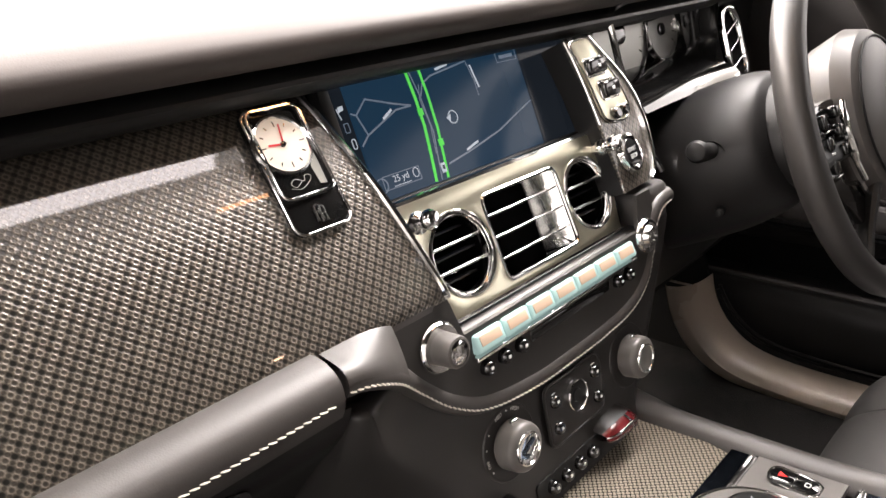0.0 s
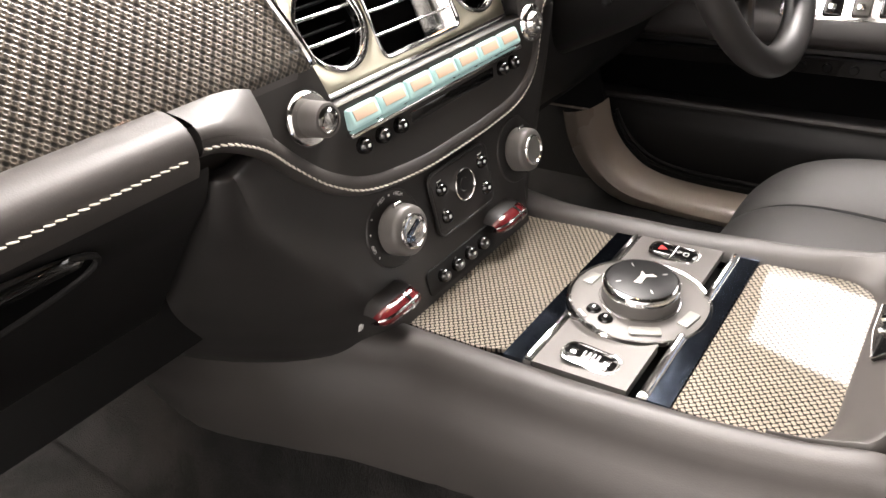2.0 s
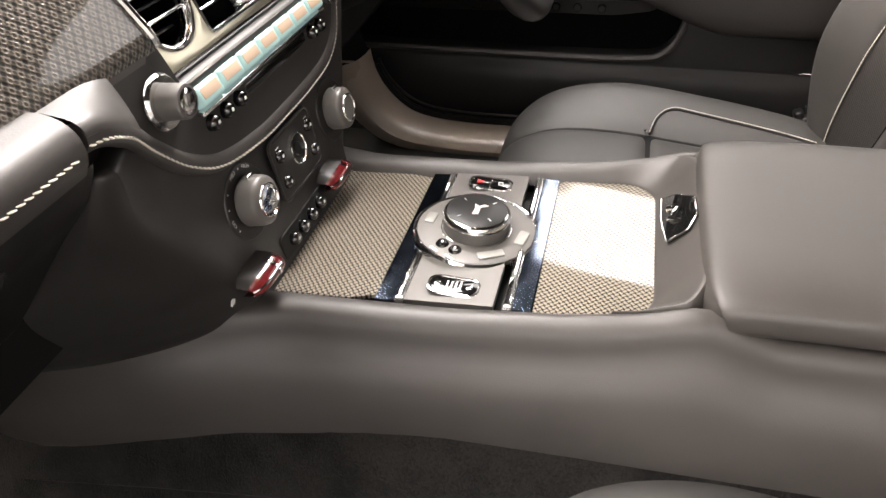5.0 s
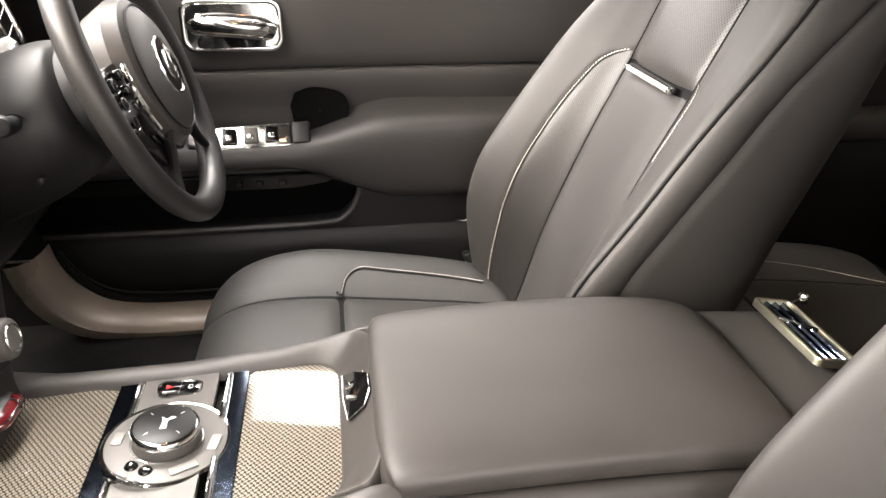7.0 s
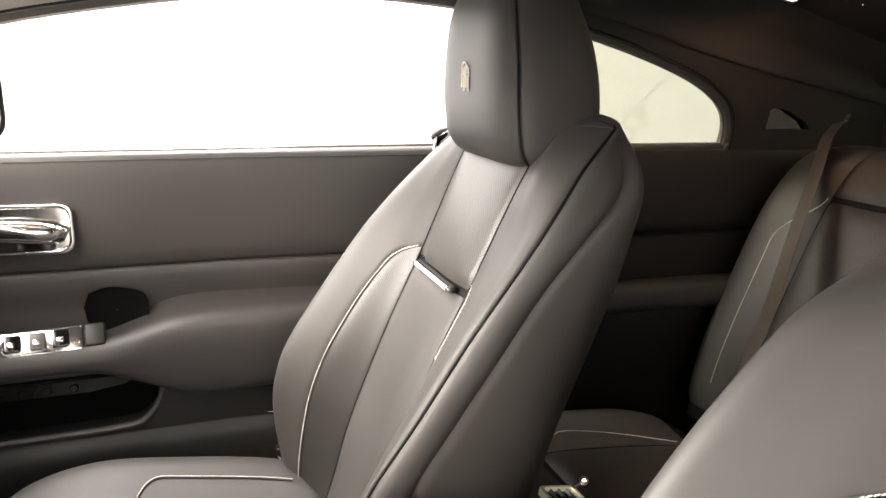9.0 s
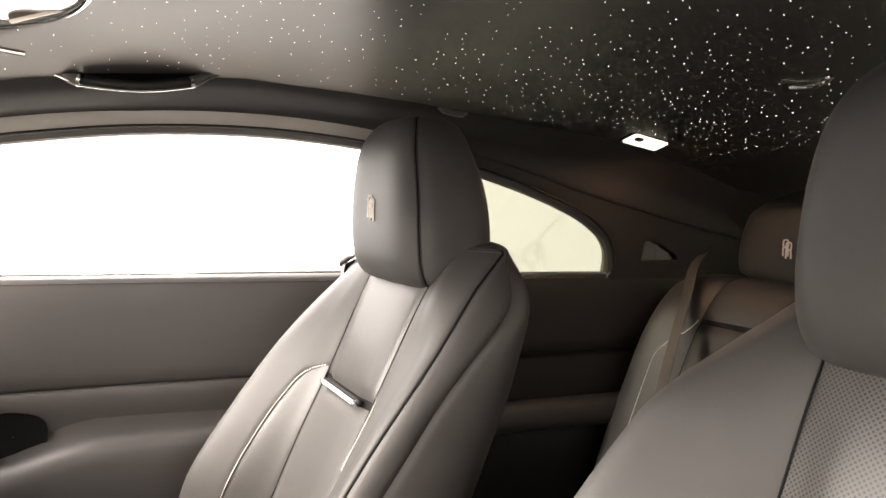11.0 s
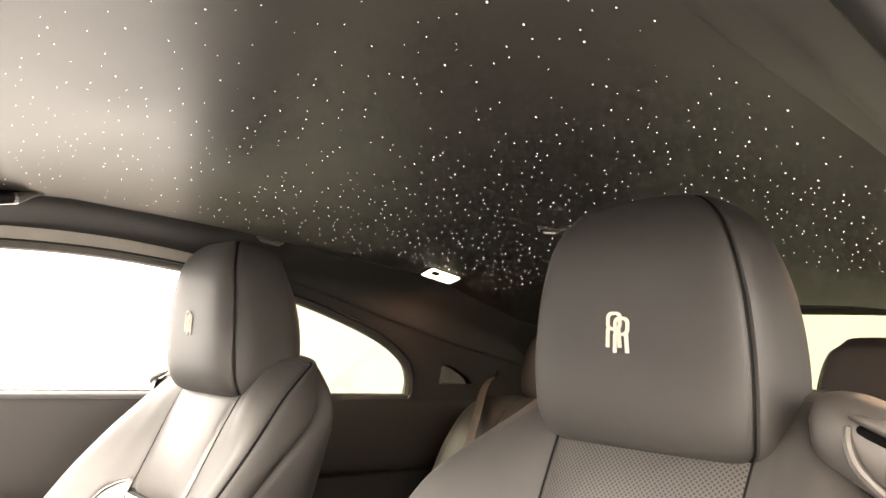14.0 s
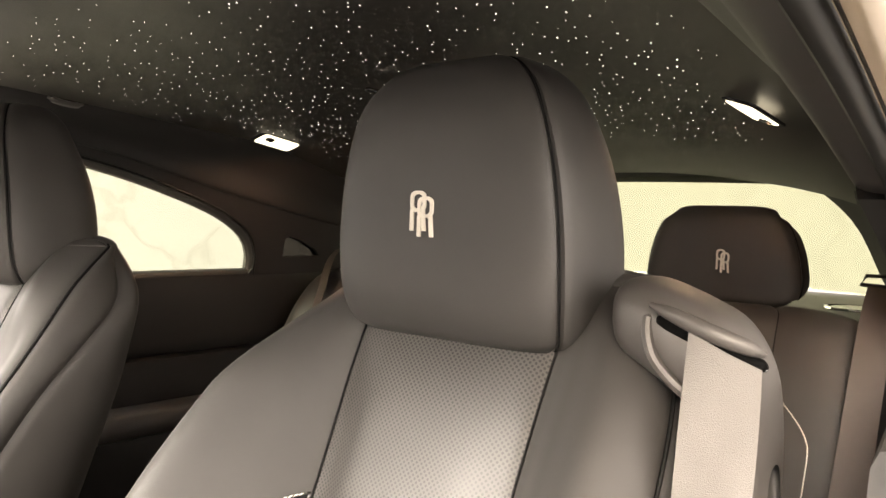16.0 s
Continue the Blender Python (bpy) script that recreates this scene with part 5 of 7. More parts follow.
stk = []
for z, wl, r, yf, yb in ((0.800, 0.258, 0.012, 0.010, 0.14), (0.799, 0.263, 0.012, -0.002, 0.14), (0.790, 0.264, 0.016, -0.005, 0.14), (0.75, 0.262, 0.03, -0.008, 0.15), (0.70, 0.255, 0.05, -0.014, 0.18),
                        (0.65, 0.259, 0.07, -0.022, 0.22), (0.62, 0.258, 0.08, -0.028, 0.25), (0.597, 0.254, 0.08, -0.032, 0.27), (0.578, 0.244, 0.08, -0.030, 0.30), (0.553, 0.226, 0.07, 0.0, 0.34), (0.525, 0.215, 0.06, 0.07, 0.38), (0.49, 0.208, 0.05, 0.15, 0.42), (0.45, 0.204, 0.04, 0.24, 0.46)):
    low = min(1.0, max(0.0, (0.72 - z) / 0.12))
    row = [(-wl - 0.04 * (0.842 - z) / 0.3, yb, z), (-wl - 0.004 * low, yf + r * 2.0 + 0.05 * low, z)]
    for k in range(7):
        a = radians(180 + 15 * k)
        e = 1 + 0.45 * low
        row.append((-wl + (r * 1.15 + 0.032 * low) * (1 + sp(math.cos(a), e)), yf + (r + 0.115 * low) * (1 + sp(math.sin(a), e)), z))
    row += [(x, yf, z) for x in (*np.linspace(row[-1][0], -0.10, 5)[1:4], -0.10, 0.0, 0.10)]
    wr = wl - 0.045 if z > 0.7 else float(np.interp(z, [0.45, 0.58, 0.597, 0.62, 0.65, 0.70], [0.14, 0.145, 0.162, 0.172, 0.188, 0.205]))
    for k in range(7):
        a = radians(270 + 15 * k)
        row.append((wr - r * (1 - math.cos(a)) * 1.15, yf + r + r * math.sin(a), z))
    row += [(wr, yf + r * 2.0, z), (wr, yb, z)]
    w = min(1.0, max(0.0, (z - 0.71) / 0.08))
    stk.append(row[:1] + [(x, y + brow(x) * w, zz) for x, y, zz in row[1:]])
stack = thing("centre_stack", "black leather centre stack with air vents, controls and screen", "dashboard console", "", "structure")
part("body", loft(stk, 90, 60), STACK, stack)
part("shoulder", rbox(0.110, 0.15, 0.060, 0.010, pose(-0.2085, 0.0715, 0.8145)), LEATHER_SOFT, stack)
part("shoulder", rbox(0.066, 0.15, 0.050, 0.010, pose(0.184, 0.0715, 0.812)), LEATHER, stack)

SEAM = spline([(-0.270, 0.8203), (-0.256, 0.818), (-0.24, 0.811), (-0.215, 0.795), (-0.19, 0.771), (-0.160, 0.744), (-0.12, 0.724), (-0.055, 0.714), (0.0, 0.713), (0.055, 0.714), (0.11, 0.720), (0.145, 0.738), (0.163, 0.767), (0.172, 0.795), (0.19, 0.808), (0.215, 0.812)], 90)


def face_y(z):
    return float(np.interp(z, [0.575, 0.61, 0.65, 0.70, 0.75, 0.80, 0.842], [-0.034, -0.030, -0.022, -0.014, -0.008, -0.004, 0.005]))


part("seam_roll", tube([(x, face_y(z) + brow(x) + 0.001, z + 0.007) for x, z in SEAM], 0.0095, 12, False, 1.0), LEATHER_SOFT, stack)
part("brow", grid_bm([spline([(x, face_y(z) + brow(x) - 0.001, z + 0.003), (x, face_y(z) + brow(x) - 0.0085, z + 0.010), (x, face_y(z) + brow(x) - 0.003, z + 0.019 + 0.4 * (0.820 - z)), (x, face_y(z) + 0.6 * brow(x) + 0.010, 0.8435), (x, 0.03, 0.8462), (x, 0.08, 0.846)], 16) for x, z in SEAM if x < -0.205]), LEATHER_SOFT, stack, "rolled leather shoulder beside the ledge")
part("stitching", stitches([(x, face_y(z) + brow(x) - 0.0080, z + 0.0040) for x, z in SEAM], 0.0052, 0.0006, 0.0010), THREAD, stack, "cream saddle stitching")
up = [(x, z + 0.011) for x, z in SEAM if -0.235 < x < 0.172]
bm = slab([(-0.137, 0.801), (-0.146, 0.836), (-0.222, 0.834)] + up + [(0.174, 0.836), (0.146, 0.836), (0.137, 0.801)], 0.004)
for v in bm.verts:
    v.co = (v.co.x, face_y(v.co.y) - v.co.z - 0.002, v.co.y)
part("control_panel", bm, PANEL, stack, "satin black control panel")

VS = 0.4


def stack_m(x, z, lift=0.0):
    """A pose on the vent panel's plane: x along it, y up it, z out of it towards the cabin."""
    m = frame_m((x, VS * (z - 0.8), z), (1, 0, 0), (0, VS, 1))
    return m @ Matrix.Translation((0, 0, lift))


def on_stack(poly):
    """World (x, z) outline to the plane's own coordinates about x=0, z=0.85."""
    k = math.sqrt(1 + VS * VS)
    return [(x, (z - 0.85) * k) for x, z in poly]


VM = stack_m(0, 0.85, -0.012)
K = math.sqrt(1 + VS * VS)
vent_panel = thing("air_vent_unit", "brushed nickel panel with two round vents and a middle vent", "air vent panel")
P_OUT = on_stack([(-0.129, 0.806), (0.129, 0.806), (0.149, 0.903), (-0.151, 0.903)])
CIRC = [[(s * 0.0955 + 0.0368 * math.cos(a), 0.001 + 0.0368 * math.sin(a)) for a in np.linspace(0, 2 * math.pi, 40, endpoint=False)] for s in (-1, 1)]
MID = outline(0.110, 0.078, 0.008, 5)
part("plate", slab(P_OUT, 0.010, VM, 0.0025, [*CIRC, MID]), NICKEL, vent_panel)
part("frame_edge", tube([VM @ Vector((x, y, 0.006)) for x, y in even([*P_OUT, P_OUT[0]], 0.006)], 0.0036, 8, True), CHROME, vent_panel)
# Near-black backing and vent walls carry the shade inside the vents.
part("backing", slab(on_stack([(-0.125, 0.808), (0.125, 0.808), (0.145, 0.90), (-0.145, 0.90)]), 0.002, VM @ pose(0, 0, -0.03)), RECESS_SHADE, vent_panel)
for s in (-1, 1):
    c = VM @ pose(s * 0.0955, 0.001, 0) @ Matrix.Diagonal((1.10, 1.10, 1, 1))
    v = part("round_vent", lathe([(0.0335, -0.028), (0.0335, 0.006), (0.0340, 0.009)], c, 48), RECESS_SHADE, vent_panel)
    part("ring", lathe([(0.0303, 0.002), (0.0303, 0.0085), (0.0312, 0.0105), (0.0326, 0.0112), (0.0340, 0.0105), (0.0348, 0.009)], c, 56), CHROME, v, "chrome ring")
    part("inner_ring", lathe([(0.0288, 0.0), (0.0288, 0.0065), (0.0294, 0.0078), (0.0302, 0.0065)], c, 48), CHROME, v)
    for dy in (-0.0095, 0.0095):
        w = math.sqrt(0.0290 ** 2 - dy * dy)
        part("slat", rbox(2 * w, 0.0024, 0.012, 0.0008, c @ pose(0, dy, 0.0)), CHROME, v)
    for dy in (-0.019, 0.0, 0.019):
        w = math.sqrt(0.0290 ** 2 - dy * dy)
        part("vane", rbox(2 * w, 0.0014, 0.014, 0, c @ pose(0, dy, -0.014)), SATIN, v)
mv = part("middle_vent", slab(outline(0.112, 0.080, 0.009), 0.030, VM @ pose(0, 0, -0.0215), 0, [MID]), CHROME, vent_panel, "chrome edged middle vent")
part("frame_edge", tube([VM @ Vector((x, y, 0.009)) for x, y in MID], 0.0022, 8, True), CHROME, mv)
part("deflector", grid_bm([[VM @ Vector((x, y, z)) for x, z in ((0.0545, 0.007), (0.0515, 0.001), (0.0470, -0.009), (0.0415, -0.024))] for y in np.linspace(-0.038, 0.038, 5)]), CHROME, mv, "polished inner flank")
for dy in (-0.020, 0.0, 0.020):
    part("slat", rbox(0.104, 0.0026, 0.018, 0.001, VM @ pose(0, dy, -0.002)), CHROME, mv)
for s in (-1, 1):
    b = thing("vent_stop", "turned chrome vent pull in two beads", "vent pull", "vent pulls")
    part("stem", lathe([(0.005, 0), (0.005, 0.008), (0.0085, 0.010), (0.0095, 0.013), (0.0085, 0.016), (0.005, 0.018), (0.005, 0.020), (0.0065, 0.022), (0.0085, 0.026), (0.0085, 0.029), (0.006, 0.033), (0, 0.0345)], VM @ pose(-0.141 if s < 0 else 0.127, 0.039, 0.008), 28), CHROME, b)

# screen
SM = frame_m((-0.008, 0.0806, 0.952), (1, 0, 0), (0, 0.35, 1))
scr = thing("navigation_screen", "lit navigation screen showing a dark blue road map", "screen")
part("bezel", slab(outline(0.340, 0.118, 0.012, 4), 0.012, SM @ pose(0.0015, -0.0045, -0.002), 0.002, [outline(0.317, 0.100, 0.004, 3)]), SATIN, scr)
part("surround", slab([(-0.185, -0.078), (0.185, -0.078), (0.178, 0.075), (-0.178, 0.075)], 0.004, SM @ pose(0, 0, -0.008)), SATIN, scr)
part("map", slab([(-0.139, -0.054), (0.082, -0.054), (0.082, 0.045), (-0.139, 0.045)], 0.003, SM @ pose(0, 0, 0)), SCREEN, scr, "lit blue map")
part("side_menu", slab([(-0.157, -0.054), (-0.1405, -0.054), (-0.1405, 0.045), (-0.157, 0.045)], 0.003, SM), SCREEN_DARK, scr)
part("dark_pane", slab([(0.0835, -0.054), (0.160, -0.054), (0.160, 0.045), (0.0835, 0.045)], 0.003, SM), SCREEN_DARK, scr)


def map_line(name, pts, w, m, z=0.0034):
    """A flat ribbon on the screen."""
    p = np.array(pts, float)
    L, R = [], []
    for i in range(len(p)):
        d = p[min(i + 1, len(p) - 1)] - p[max(i - 1, 0)]
        d /= np.linalg.norm(d)
        n = np.array((-d[1], d[0])) * w / 2
        L.append(p[i] + n)
        R.append(p[i] - n)
    bm = bmesh.new()
    a = [bm.verts.new((*q, z)) for q in L]
    b = [bm.verts.new((*q, z)) for q in R]
    for i in range(len(p) - 1):
        bm.faces.new([b[i], b[i + 1], a[i + 1], a[i]])
    bm.transform(SM)
    return part(name, bm, m, scr)


map_line("route_line", [(-0.069, 0.0445), (-0.0672, 0.02), (-0.0672, -0.005), (-0.0705, -0.03), (-0.0742, -0.053)], 0.0034, MAP_GREEN)
map_line("route_line", [(-0.0533, 0.0445), (-0.0520, 0.02), (-0.0530, -0.01), (-0.0593, -0.053)], 0.0030, MAP_GREEN)
map_line("rail_line", [(-0.0655, 0.0445), (-0.0610, 0.02), (-0.0590, -0.012), (-0.0670, -0.053)], 0.0014, MAP_GREY, 0.0032)
map_line("rail_line", [(-0.0585, 0.0300), (-0.0625, 0.018), (-0.0600, -0.006), (-0.0640, -0.030)], 0.0010, MAP_GREY, 0.0032)
map_line("side_road", [(-0.134, 0.0177), (-0.1203, 0.0285), (-0.0924, 0.0195), (-0.0744, 0.0146)], 0.0016, MAP_GREY, 0.0032)
map_line("side_road", [(-0.0744, 0.0146), (-0.0924, 0.0142), (-0.1286, 0.0003), (-0.138, -0.007)], 0.0016, MAP_GREY, 0.0032)
map_line("side_road", [(-0.139, 0.020), (-0.134, 0.0177), (-0.1286, 0.0003)], 0.0016, MAP_GREY, 0.0032)
map_line("side_road", [(-0.053, -0.0421), (-0.0231, -0.0375), (0.0246, -0.028), (0.055, -0.018), (0.0815, -0.0095)], 0.0016, MAP_GREY, 0.0032)
map_line("side_road", [(-0.0600, 0.020), (-0.0540, 0.030), (-0.0412, 0.0352), (0.0069, 0.0412)], 0.0016, MAP_GREY, 0.0032)
map_line("side_road", [(0.0069, 0.0412), (0.011, 0.022), (0.011, 0.008)], 0.0012, MAP_GREY, 0.0032)
for x0, y0, w, a in ((-0.103, 0.0125, 0.013, 27), (-0.026, 0.0405, 0.017, 8), (-0.018, -0.0335, 0.018, 14), (0.0125, 0.026, 0.022, -80)):
    d = np.array((math.cos(radians(a)), math.sin(radians(a)))) * w / 2
    map_line("map_label", [np.array((x0, y0)) - d, np.array((x0, y0)) + d], 0.0022, MAP_WHITE, 0.0036)
CUR = SM @ pose(-0.0307, -0.0042, 0.0032)
part("cursor", slab([(0.006 * math.cos(a), 0.006 * math.sin(a)) for a in np.linspace(0, 2 * math.pi, 24, endpoint=False)], 0.0005, CUR, 0, [[(0.0052 * math.cos(a), 0.0052 * math.sin(a)) for a in np.linspace(0, 2 * math.pi, 24, endpoint=False)]]), MAP_WHITE, scr)
part("cursor_arrow", slab([(-0.0085, 0.0005), (-0.0025, 0.003), (-0.0045, -0.003)], 0.0005, CUR @ pose(0, 0, 0.0003)), MAP_WHITE, scr)
part("scale_box", slab(outline(0.042, 0.012, 0.001, 2), 0.0003, SM @ pose(-0.1095, -0.0405, 0.0032), 0, [outline(0.0405, 0.0105, 0.001, 2)]), MAP_GREY, scr)
part("compass", slab([(0.0065 * math.cos(a), 0.0065 * math.sin(a)) for a in np.linspace(0, 2 * math.pi, 24, endpoint=False)], 0.0005, SM @ pose(-0.1325, -0.0415, 0.0034), 0, [[(0.0055 * math.cos(a), 0.0055 * math.sin(a)) for a in np.linspace(0, 2 * math.pi, 24, endpoint=False)]]), MAP_GREY, scr)
part("scale_ring", slab([(0.0035 * math.cos(a), 0.0042 * math.sin(a)) for a in np.linspace(0, 2 * math.pi, 20, endpoint=False)], 0.0004, SM @ pose(-0.0935, -0.0395, 0.0034), 0, [[(0.0029 * math.cos(a), 0.0036 * math.sin(a)) for a in np.linspace(0, 2 * math.pi, 20, endpoint=False)]]), MAP_WHITE, scr)
part("title_box", slab(outline(0.030, 0.010, 0.0008, 2), 0.0003, SM @ pose(0.0645, 0.0375, 0.0032), 0, [outline(0.0288, 0.0088, 0.0008, 2)]), MAP_GREY, scr)
part("title_bar", rbox(0.020, 0.0034, 0.0003, 0, SM @ pose(0.0645, 0.0375, 0.0034)), MAP_GREY, scr)
part("car_mark", rbox(0.0055, 0.0085, 0.0006, 0.0002, SM @ pose(-0.0617, -0.0435, 0.004)), MAP_WHITE, scr)
part("car_shape", rbox(0.0022, 0.0034, 0.0004, 0, SM @ pose(-0.0617, -0.0432, 0.0046)), SCREEN_DARK, scr)
for px, py in ((-0.0669, 0.0072), (-0.0550, -0.0221)):
    part("route_mark", rbox(0.006, 0.006, 0.0006, 0.0002, SM @ pose(px, py, 0.004)), MAP_GREEN, scr)
part("menu_flag", join(slab([(-0.003, -0.0008), (0.0026, 0.0006), (0.0030, 0.0042), (-0.0022, 0.0036)], 0.0004, SM @ pose(-0.1473, 0.0235, 0.0032)), rbox(0.0007, 0.009, 0.0004, 0, SM @ pose(-0.1502, 0.0215, 0.0034, 0, 0, 14))), MAP_WHITE, scr)
part("menu_mark", slab(outline(0.005, 0.008, 0.0008, 2), 0.0004, SM @ pose(-0.1468, 0.0100, 0.0032), 0, [outline(0.004, 0.0065, 0.0006, 2)]), MAP_GREY, scr)
part("menu_mark", slab(outline(0.0042, 0.0085, 0.0018, 3), 0.0004, SM @ pose(-0.1449, -0.0035, 0.0032), 0, [outline(0.0030, 0.0072, 0.0013, 3)]), MAP_WHITE, scr)


def lettering(text, size, m, material, parent, name="lettering"):
    c = bpy.data.curves.new(name, "FONT")
    c.body, c.size, c.align_x, c.align_y, c.extrude = text, size, "CENTER", "CENTER", 0.0001
    ob = new(name, c)
    me = bpy.data.meshes.new_from_object(ob)
    bpy.data.objects.remove(ob)
    bm = bmesh.new()
    bm.from_mesh(me)
    bpy.data.meshes.remove(me)
    bm.transform(m)
    return part(name, bm, material, parent, "", False)


lettering("25 yd", 0.0080, SM @ pose(-0.1108, -0.0392, 0.0036), MAP_WHITE, scr)
part("scale_line", rbox(0.019, 0.0006, 0.0003, 0, SM @ pose(-0.1105, -0.0448, 0.0036)), MAP_WHITE, scr)

# switch tower beside the screen
tower = thing("switch_tower", "woven fibre switch tower with chrome edges and a start button", "switch panel")
TM = frame_m((0.150, 0.035, 0.917), (1, 0.05, 0), (0, 0.42, 1))
TP = [(0.034, -0.081), (0.052, -0.067), (0.0635, -0.017), (0.0535, 0.027), (0.011, 0.083), (-0.035, 0.083), (-0.034, 0.072), (-0.027, 0.032), (-0.025, -0.007), (-0.024, -0.03), (-0.024, -0.06), (-0.024, -0.081)]
bm = slab(TP, 0.003, Matrix(), 0.001)
uvl = bm.loops.layers.uv.new("UVMap")
for f in bm.faces:
    for l in f.loops:
        l[uvl].uv = (l.vert.co.x, l.vert.co.y)
bm.transform(TM @ pose(0, 0, 0.001))
part("face", bm, WEAVE, tower, "woven metal-fibre face")
part("body", slab(TP, 0.026, TM @ pose(0, 0, -0.0255), 0.0), SATIN, tower)
part("edge", tube([TM @ Vector((x, y, 0.004)) for x, y in spline([(0.035, -0.081), (0.052, -0.066), (0.0635, -0.017), (0.0535, 0.027), (0.011, 0.082)], 40)], 0.0024, 8), CHROME, tower, "chrome edge")
part("edge", tube([TM @ Vector((x, y, 0.004)) for x, y in spline([(-0.025, -0.007), (-0.026, 0.012), (-0.027, 0.032), (-0.030, 0.060), (-0.035, 0.082)], 30)], 0.0020, 8), CHROME, tower, "chrome edge")
PL = [tuple(p) for p in spline([(-0.030, 0.080), (0.004, 0.080), (0.018, 0.056), (0.032, 0.030), (0.037, 0.004), (0.028, -0.009), (0.006, -0.010), (-0.014, -0.004), (-0.019, 0.012), (-0.022, 0.036), (-0.032, 0.072), (-0.030, 0.080)], 48)][:-1]
part("switch_plate", slab(PL, 0.003, TM @ pose(0, 0, 0.004), 0.001), NICKEL, tower, "nickel switch plate")
part("plate_edge", tube([TM @ Vector((x, y, 0.0068)) for x, y in PL], 0.0012, 6, True), CHROME, tower)
for y, h, x, w in ((0.0505, 0.016, -0.003, 0.034), (0.0245, 0.017, 0.008, 0.031)):
    part("switch", rbox(w, h, 0.010, 0.003, TM @ pose(x, y, 0.009, 12, 0, 0)), GLOSS, tower, "gloss black switch")
    part("switch_edge", tube([TM @ Vector((x + p, y + q, 0.0078)) for p, q in outline(w + 0.002, h + 0.003, 0.004)], 0.0010, 6, True), CHROME, tower)
    part("mark", rbox(0.005, 0.003, 0.0004, 0.0001, TM @ pose(x, y - 0.001, 0.0143, 12, 0, 0)), WHITE_MARK, tower)
for x, y in ((0.004, -0.002), (0.0225, -0.001)):
    part("round_switch", lathe([(0, 0.008), (0.0045, 0.008), (0.0062, 0.006), (0.0066, 0)], TM @ pose(x, y, 0.005), 20), GLOSS, tower)
SB = TM @ pose(0.0060, -0.0450, 0.004) @ Matrix.Diagonal((1.2, 1.3, 1, 1))
sbut = part("start_button", lathe([(0, 0.006), (0.011, 0.006), (0.0125, 0.004), (0.013, 0)], SB), GLOSS, tower, "black start button")
part("ring", lathe([(0.0128, 0.004), (0.0135, 0.007), (0.0155, 0.006), (0.0165, 0)], SB), CHROME, sbut)
lettering("START", 0.0048, SB @ pose(0, 0.002, 0.0064), WHITE_MARK, sbut)
lettering("STOP", 0.0048, SB @ pose(0, -0.0035, 0.0064), WHITE_MARK, sbut)

# clock on the fascia
CS = 0.63
CM = frame_m((-0.2225, 0.0575, 0.9515), (1, 0, 0), (0, CS, 1)) @ pose(-0.0050, -0.0028, 0.001) @ Matrix.Diagonal((1.08, 0.98, 1, 1))
clk = thing("dashboard_clock", "analogue clock with cream dial in a chrome edged glass plaque", "clock")
part("plaque", slab(outline(0.045, 0.097, 0.008, 4), 0.006, CM, 0.0015), GLOSS, clk)
part("edge", tube([CM @ Vector((x, y, 0.006)) for x, y in outline(0.044, 0.096, 0.008, 4)], 0.0011, 6, True), CHROME, clk)
part("glass_rim", tube([CM @ Vector((x, y + 0.012, 0.0085)) for x, y in outline(0.040, 0.068, 0.006, 4)], 0.0012, 6, True), CHROME, clk)
DC = CM @ pose(-0.0030, 0.0180, 0.0062) @ Matrix.Diagonal((1.10, 1.20, 1, 1))
dial = part("dial", lathe([(0, 0.002), (0.0165, 0.002), (0.0175, 0.0015), (0.0180, 0)], DC, 48), CREAM, clk, "cream clock dial")
part("bezel", lathe([(0.0168, 0.002), (0.0175, 0.0034), (0.0188, 0.003), (0.0194, 0)], DC, 48), CHROME, dial)
for k in range(12):
    part("hour_mark", rbox(0.0006, 0.0024 if k % 3 else 0.0036, 0.0003, 0, DC @ pose(0, 0, 0, 0, 0, -30 * k) @ pose(0, 0.0132, 0.0023)), GLOSS, dial)
part("hour_pointer", rbox(0.0013, 0.0085, 0.0004, 0.0001, DC @ pose(0, 0, 0, 0, 0, 84) @ pose(0, 0.0052, 0.0026)), RED, dial, "red tipped pointer")
part("minute_pointer", rbox(0.0011, 0.0125, 0.0004, 0.0001, DC @ pose(0, 0, 0, 0, 0, -12) @ pose(0, 0.0065, 0.003)), RED, dial, "red tipped pointer")
part("boss", lathe([(0, 0.0042), (0.0016, 0.004), (0.0018, 0.002)], DC, 16), GLOSS, dial)
part("window", slab(outline(0.036, 0.064, 0.005), 0.0010, CM @ pose(0.0, 0.012, 0.0056), 0.0004), GLOSS, clk, "dark glass block round the dial")
# Pale wedge stands for a reflection in the glass.
part("glass_reflection", slab([(0.0155, -0.017), (0.0165, 0.012), (0.0095, -0.002), (0.0105, -0.016)], 0.0006, CM @ pose(0, 0, 0.0068)), KEY_GLASS, clk, "pale wedge painted as a reflection on the glass block")
part("engraving", tube([CM @ Vector((x, y, 0.0068)) for x, y in spline([(-0.011, -0.014), (-0.004, -0.016), (0.004, -0.012), (0.006, -0.008), (0.002, -0.007), (0.000, -0.011), (-0.006, -0.008), (-0.010, -0.011), (-0.007, -0.014), (-0.002, -0.011)], 40)], 0.00035, 5), KEY_GLASS, clk, "fine engraved flourish")
badge(clk, CM @ pose(0.0, -0.036, 0.006), CHROME, 0.24, "small silver emblem")

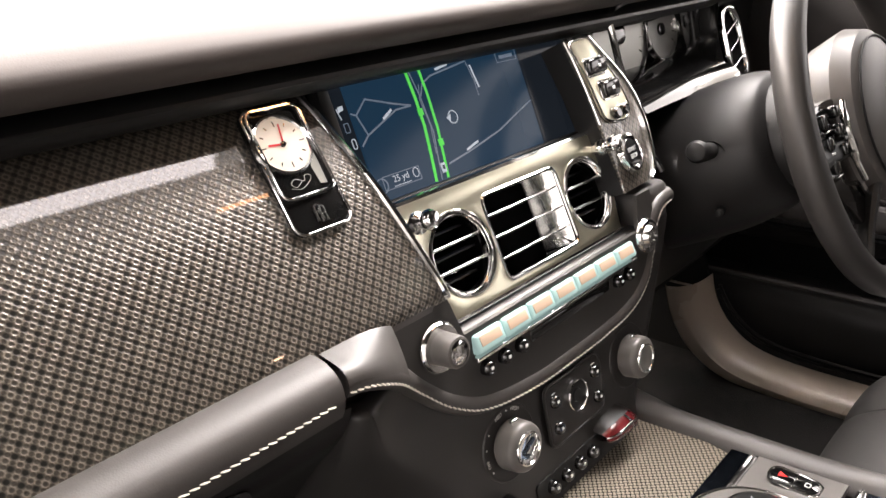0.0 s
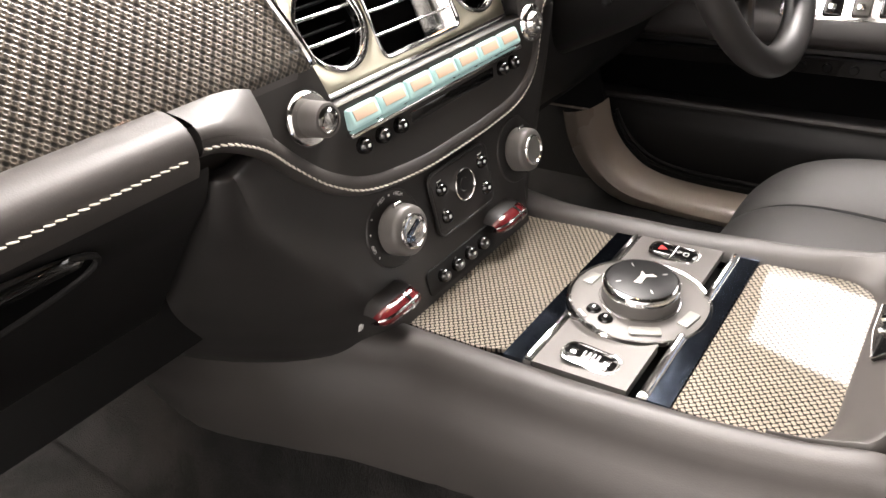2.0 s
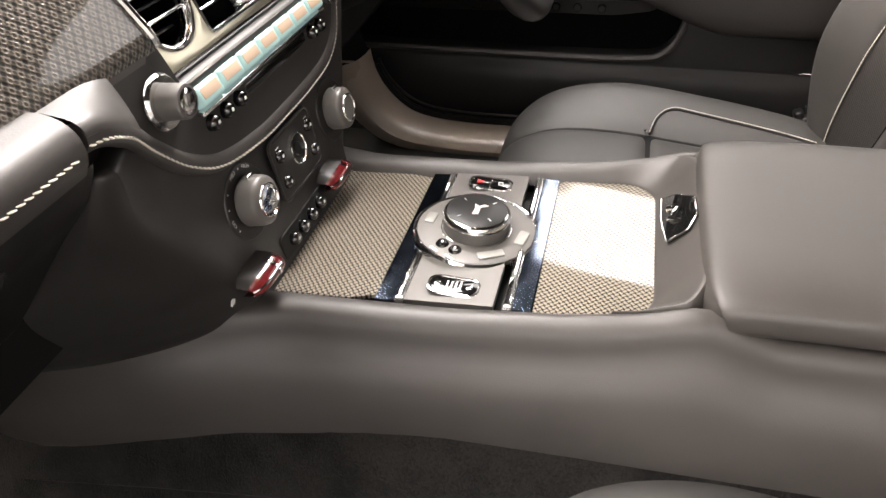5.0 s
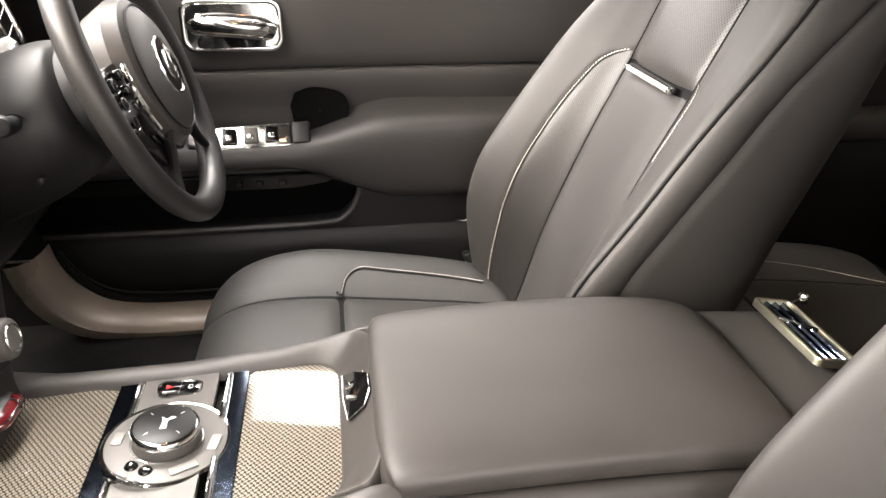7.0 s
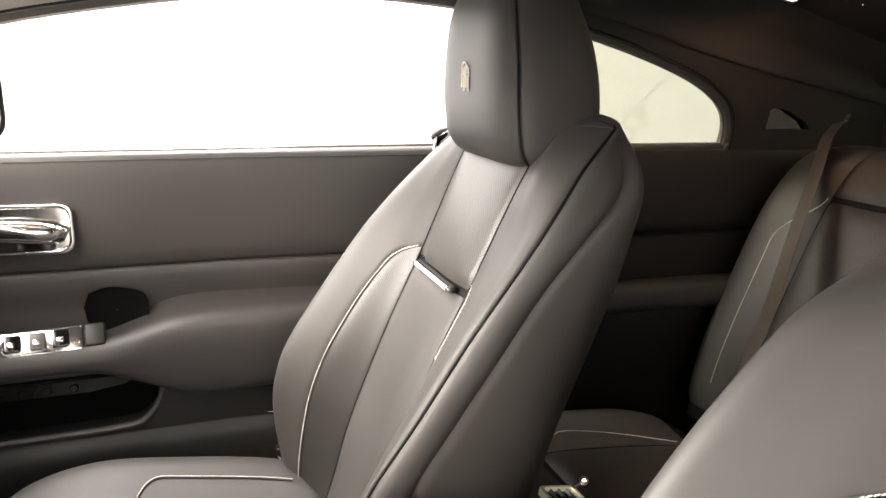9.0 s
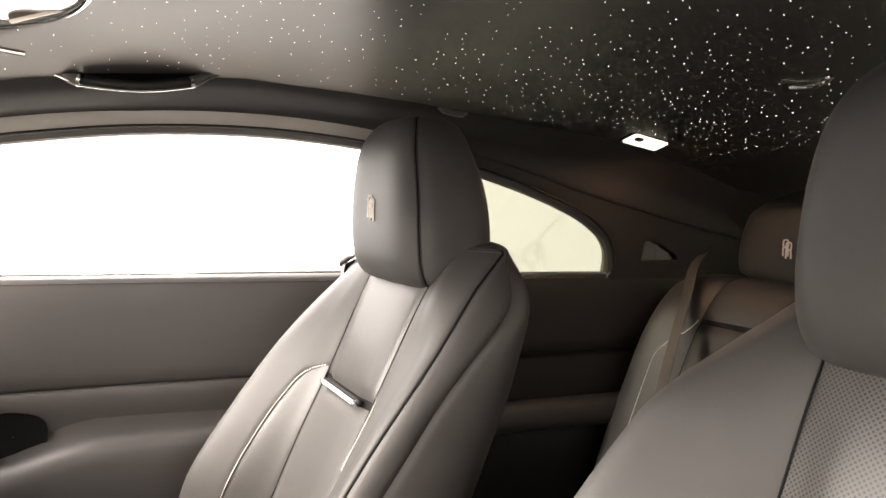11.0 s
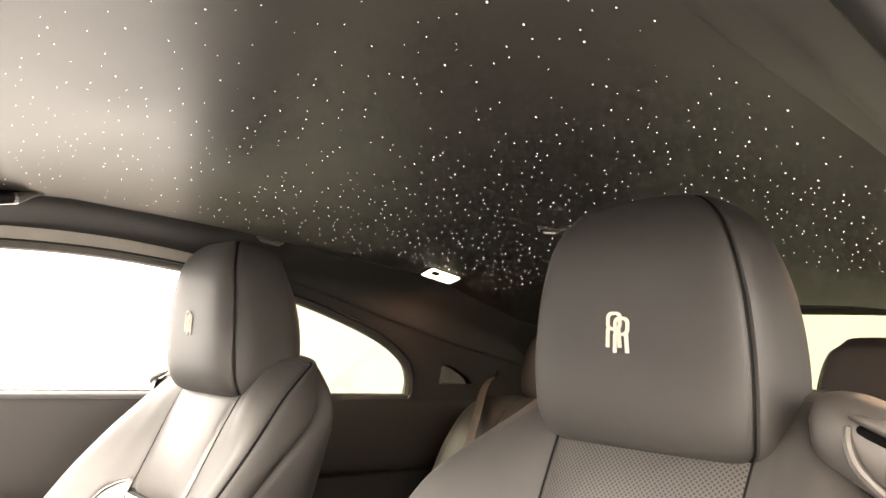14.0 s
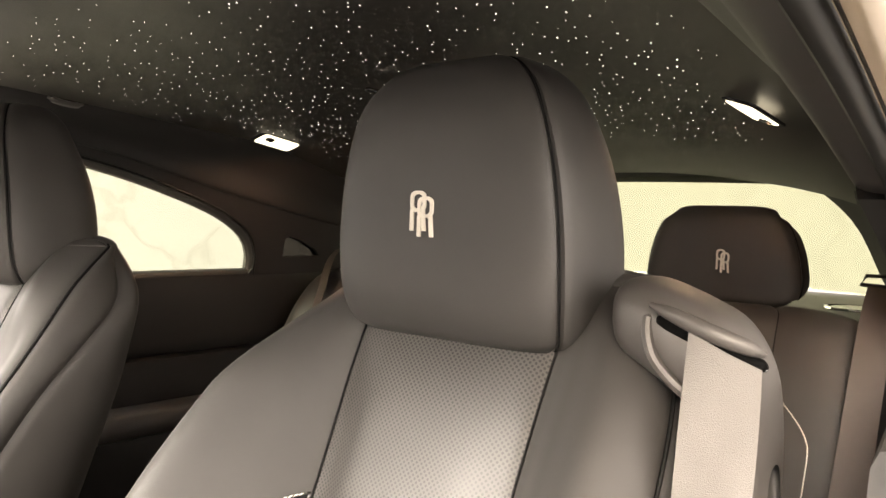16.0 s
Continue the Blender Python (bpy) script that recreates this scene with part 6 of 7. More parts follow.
# round knobs on the control panel and the lit glass keys
kn = thing("volume_knob", "grey rotary knob with a chrome end on a chrome ring", "knob", "upper knobs")
kn.parent = stack
km = frame_m((-0.166, -0.0105, 0.803), (1, 0, 0), (0, 0.12, 1)) @ Matrix.Diagonal((1, 1, 0.75, 1))
part("ring", lathe([(0.012, 0), (0.0135, 0.004), (0.0185, 0.0045), (0.0205, 0.002), (0.021, 0)], km), CHROME, kn)
part("grip", lathe([(0.0135, 0.002), (0.0132, 0.006), (0.0128, 0.025), (0.0120, 0.0275), (0.0098, 0.028)], km), KNOB_GREY, kn)
part("cap", lathe([(0, 0.0298), (0.005, 0.0296), (0.0085, 0.0284), (0.0100, 0.0265)], km), CHROME, kn)
kr = thing("push_knob", "ribbed chrome push knob on the control panel", "knob", "upper knobs")
kr.parent = stack
km = frame_m((0.152, -0.0105, 0.792), (1, 0, 0), (0, 0.12, 1))
part("ring", lathe([(0.014, 0), (0.0145, 0.004), (0.0175, 0.0045), (0.019, 0.002), (0.0195, 0)], km), CHROME, kr)
part("cap", lathe([(0, 0.008), (0.004, 0.008), (0.005, 0.0065), (0.007, 0.009), (0.010, 0.009), (0.0115, 0.006), (0.0125, 0.003), (0.0145, 0.002)], km), CHROME, kr)
keys = thing("glass_key_bar", "row of seven lit crystal glass preset keys", "button bar")
for k in range(7):
    x = -0.1125 + 0.0358 * k
    q = part("key", rbox(0.0350, 0.0165, 0.011, 0.003, frame_m((x, -0.0115, 0.788), (1, 0, 0), (0, 0.45, 1))), ICE, keys, "glass key")
    part("key_face", rbox(0.0255, 0.0085, 0.001, 0.0003, frame_m((x, -0.0115, 0.788), (1, 0, 0), (0, 0.45, 1)) @ pose(0, 0.0008, 0.0056)), AMBER, q)
part("tray", rbox(0.254, 0.008, 0.004, 0.0015, pose(-0.005, -0.0145, 0.777)), CHROME, keys)
pb = thing("push_button", "small round gloss black button", "button", "upper small buttons")
part("cap", lathe([(0, 0.008), (0.0045, 0.0078), (0.0062, 0.006), (0.0068, 0.003), (0.007, 0)], Matrix(), 20), GLOSS, pb)
part("mark", rbox(0.003, 0.0026, 0.0004, 0.0001, pose(0.0, 0.0005, 0.0081)), WHITE_MARK, pb)
spots = [(x, 0.764, "u") for x in (-0.118, -0.095, -0.072, 0.088, 0.109)] + [(s * 0.0335, z, "m") for s in (-1, 1) for z in (0.688, 0.661)] + [(-0.0565 + 0.0222 * k, 0.612, "l") for k in range(4)]
for i, (x, z, g) in enumerate(spots):
    m = frame_m((x, face_y(z) - (0.006 if g == "u" else 0.001), z), (1, 0, 0), (0, 0.16 if g != "u" else 0.1, 1))
    c = pb if i == 0 else copy_thing(pb, m)
    if i == 0:
        pb.matrix_basis = m
    c["group"] = {"u": "upper small buttons", "m": "climate buttons", "l": "lower buttons"}[g]
slot = thing("disc_slot", "narrow black disc slot in the control panel", "disc slot")
part("slot", rbox(0.132, 0.004, 0.015, 0.002, pose(0.010, -0.0115, 0.762)), GLOSS, slot)

# climate controls
for s, cap in ((-1, "emblem"), (1, "plain")):
    k = thing("climate_knob", "large satin grey climate knob with a chrome face", "knob", "climate knobs")
    k.parent = stack
    z = 0.680 if s < 0 else 0.674
    m = frame_m((s * 0.1005 + 0.0015, face_y(z), z), (1, 0, 0), (0, 0.16, 1))
    part("dial_plate", lathe([(0, 0.0006), (0.031, 0.0006), (0.0335, 0.0016), (0.0345, 0.0012), (0.036, -0.002)], m, 48), STACK, k)
    m = m @ Matrix.Diagonal((0.93, 0.93, 0.72, 1))
    part("grip", lathe([(0.0225, 0.001), (0.0245, 0.004), (0.0240, 0.022), (0.0230, 0.027), (0.0205, 0.0298), (0.0160, 0.031)], m, 48), KNOB_GREY, k)
    part("pointer", rbox(0.010, 0.007, 0.004, 0.0015, m @ pose(0, 0.0245, 0.016)), CHROME, k)
    part("face_ring", lathe([(0.0140, 0.0305), (0.0150, 0.0328), (0.0164, 0.0322), (0.0170, 0.0300)], m, 40), CHROME, k)
    part("face", lathe([(0, 0.0300), (0.011, 0.0300), (0.0142, 0.0310)], m, 40), CHROME if cap == "emblem" else SILVER_DIAL, k)
    if s < 0:
        part("face_relief", join(rbox(0.020, 0.004, 0.003, 0.001, m @ pose(0.001, 0.002, 0.0305, 0, 0, 25)), rbox(0.009, 0.005, 0.003, 0.001, m @ pose(-0.005, -0.006, 0.0305, 0, 0, -20))), STEEL, k)
        for tx, a in (("OFF", 100), ("MED", 15), ("HIGH", -28)):
            lettering(tx, 0.0052, m @ pose(0, 0, 0, 0, 0, a) @ pose(0, 0.0325, 0.0014), WHITE_MARK, k)
        for a in (75, 50, -6, 120):
            part("dial_mark", rbox(0.0016, 0.0016, 0.0006, 0, m @ pose(0, 0, 0, 0, 0, a) @ pose(0, 0.0325, 0.001)), WHITE_MARK, k)
cp = thing("climate_panel", "recessed black panel with a round chrome ringed dial", "control panel")
cp.parent = stack
m = frame_m((-0.001, face_y(0.675) - 0.0030, 0.675), (1, 0, 0), (0, 0.16, 1))
part("plate", slab(outline(0.088, 0.058, 0.006), 0.0012, m, 0.0005), STACK, cp)
part("plate_edge", tube([m @ Vector((x, y, 0.0002)) for x, y in outline(0.092, 0.062, 0.009)], 0.0016, 8, True), STACK, cp, "rounded leather edge")
part("dial", lathe([(0.0142, 0.002), (0.0143, 0.0040), (0.0148, 0.0048), (0.0155, 0.0040), (0.0158, 0.0)], m @ pose(0, 0.005, 0.001), 40), CHROME, cp, "thin chrome ring")
part("dial_face", lathe([(0, 0.0032), (0.006, 0.0032), (0.007, 0.0022), (0.0142, 0.0020)], m @ pose(0, 0.005, 0.001), 32), SATIN, cp, "black dial face")
for s in (-1, 1):
    for z in (0.022, -0.008):
        for q in range(3):
            part("mark", rbox(0.006, 0.0008, 0.0003, 0, m @ pose(s * 0.0335, z - 0.003 * q, 0.0022)), WHITE_MARK, cp)
part("lower_strip", slab(outline(0.112, 0.026, 0.006), 0.002, frame_m((-0.022, face_y(0.611) + 0.0005, 0.611), (1, 0, 0), (0, 0.16, 1)), 0.0008), SATIN, cp)
for s in (-1, 1):
    t = thing("drawer_handle", "dark red lacquered drawer handle bound with chrome", "handle", "drawer handles")
    m = frame_m((-0.135 if s < 0 else 0.047, -0.030, 0.627 if s < 0 else 0.623), (1, 0, 0), (0, 0, 1))
    def nose(lo, hi, swell=0.0, x0=-0.025, x1=0.026, n=18, deep=0.021):
        """Part of a rounded grip between two angles, drawn in at its ends."""
        rows = []
        for x in np.linspace(x0, x1, n):
            f = math.sqrt(max(0.0, 1 - max(0.0, (-x - 0.004) / 0.0225) ** 2.6, )) * math.sqrt(max(0.0, 1 - max(0.0, (x - 0.018) / 0.0095) ** 2.4))
            f = max(f, 0.12)
            rows.append([m @ Vector((x, (0.0105 + swell) * f * math.sin(a), (deep + swell) * (0.35 + 0.65 * f) * math.cos(a))) for a in np.linspace(radians(lo), radians(hi), 12)])
        return grid_bm(rows)
    part("grip", nose(-95, 66), RED_WOOD, t)
    part("upper_band", nose(16, 27, 0.0006), CHROME, t)
    part("lower_band", nose(-34, -26, 0.0005), CHROME, t)
    part("end_band", nose(-95, 95, 0.0010, 0.009, 0.0120, 5), CHROME, t)
    part("hood", nose(62, 105, 0.0012, -0.0255, 0.027, n=24, deep=0.022), STACK, t, "leather hood over the grip")
hm = thing("heat_mark", "small white heated vent mark", "mark")
for q in range(3):
    part("bar", rbox(0.0012, 0.001, 0.006, 0, pose(-0.161 + 0.0022 * q, -0.019, 0.614, 0, 12, -40)), WHITE_MARK, hm)

# ---- instruments and steering column ----
ins = thing("instrument_cluster", "instrument cluster with silver dials under a black hood", "instrument cluster")
part("hood", loft([[(x, y, z + 0.03 * math.cos((x - 0.40) / 0.2 * 1.4)) for x in np.linspace(0.205, 0.60, 9)] for y, z in ((0.20, 1.015), (0.10, 1.022), (0.060, 1.016), (0.066, 1.006), (0.13, 0.998))], 24, 20), LEATHER, ins)
part("back_plate", rbox(0.38, 0.01, 0.19, 0.01, pose(0.40, 0.14, 0.935, -12, 0, 0)), GLOSS, ins)
for x, z, r in ((0.316, 0.990, 0.062), (0.424, 0.984, 0.039), (0.520, 0.980, 0.047)):
    m = frame_m((x, 0.122, z - 0.012), (1, 0, 0), (0, 0.2, 1))
    d = part("dial", lathe([(0, 0.003), (r * 0.97, 0.003), (r, 0.001)], m, 48), SILVER_DIAL, ins, "silver dial")
    part("bezel", lathe([(r * 0.98, 0.002), (r, 0.007), (r * 1.05, 0.006), (r * 1.07, 0)], m, 48), CHROME, d)
    part("boss", lathe([(0, 0.007), (r * 0.2, 0.006), (r * 0.22, 0.003)], m, 24), GLOSS, d)
    for k in range(-6, 7):
        part("dial_mark", rbox(0.0012, r * 0.12, 0.0004, 0, m @ pose(0, 0, 0, 0, 0, 20 * k) @ pose(0, r * 0.86, 0.0032)), GLOSS, d)
part("floor", loft([[(x, y, z + 0.004 * math.cos((x - 0.36) * 9)) for x in np.linspace(0.235, 0.50, 6)] for y, z in ((0.125, 0.934), (0.09, 0.927), (0.05, 0.915), (0.035, 0.900))], 20, 10), GLOSS, ins, "gloss black floor below the dials")
part("side_edge", tube(spline([(0.215, 0.07, 1.0), (0.222, 0.06, 0.95), (0.232, 0.04, 0.88), (0.245, 0.02, 0.835)], 20), 0.004, 8), CHROME, ins, "chrome edge")
part("binnacle_side", loft([[(0.470, 0.135, z), (0.474, 0.10, z), (0.480, 0.065, z)] for z in (0.86, 0.93, 0.98, 1.012)], 8, 8), GLOSS, ins, "black inner wall of the hood")
dv = thing("side_vent", "round chrome side vent beside the instruments", "air vent")
dm = frame_m((0.572, 0.085, 0.933), (1, 0.1, 0), (0, 0.3, 1))
part("bezel", slab(outline(0.080, 0.118, 0.034), 0.010, dm, 0.004, [outline(0.058, 0.094, 0.025)]), CHROME, dv)
part("back", slab(outline(0.060, 0.096, 0.026), 0.002, dm), RECESS_SHADE, dv)
for k in range(3):
    part("slat", rbox(0.056, 0.0026, 0.010, 0.001, dm @ pose(0, -0.024 + 0.024 * k, 0.004, 0, 0, 14)), CHROME, dv)
col = thing("steering_column", "black steering column shroud with stalks", "steering column")
WC, WT = Vector((0.366, -0.150, 0.887)), radians(19.5)
wn = Vector((0, -math.cos(WT), math.sin(WT)))      # towards the driver
wu = Vector((0, math.sin(WT), math.cos(WT)))
WM = frame_m(WC, (1, 0, 0), wu)
part("shroud", loft([[tuple(WM @ Vector((r * 1.15 * math.cos(a), r * math.sin(a) - dz, z))) for a in np.linspace(0, 2 * math.pi, 17)] for r, z, dz in ((0.060, -0.075, 0.0), (0.078, -0.085, 0.002), (0.088, -0.12, 0.006), (0.092, -0.17, 0.012), (0.092, -0.26, 0.02))], 40, 24), COLUMN, col)
part("collar", lathe([(0.05, -0.03), (0.062, -0.045), (0.066, -0.075), (0.06, -0.085)], WM, 40), SATIN, col)
for sx, zz in ((-1, 0.012), (1, 0.012)):
    part("stalk", tube([WM @ Vector((sx * 0.075, zz, -0.13)), WM @ Vector((sx * 0.115, zz + 0.004, -0.125)), WM @ Vector((sx * 0.145, zz + 0.01, -0.118)), WM @ Vector((sx * 0.150, zz + 0.0105, -0.117)), WM @ Vector((sx * 0.1525, zz + 0.011, -0.1165))], [0.009, 0.010, 0.0125, 0.010, 0.004], 14), SATIN, col)
part("stalk_hole", lathe([(0, 0.002), (0.014, 0.002), (0.017, 0.0)], frame_m(WM @ Vector((-0.098, 0.008, -0.128)), WM.to_3x3() @ Vector((0, 0.2, -1)), WM.to_3x3() @ Vector((0, 1, 0.2))), 24), RECESS_SHADE, col)
part("adjust_lever", tube([WM @ Vector((-0.085, -0.055, -0.14)), WM @ Vector((-0.102, -0.057, -0.135)), WM @ Vector((-0.1045, -0.0572, -0.1345))], [0.005, 0.0055, 0.002], 10), SATIN, col)
wheel = thing("steering_wheel", "black leather steering wheel with gloss spokes and chrome switches", "steering wheel")
part("rim", tube([WM @ Vector((0.180 * math.cos(a), 0.180 * math.sin(a), 0)) for a in np.linspace(0, 2 * math.pi, 72, endpoint=False)], 0.0155, 16, True, 1.2), STACK, wheel)
part("hub_cover", lathe([(0, 0.036), (0.040, 0.035), (0.070, 0.030), (0.088, 0.02), (0.094, 0.002), (0.084, -0.03), (0.05, -0.04)], WM, 56), LEATHER_SOFT, wheel)
part("hub_ring", tube([WM @ Vector((0.080 * math.cos(a), 0.080 * math.sin(a), 0.0262)) for a in np.linspace(0, 2 * math.pi, 48, endpoint=False)], 0.0014, 6, True), SATIN, wheel)
part("hub_plate", lathe([(0, 0.0368), (0.030, 0.0365), (0.034, 0.0355), (0.035, 0.033)], WM, 40), GLOSS, wheel, "round gloss black plate")
part("hub_ring", lathe([(0.0335, 0.0355), (0.035, 0.037), (0.037, 0.0362), (0.038, 0.033)], WM, 40), CHROME, wheel, "thin chrome ring")
part("hub_badge", lathe([(0, 0.0395), (0.014, 0.039), (0.018, 0.0375), (0.0195, 0.036)], WM, 32), CHROME, wheel, "round chrome badge")
for a in (185, -5, 232, 308):
    r = radians(a)
    q = [WM @ Vector((d * math.cos(r), d * math.sin(r), h)) for d, h in ((0.06, 0.008), (0.10, 0.004), (0.14, 0.0), (0.174, 0.0))]
    part("spoke", tube(q, [0.020, 0.016, 0.013, 0.012], 12, False, 0.5), SATIN, wheel)
for sx in (-1, 1):
    p = [WM @ Vector((sx * x, y, 0.014)) for x, y in ((0.094, 0.03), (0.101, 0.012), (0.102, -0.008), (0.097, -0.030), (0.087, -0.052))]
    part("switch_bar", tube(spline(p, 20), [0.003] * 4 + [0.0042] * 10 + [0.003] * 6, 10), CHROME, wheel, "chrome switch bar")
    for y in (0.024, 0.006, -0.014):
        part("switch", rbox(0.012, 0.012, 0.010, 0.003, WM @ pose(sx * 0.112, y, 0.010)), GLOSS, wheel)
p = [WM @ Vector((0.097 * math.cos(radians(a)), 0.097 * math.sin(radians(a)), 0.006)) for a in range(215, 326, 5)]
part("lower_trim", tube(p, 0.004, 8), CHROME, wheel)
for sx in (-1, 1):
    o = [tuple(q) for q in spline([(0.060, 0.030), (0.100, 0.036), (0.140, 0.034), (0.172, 0.024), (0.172, -0.024), (0.142, -0.050), (0.112, -0.078), (0.090, -0.096), (0.066, -0.080), (0.056, -0.040)], 40)]
    part("spoke_plate", slab([(sx * x, y) for x, y in (o if sx > 0 else o[::-1])], 0.010, WM @ pose(0, 0, -0.006), 0.003), GLOSS, wheel, "gloss black spoke plate")
    for y in (0.018, -0.004, -0.026):
        part("switch_key", rbox(0.016, 0.015, 0.006, 0.002, WM @ pose(sx * 0.130, y, 0.0055)), GLOSS, wheel)
        part("switch_edge", rbox(0.016, 0.002, 0.006, 0.0008, WM @ pose(sx * 0.130, y - 0.0095, 0.0060)), CHROME, wheel)


# ---- centre console ----
con = thing("centre_console", "dark grey leather centre console with woven fibre inlays", "centre console", "", "structure")


def con_z(y):
    return float(np.interp(-y, [-0.1, 0.05, 0.20, 0.37, 0.40], [0.590, 0.592, 0.600, 0.609, 0.612]))


rows = []
for y in spline([[0.305], [0.25], [0.10], [0.0], [-0.10], [-0.20], [-0.30], [-0.36], [-0.42], [-0.55], [-0.70], [-0.80], [-0.90], [-0.98]], 60)[:, 0]:
    top = float(np.interp(-y, [-0.36, -0.29, -0.2, -0.114, -0.079, -0.03, 0.0, 0.05, 0.2, 0.30, 0.36, 0.395, 0.41, 0.46, 0.8, 0.92, 1.0], [0.490, 0.513, 0.543, 0.573, 0.585, 0.596, 0.599, 0.602, 0.608, 0.618, 0.629, 0.640, 0.643, 0.624, 0.618, 0.60, 0.56]))
    bot = sum(float(np.interp(d - y, [-0.31, -0.30, -0.285, -0.255, -0.21, -0.13, -0.066, 0.0, 0.1, 0.2, 0.3, 1.0], [0.507, 0.480, 0.455, 0.438, 0.431, 0.452, 0.468, 0.477, 0.487, 0.493, 0.498, 0.498])) for d in (-0.012, -0.006, 0, 0.006, 0.012)) / 5
    wx = float(np.interp(-y, [-0.4, -0.25, -0.15, -0.08, -0.03, 0.0, 0.06, 0.4, 1.0], [0.210, 0.209, 0.206, 0.196, 0.178, 0.166, 0.150, 0.142, 0.142]))
    bx = float(np.interp(-y, [-0.4, -0.15, -0.06, 0.0, 0.1, 0.2, 1.0], [0.212, 0.210, 0.200, 0.186, 0.174, 0.168, 0.166]))
    inner = min(con_z(y) - 0.008, top - 0.006)
    rows.append([(0.1115, y, inner), (0.1145, y, inner * 0.6 + top * 0.4), (0.122, y, top - 0.002), (wx - 0.012, y, top), (wx - 0.002, y, top - 0.010), (wx + 0.003, y, top - 0.032), ((wx + bx) / 2 + 0.007, y, (top + bot) / 2), (bx + 0.003, y, bot), (bx - 0.01, y, bot - 0.006)])
for s in (1, -1):
    part("side", grid_bm([spline([(s * x, y, z) for x, y, z in r], 22) for r in rows]), LEATHER_SOFT, con, "smooth leather side with rolled top edge")
def tunnel_side(y):
    """One cross-section of the tunnel carpet: an upper roll over a seam, then a lower flap."""
    k = float(np.interp(-y, [-0.55, -0.26, -0.08, 0.0, 0.15, 0.6], [0.350, 0.352, 0.388, 0.402, 0.428, 0.440]))
    half = [(0.262, 0.30), (0.228, k - 0.035), (0.211, k - 0.010), (0.205, k - 0.002), (0.209, k + 0.003), (0.213, k + 0.010), (0.208, k + 0.022), (0.196, k + 0.04), (0.150, 0.515)]
    return [(-x, y, z) for x, z in half] + [(x, y, z) for x, z in half[::-1]]


part("tunnel_carpet", grid_bm([tunnel_side(y) for y in np.linspace(0.75, -1.05, 50)]), CARPET, con, "black deep-pile tunnel carpet with a seam along it")


def inlay(name, pts, m, t=0.004, z=0.0, label="", parent=None):
    bm = slab(pts, t)
    uvl = bm.loops.layers.uv.new("UVMap")
    for f in bm.faces:
        for l in f.loops:
            l[uvl].uv = (l.vert.co.y, l.vert.co.x)
    for v in bm.verts:
        v.co = (v.co.x, v.co.y, con_z(v.co.y) - 0.004 + z + v.co.z)
    return part(name, bm, m, parent or con, label)


inlay("front_inlay", dense([(-0.112, 0.0), (0.112, 0.0), (0.112, -0.1295), (-0.112, -0.1295)], 0.03), WEAVE_FINE, label="lacquered woven metal-fibre panel")
inlay("cross_strip", [(-0.112, -0.131), (0.112, -0.131), (0.112, -0.149), (-0.112, -0.149)], STEEL, 0.0055, label="polished steel strip")
inlay("strip_channel", [(-0.112, -0.1495), (0.112, -0.1495), (0.112, -0.157), (-0.112, -0.157)], CHROME, 0.0065, label="bright chrome channel")
inlay("switch_plate", [(-0.112, -0.158), (0.112, -0.158), (0.112, -0.238), (-0.112, -0.238)], SATIN_GREY, 0.0075, label="satin grey control plate")
inlay("strip_channel", [(-0.112, -0.246), (0.112, -0.246), (0.112, -0.254), (-0.112, -0.254)], CHROME, 0.0055)
for yb in (-0.1533, -0.2500):
    for sg in (1, -1):
        part("channel_bar", tube([(sg * 0.030, yb, con_z(yb) + 0.0028), (sg * 0.034, yb, con_z(yb) + 0.0036), (sg * 0.104, yb, con_z(yb) + 0.0036), (sg * 0.109, yb, con_z(yb) + 0.0026)], 0.0032, 10), CHROME, con, "bright rounded chrome bar")
inlay("cross_strip", [(-0.112, -0.2545), (0.112, -0.2545), (0.112, -0.271), (-0.112, -0.271)], STEEL, 0.0055)
R = 0.035
tail = [(-0.110, -0.272)] + [(-0.110 + R + R * math.cos(a), -0.372 + R + R * math.sin(a)) for a in np.linspace(math.pi, 1.5 * math.pi, 8)] + [(0.110 - R + R * math.cos(a), -0.372 + R + R * math.sin(a)) for a in np.linspace(1.5 * math.pi, 2 * math.pi, 8)] + [(0.110, -0.272)]
inlay("rear_inlay", dense(tail, 0.012), WEAVE_FINE, label="lacquered woven metal-fibre panel with rounded corners")
part("underlay", rbox(0.226, 0.44, 0.05, 0.004, pose(0, -0.18, 0.562)), SATIN, con)
# leather saddle between the rear inlay and the armrest
sad = []
arc = [(-0.110 + R - R * math.cos(a), -0.372 + R - R * math.sin(a), -math.cos(a), -math.sin(a)) for a in np.linspace(0.0, math.pi / 2, 14)]
arc += [(x, -0.372, 0.0, -1.0) for x in np.linspace(-0.06, 0, 6)]
arc += [(-x, y, -nx, ny) for x, y, nx, ny in arc[-2::-1]]
for ix, iy, nx, ny in arc:
    k = step01(0.0, 0.7, abs(ny))
    d = 0.014 * (1 - k) + 0.040 * k
    ox, oy = min(0.1215, max(-0.1215, ix + nx * d)), iy + ny * d
    z0, z1 = con_z(iy), float(np.interp(-oy, [0.30, 0.36, 0.395, 0.412], [0.617, 0.628, 0.641, 0.652]))
    sad.append([(ix + (ox - ix) * f, iy + ny * d * f, z0 + (z1 - z0) * g + e) for f, g, e in ((-0.06, 0.0, -0.006), (0.0, 0.02, 0.0005), (0.14, 0.14, 0.002), (0.5, 0.55, 0.002), (0.85, 0.93, 0.001), (1.0, 1.0, 0.0), (1.12, 0.98, -0.012))])
part("saddle", grid_bm([spline(r, 20) for r in sad]), LEATHER_SOFT, con, "rolled leather saddle")
pm = frame_m((0.016, -0.3905, 0.6345), (-1, 0, 0), (0, -0.68, 0.73))
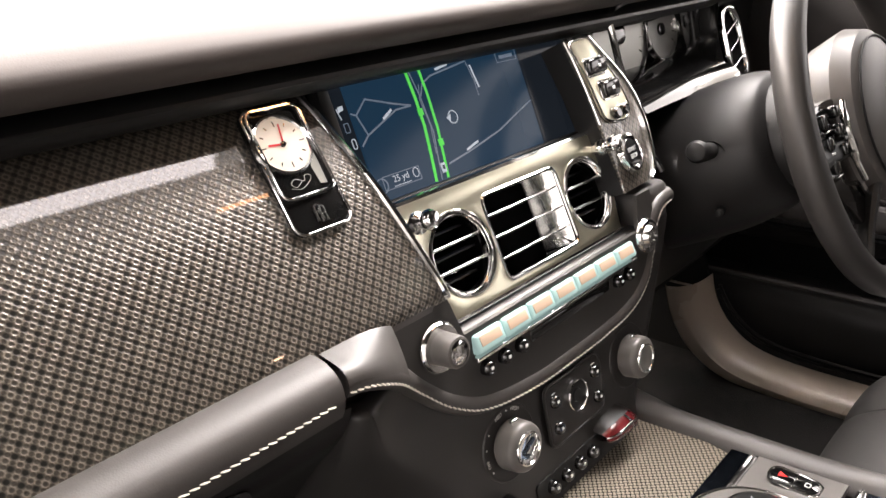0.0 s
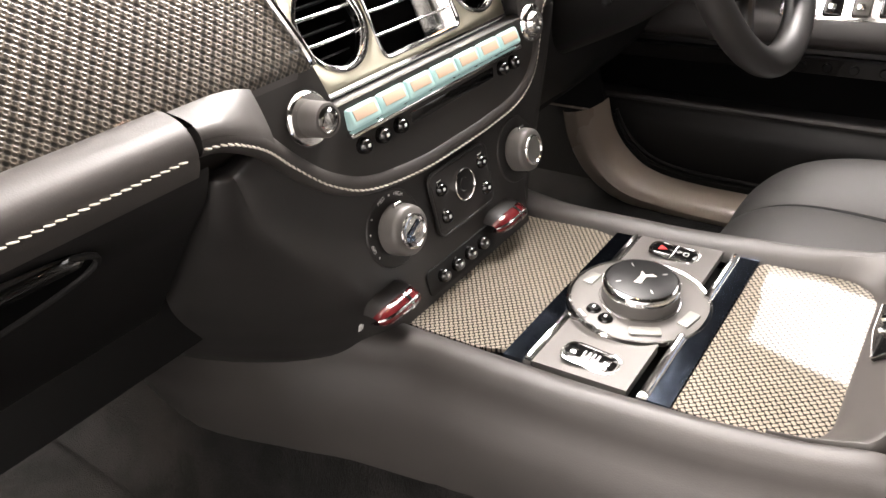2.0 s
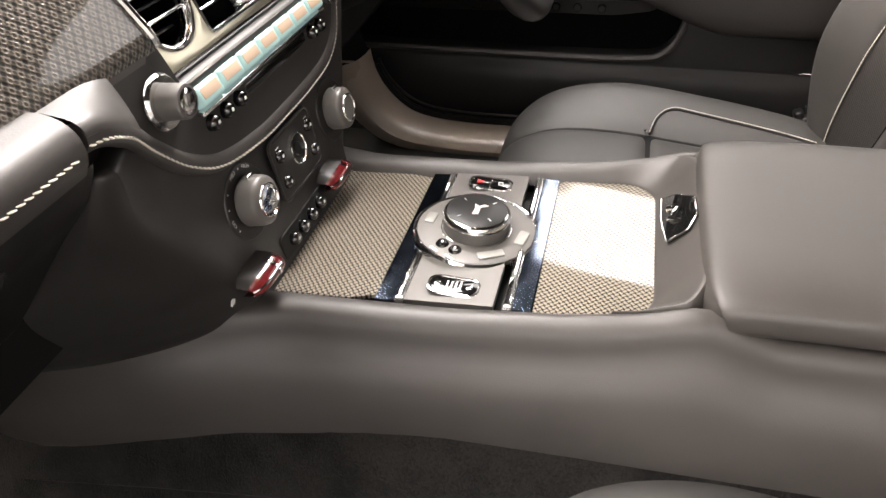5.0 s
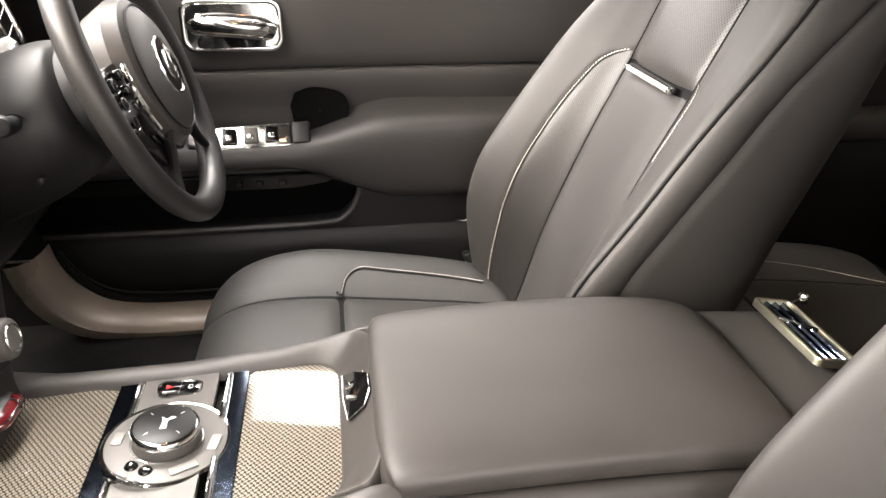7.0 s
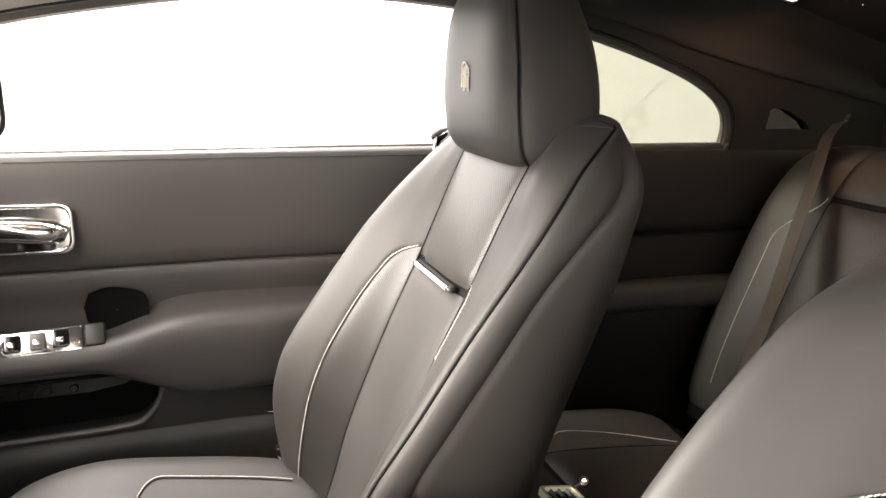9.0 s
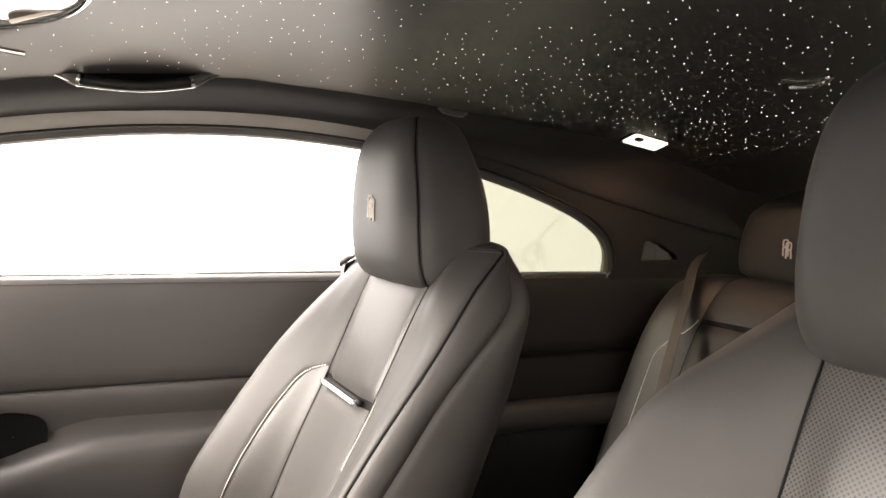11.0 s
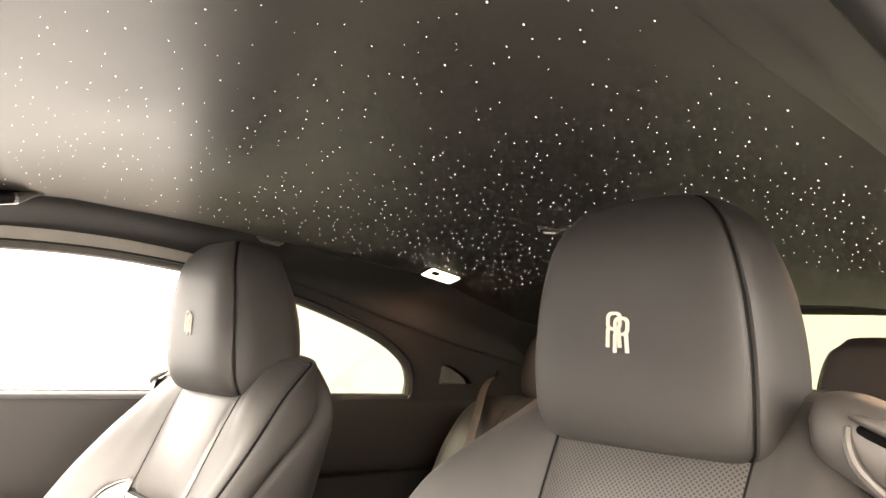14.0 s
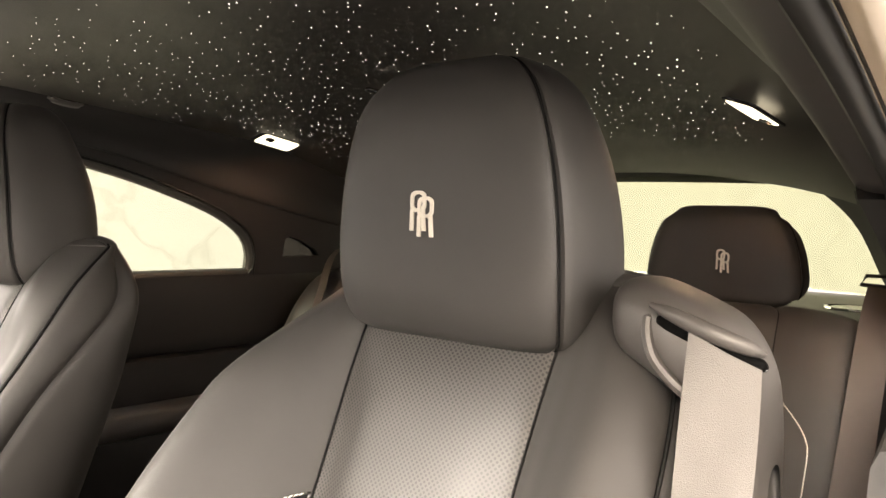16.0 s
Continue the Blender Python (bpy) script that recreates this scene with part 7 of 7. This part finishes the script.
plq = thing("console_plaque", "dark steel plaque with a chrome relief", "plaque")
part("plate", slab([(-0.045, -0.0185), (-0.007, -0.019), (0.034, -0.013), (0.036, 0.011), (0.022, 0.0205), (-0.010, 0.0195), (-0.034, 0.0)][::-1], 0.0035, pm, 0.0008), GLOSS, plq)
part("edge", tube([pm @ Vector((x, y, 0.003)) for x, y in ((-0.045, -0.0185), (-0.007, -0.019), (0.034, -0.013), (0.036, 0.011), (0.022, 0.0205), (-0.010, 0.0195), (-0.034, 0.0))], 0.0007, 6, True), CHROME, plq, "thin chrome edge")
part("relief", tube([pm @ Vector(p) for p in ((0.016, 0.004, 0.004), (0.008, -0.005, 0.006), (-0.002, 0.003, 0.006), (-0.010, -0.006, 0.006), (-0.016, -0.001, 0.004))], [0.0015, 0.0042, 0.0028, 0.0042, 0.0015], 8), CHROME, plq)

rot = thing("rotary_controller", "large rotary controller with gloss top on a satin grey ring", "rotary controller")
RZ = con_z(-0.20) + 0.003
rm = pose(0.0, -0.201, RZ, 3, 0, 0)
part("base_ring", lathe([(0, 0.006), (0.050, 0.006), (0.058, 0.0045), (0.0600, 0.002), (0.061, -0.004)], rm, 72), SATIN_GREY, rot)
part("base_edge", lathe([(0.0585, 0.0044), (0.0605, 0.005), (0.0625, 0.003), (0.063, -0.002), (0.0615, -0.004)], rm, 72), CHROME, rot)
rk = rm @ Matrix.Diagonal((0.95, 0.95, 0.82, 1))
part("foot", lathe([(0.035, 0.006), (0.036, 0.0075), (0.0375, 0.007), (0.038, 0.005)], rk, 56), CHROME, rot)
part("grip", lathe([(0.0335, 0.0065), (0.0345, 0.009), (0.0340, 0.021), (0.0325, 0.023)], rk, 56), KNOB_GREY, rot)
part("top_ring", lathe([(0.0335, 0.0205), (0.0348, 0.0225), (0.0343, 0.0280), (0.0328, 0.0305), (0.0312, 0.0312)], rk, 56), CHROME, rot)
part("top", lathe([(0, 0.0325), (0.028, 0.0323), (0.0314, 0.0311)], rk, 56), KNOB_TOP, rot)
for a in (0, 90, 180, 270):
    part("mark", rbox(0.0006, 0.005, 0.0003, 0, rk @ pose(0, 0, 0, 0, 0, a + 45) @ pose(0, 0.022, 0.0327)), WHITE_MARK, rot)
part("top_mark", join(slab([(-0.002, -0.010), (0.004, -0.008), (0.002, 0.004), (0.009, 0.010), (0.004, 0.011), (0.0, 0.006), (-0.006, 0.009), (-0.003, 0.002)], 0.0004, rk @ pose(0, 0, 0.0325, 0, 0, -100))), ROSE, rot, "pale silver plain mark")
for a, w in ((105, 0.020), (-10, 0.022), (-62, 0.026), (175, 0.018)):
    m = rm @ pose(0, 0, 0, 0, 0, a) @ pose(0, -0.047, 0.0058)
    part("ring_key", slab(outline(w, 0.010, 0.002), 0.0016, m, 0.0006), KEY_GLASS, rot, "pale glassy key in the ring")
for q, (bx, by) in enumerate(((-0.036, 0.026), (-0.043, 0.012))):
    b = part("round_key", lathe([(0, 0.003), (0.0045, 0.003), (0.0062, 0.0015), (0.0066, 0)], rm @ pose(bx, by, 0.006), 24), GLOSS, rot, "round black key")
    part("mark", rbox(0.003, 0.002, 0.0003, 0, rm @ pose(bx, by, 0.0092)), WHITE_MARK, rot)
    part("legend_bar", rbox(0.010, 0.0025, 0.0003, 0, rm @ pose(bx - 0.010 - 0.002 * q, by + 0.006 - 0.003 * q, 0.0063, 0, 0, 55)), WHITE_MARK, rot)
for s, lab in ((1, "chrome edged hazard and menu switch pair"), (-1, "chrome edged switch pair on the console")):
    t = thing("console_switch", lab, "switch", "console switch pairs")
    z0 = con_z(-0.20) + 0.0040
    m = pose(s * 0.090, -0.199, z0, 3, 0, 0)
    o = outline(0.023, 0.046, 0.009, 6)
    part("rim", tube([m @ Vector((x, y, 0.0005)) for x, y in o], 0.0016, 6, True), CHROME, t)
    part("body", slab(outline(0.020, 0.043, 0.008), 0.0022, m, 0.001), GLOSS, t)
    part("divider", rbox(0.020, 0.0008, 0.0012, 0, m @ pose(0, 0, 0.0022)), CHROME, t)
    if s > 0:
        part("hazard_mark", slab([(-0.004, -0.004), (0.004, -0.004), (0, 0.004)], 0.0004, m @ pose(0, 0.011, 0.0023, 0, 0, 180), 0), RED, t, "red triangle mark")
        part("mark", slab(outline(0.006, 0.005, 0.001), 0.0004, m @ pose(0, -0.011, 0.0023), 0, [outline(0.0045, 0.0035, 0.0008)]), WHITE_MARK, t)
    else:
        for q in range(4):
            part("mark", rbox(0.009, 0.0016, 0.0004, 0, m @ pose(0, -0.006 + 0.004 * q, 0.0024)), WHITE_MARK, t)
        for q in (-0.014, 0.015):
            part("mark", rbox(0.006, 0.005, 0.0004, 0.001, m @ pose(0, q, 0.0024)), CHROME, t)

# armrest and rear console
armr = thing("armrest", "padded dark grey leather armrest between the front seats", "armrest")
AR = Cushion(0.0, [(-0.402, 0.630, 0.122, 0.02, 0.0), (-0.404, 0.648, 0.131, 0.040, 0.0), (-0.420, 0.662, 0.137, 0.046, 0.0), (-0.50, 0.667, 0.139, 0.047, 0.0), (-0.62, 0.667, 0.139, 0.047, 0.0), (-0.72, 0.662, 0.139, 0.046, 0.0), (-0.785, 0.650, 0.136, 0.042, 0.0), (-0.815, 0.632, 0.126, 0.028, 0.0), (-0.82, 0.614, 0.118, 0.02, 0.0)], 0.36, 0.62)
part("pad", AR.body(64, 60), LEATHER_SOFT, armr)
part("hinge_base", rbox(0.252, 0.40, 0.040, 0.006, pose(0, -0.61, 0.612)), SATIN, armr, "dark gap under the pad")
rc = thing("rear_console", "rear end of the console with a glass and chrome vent unit", "rear console")
part("deck", loft([[(x, y, z) for x, z in ((-0.142, z0 - 0.03), (-0.132, z0), (-0.06, z0 + 0.002), (0.06, z0 + 0.002), (0.132, z0), (0.142, z0 - 0.03))] for y, z0 in ((-0.78, 0.628), (-0.86, 0.622), (-0.93, 0.612), (-0.99, 0.58), (-1.01, 0.50))], 20, 20), LEATHER, rc)
vm = frame_m((0.066, -0.918, 0.624), (1, 0, 0), (0, 1, 0.18))
part("vent_bezel", slab(outline(0.140, 0.054, 0.008), 0.010, vm, 0.002, [outline(0.128, 0.043, 0.005)]), NICKEL, rc, "satin nickel vent bezel")
part("vent_box", slab(outline(0.129, 0.044, 0.005), 0.004, vm), GLOSS, rc)
for k in range(3):
    part("vent_slat", rbox(0.126, 0.0022, 0.008, 0.0006, vm @ pose(0, -0.012 + 0.012 * k, 0.005, 20, 0, 0)), STEEL, rc)
part("vent_bar", rbox(0.006, 0.046, 0.008, 0.001, vm @ pose(0.01, 0, 0.006, 0, 0, -30)), CHROME, rc)
part("vent_pull", lathe([(0.003, 0), (0.003, 0.012), (0.007, 0.015), (0.0085, 0.019), (0.006, 0.023), (0, 0.025)], vm @ pose(0.062, -0.022, 0.009) @ pose(0, 0, 0, 60, 0, 0), 20), CHROME, rc, "turned chrome vent pull")

drb = thing("belt_buckle", "black belt stalk with a silver tongue beside the driver's seat", "seat belt buckle")
part("stalk", tube(spline([(0.722, -0.672, 0.36), (0.716, -0.662, 0.395), (0.708, -0.655, 0.425), (0.703, -0.650, 0.445)], 14), 0.012, 10, False, 0.5), SATIN, drb)
part("housing", rbox(0.030, 0.016, 0.050, 0.005, pose(0.706, -0.640, 0.412, -20, 10, 0)), SATIN, drb)
part("tongue", rbox(0.020, 0.005, 0.026, 0.002, pose(0.690, -0.634, 0.408, -20, 10, 0)), NICKEL, drb, "silver tongue")

# red seat belt buckle button low beside the passenger seat
rbk = thing("belt_buckle", "red seat belt release button low beside the passenger seat", "seat belt buckle")
part("button", rbox(0.03, 0.02, 0.012, 0.003, pose(-0.180, -0.592, 0.512, 0, 0, 20)), RED, rbk)
part("housing", rbox(0.034, 0.024, 0.08, 0.005, pose(-0.180, -0.594, 0.466, 0, 0, 20)), SATIN, rbk)

# ---- roof fittings ----
oh = thing("overhead_console", "chrome edged overhead console with lamp and gloss panel", "overhead console")
om = frame_m((0.015, -0.338, 1.357), (1, 0, 0), (0, -1, 0.12))


def oval(k, z):
    """A leaf-shaped ring of the overhead console, drawn in by k, at a depth z under the roof."""
    return [om @ Vector((k * 0.222 * sp(math.cos(a), 0.82), k * 0.135 * sp(math.sin(a), 0.72), z)) for a in np.linspace(0, 2 * math.pi, 64, endpoint=False)]


part("band", grid_bm([oval(k, z) for k, z in ((1.0, -0.012), (1.005, 0.0), (1.0, 0.008), (0.97, 0.020), (0.93, 0.026), (0.905, 0.026))], wrap=True), CHROME, oh, "broad chrome band")
part("body", grid_bm([oval(k, z) for k, z in ((0.91, 0.024), (0.89, 0.029), (0.80, 0.035), (0.6, 0.040), (0.35, 0.043), (0.1, 0.044), (0.001, 0.044))], wrap=True), GLOSS, oh, "domed gloss black panel")
part("map_lens", slab(outline(0.15, 0.014, 0.006, 6), 0.003, om @ pose(0.0, -0.134, 0.016, 25, 0, 0), 0.001), WARM_LENS, oh, "lit amber map lamp")
part("lens", slab(outline(0.11, 0.05, 0.02, 8), 0.003, om @ pose(0.115, 0.075, 0.031, -14, 10, 0), 0.001), CREAM, oh, "cream lamp lens")
part("lens_slit", rbox(0.03, 0.006, 0.002, 0.0008, om @ pose(0.115, 0.075, 0.0345, -14, 10, 0)), GLOSS, oh)
part("switch_strip", rbox(0.16, 0.02, 0.004, 0.0015, om @ pose(0.0, 0.03, 0.0425)), STEEL, oh)
gr = thing("grab_handle", "black grab handle with bright ends above the far window", "grab handle")
gp = spline([(0.596, -0.405, 1.357), (0.592, -0.435, 1.345), (0.586, -0.465, 1.337), (0.582, -0.545, 1.336), (0.586, -0.622, 1.350), (0.592, -0.652, 1.364), (0.598, -0.684, 1.381)], 60)
part("bar", tube(gp[20:41], 0.0082, 12, False, 1.2), COLUMN, gr, "black leather grip")
part("bright_edge", tube([p + np.array((-0.004, 0, -0.0085)) for p in gp[18:43]], 0.0022, 8), CHROME, gr, "thin chrome underline")
part("recess", tube([p + np.array((0.010, 0, 0.016)) for p in gp[10:50]], [0.002 + 0.016 * math.sin(math.pi * k / 39) ** 0.6 for k in range(40)], 12, False, 0.5), RECESS_SHADE, gr, "near-black rod for the shaded recess behind the bar")
for e in (gp[:20], gp[:39:-1]):
    part("end_piece", tube(list(e), [0.0015 + 0.0085 * (k / (len(e) - 1)) ** 0.7 for k in range(len(e))], 12, False, 1.1), KNOB_GREY, gr, "satin grey end piece")
    part("bright_edge", tube([p + np.array((-0.005, 0, -0.005)) for p in e[2:]], 0.0024, 8), CHROME, gr)
    part("bright_band", tube([e[-2], e[-1]], 0.0105, 12, False, 1.1), CHROME, gr)
for s in (1, -1):
    l = thing("reading_lamp", "lit white reading lamp in the rear roof corner", "lamp", "rear reading lamps")
    lm = frame_m((s * 0.527, -1.572, roof_at(0.527, -1.572) - 0.008), (0.10 * s, -1, -0.12), (-1, 0, 0.38 * s))
    part("lens", slab(outline(0.108, 0.042, 0.008), 0.006, lm @ pose(0, 0, -0.003), 0.002), LAMP_LENS, l, "glowing lens")
    part("button", slab(outline(0.022, 0.014, 0.005), 0.003, lm @ pose(0.03 * -s, 0.008, 0.003)), SATIN, l)
    part("surround", slab(outline(0.122, 0.056, 0.010), 0.004, lm @ pose(0, 0, -0.003), 0.001), TRIM_DARK, l)
    d = bpy.data.lights.new("reading_light", "AREA")
    d.shape, d.size, d.size_y, d.energy, d.color = "RECTANGLE", 0.09, 0.03, 0.55, (1.0, 0.58, 0.34)
    lo = new("reading_light", d)
    lo.matrix_world = look(tuple(lm @ Vector((0, 0, 0.012))), (s * 0.40, -1.62, 0.6))
hk = thing("coat_hook", "folded chrome coat hook on the roof lining", "coat hook")
part("hook", tube(spline([(-0.03, -1.30, 1.345), (-0.06, -1.31, 1.340), (-0.09, -1.315, 1.343), (-0.06, -1.325, 1.336), (-0.03, -1.315, 1.338)], 20), 0.0035, 8), CHROME, hk)
sn = thing("coat_hook", "small folded grey coat hook on the far roof rail", "coat hook")
part("hook", tube(spline([(0.575, -1.085, 1.349), (0.570, -1.10, 1.343), (0.570, -1.13, 1.340), (0.575, -1.15, 1.344)], 16), [0.003] * 3 + [0.006] * 10 + [0.003] * 3, 8), KNOB_GREY, sn)
vc = thing("visor_clip", "short chrome clip for the driver's sun visor", "clip")
part("bar", tube([(0.43, -0.352, 1.348), (0.435, -0.375, 1.346), (0.437, -0.392, 1.345)], 0.0038, 8), CHROME, vc)
part("foot", rbox(0.014, 0.012, 0.02, 0.004, pose(0.43, -0.353, 1.356)), SATIN, vc)
vz = thing("sun_visor", "folded grey-black passenger sun visor with a bright clip", "sun visor")
part("panel", rbox(0.40, 0.19, 0.018, 0.008, pose(-0.425, -0.315, 1.338, -6, 3, 0)), LEATHER_SOFT, vz)
part("clip", rbox(0.012, 0.03, 0.012, 0.004, pose(-0.205, -0.30, 1.338)), CHROME, vz)
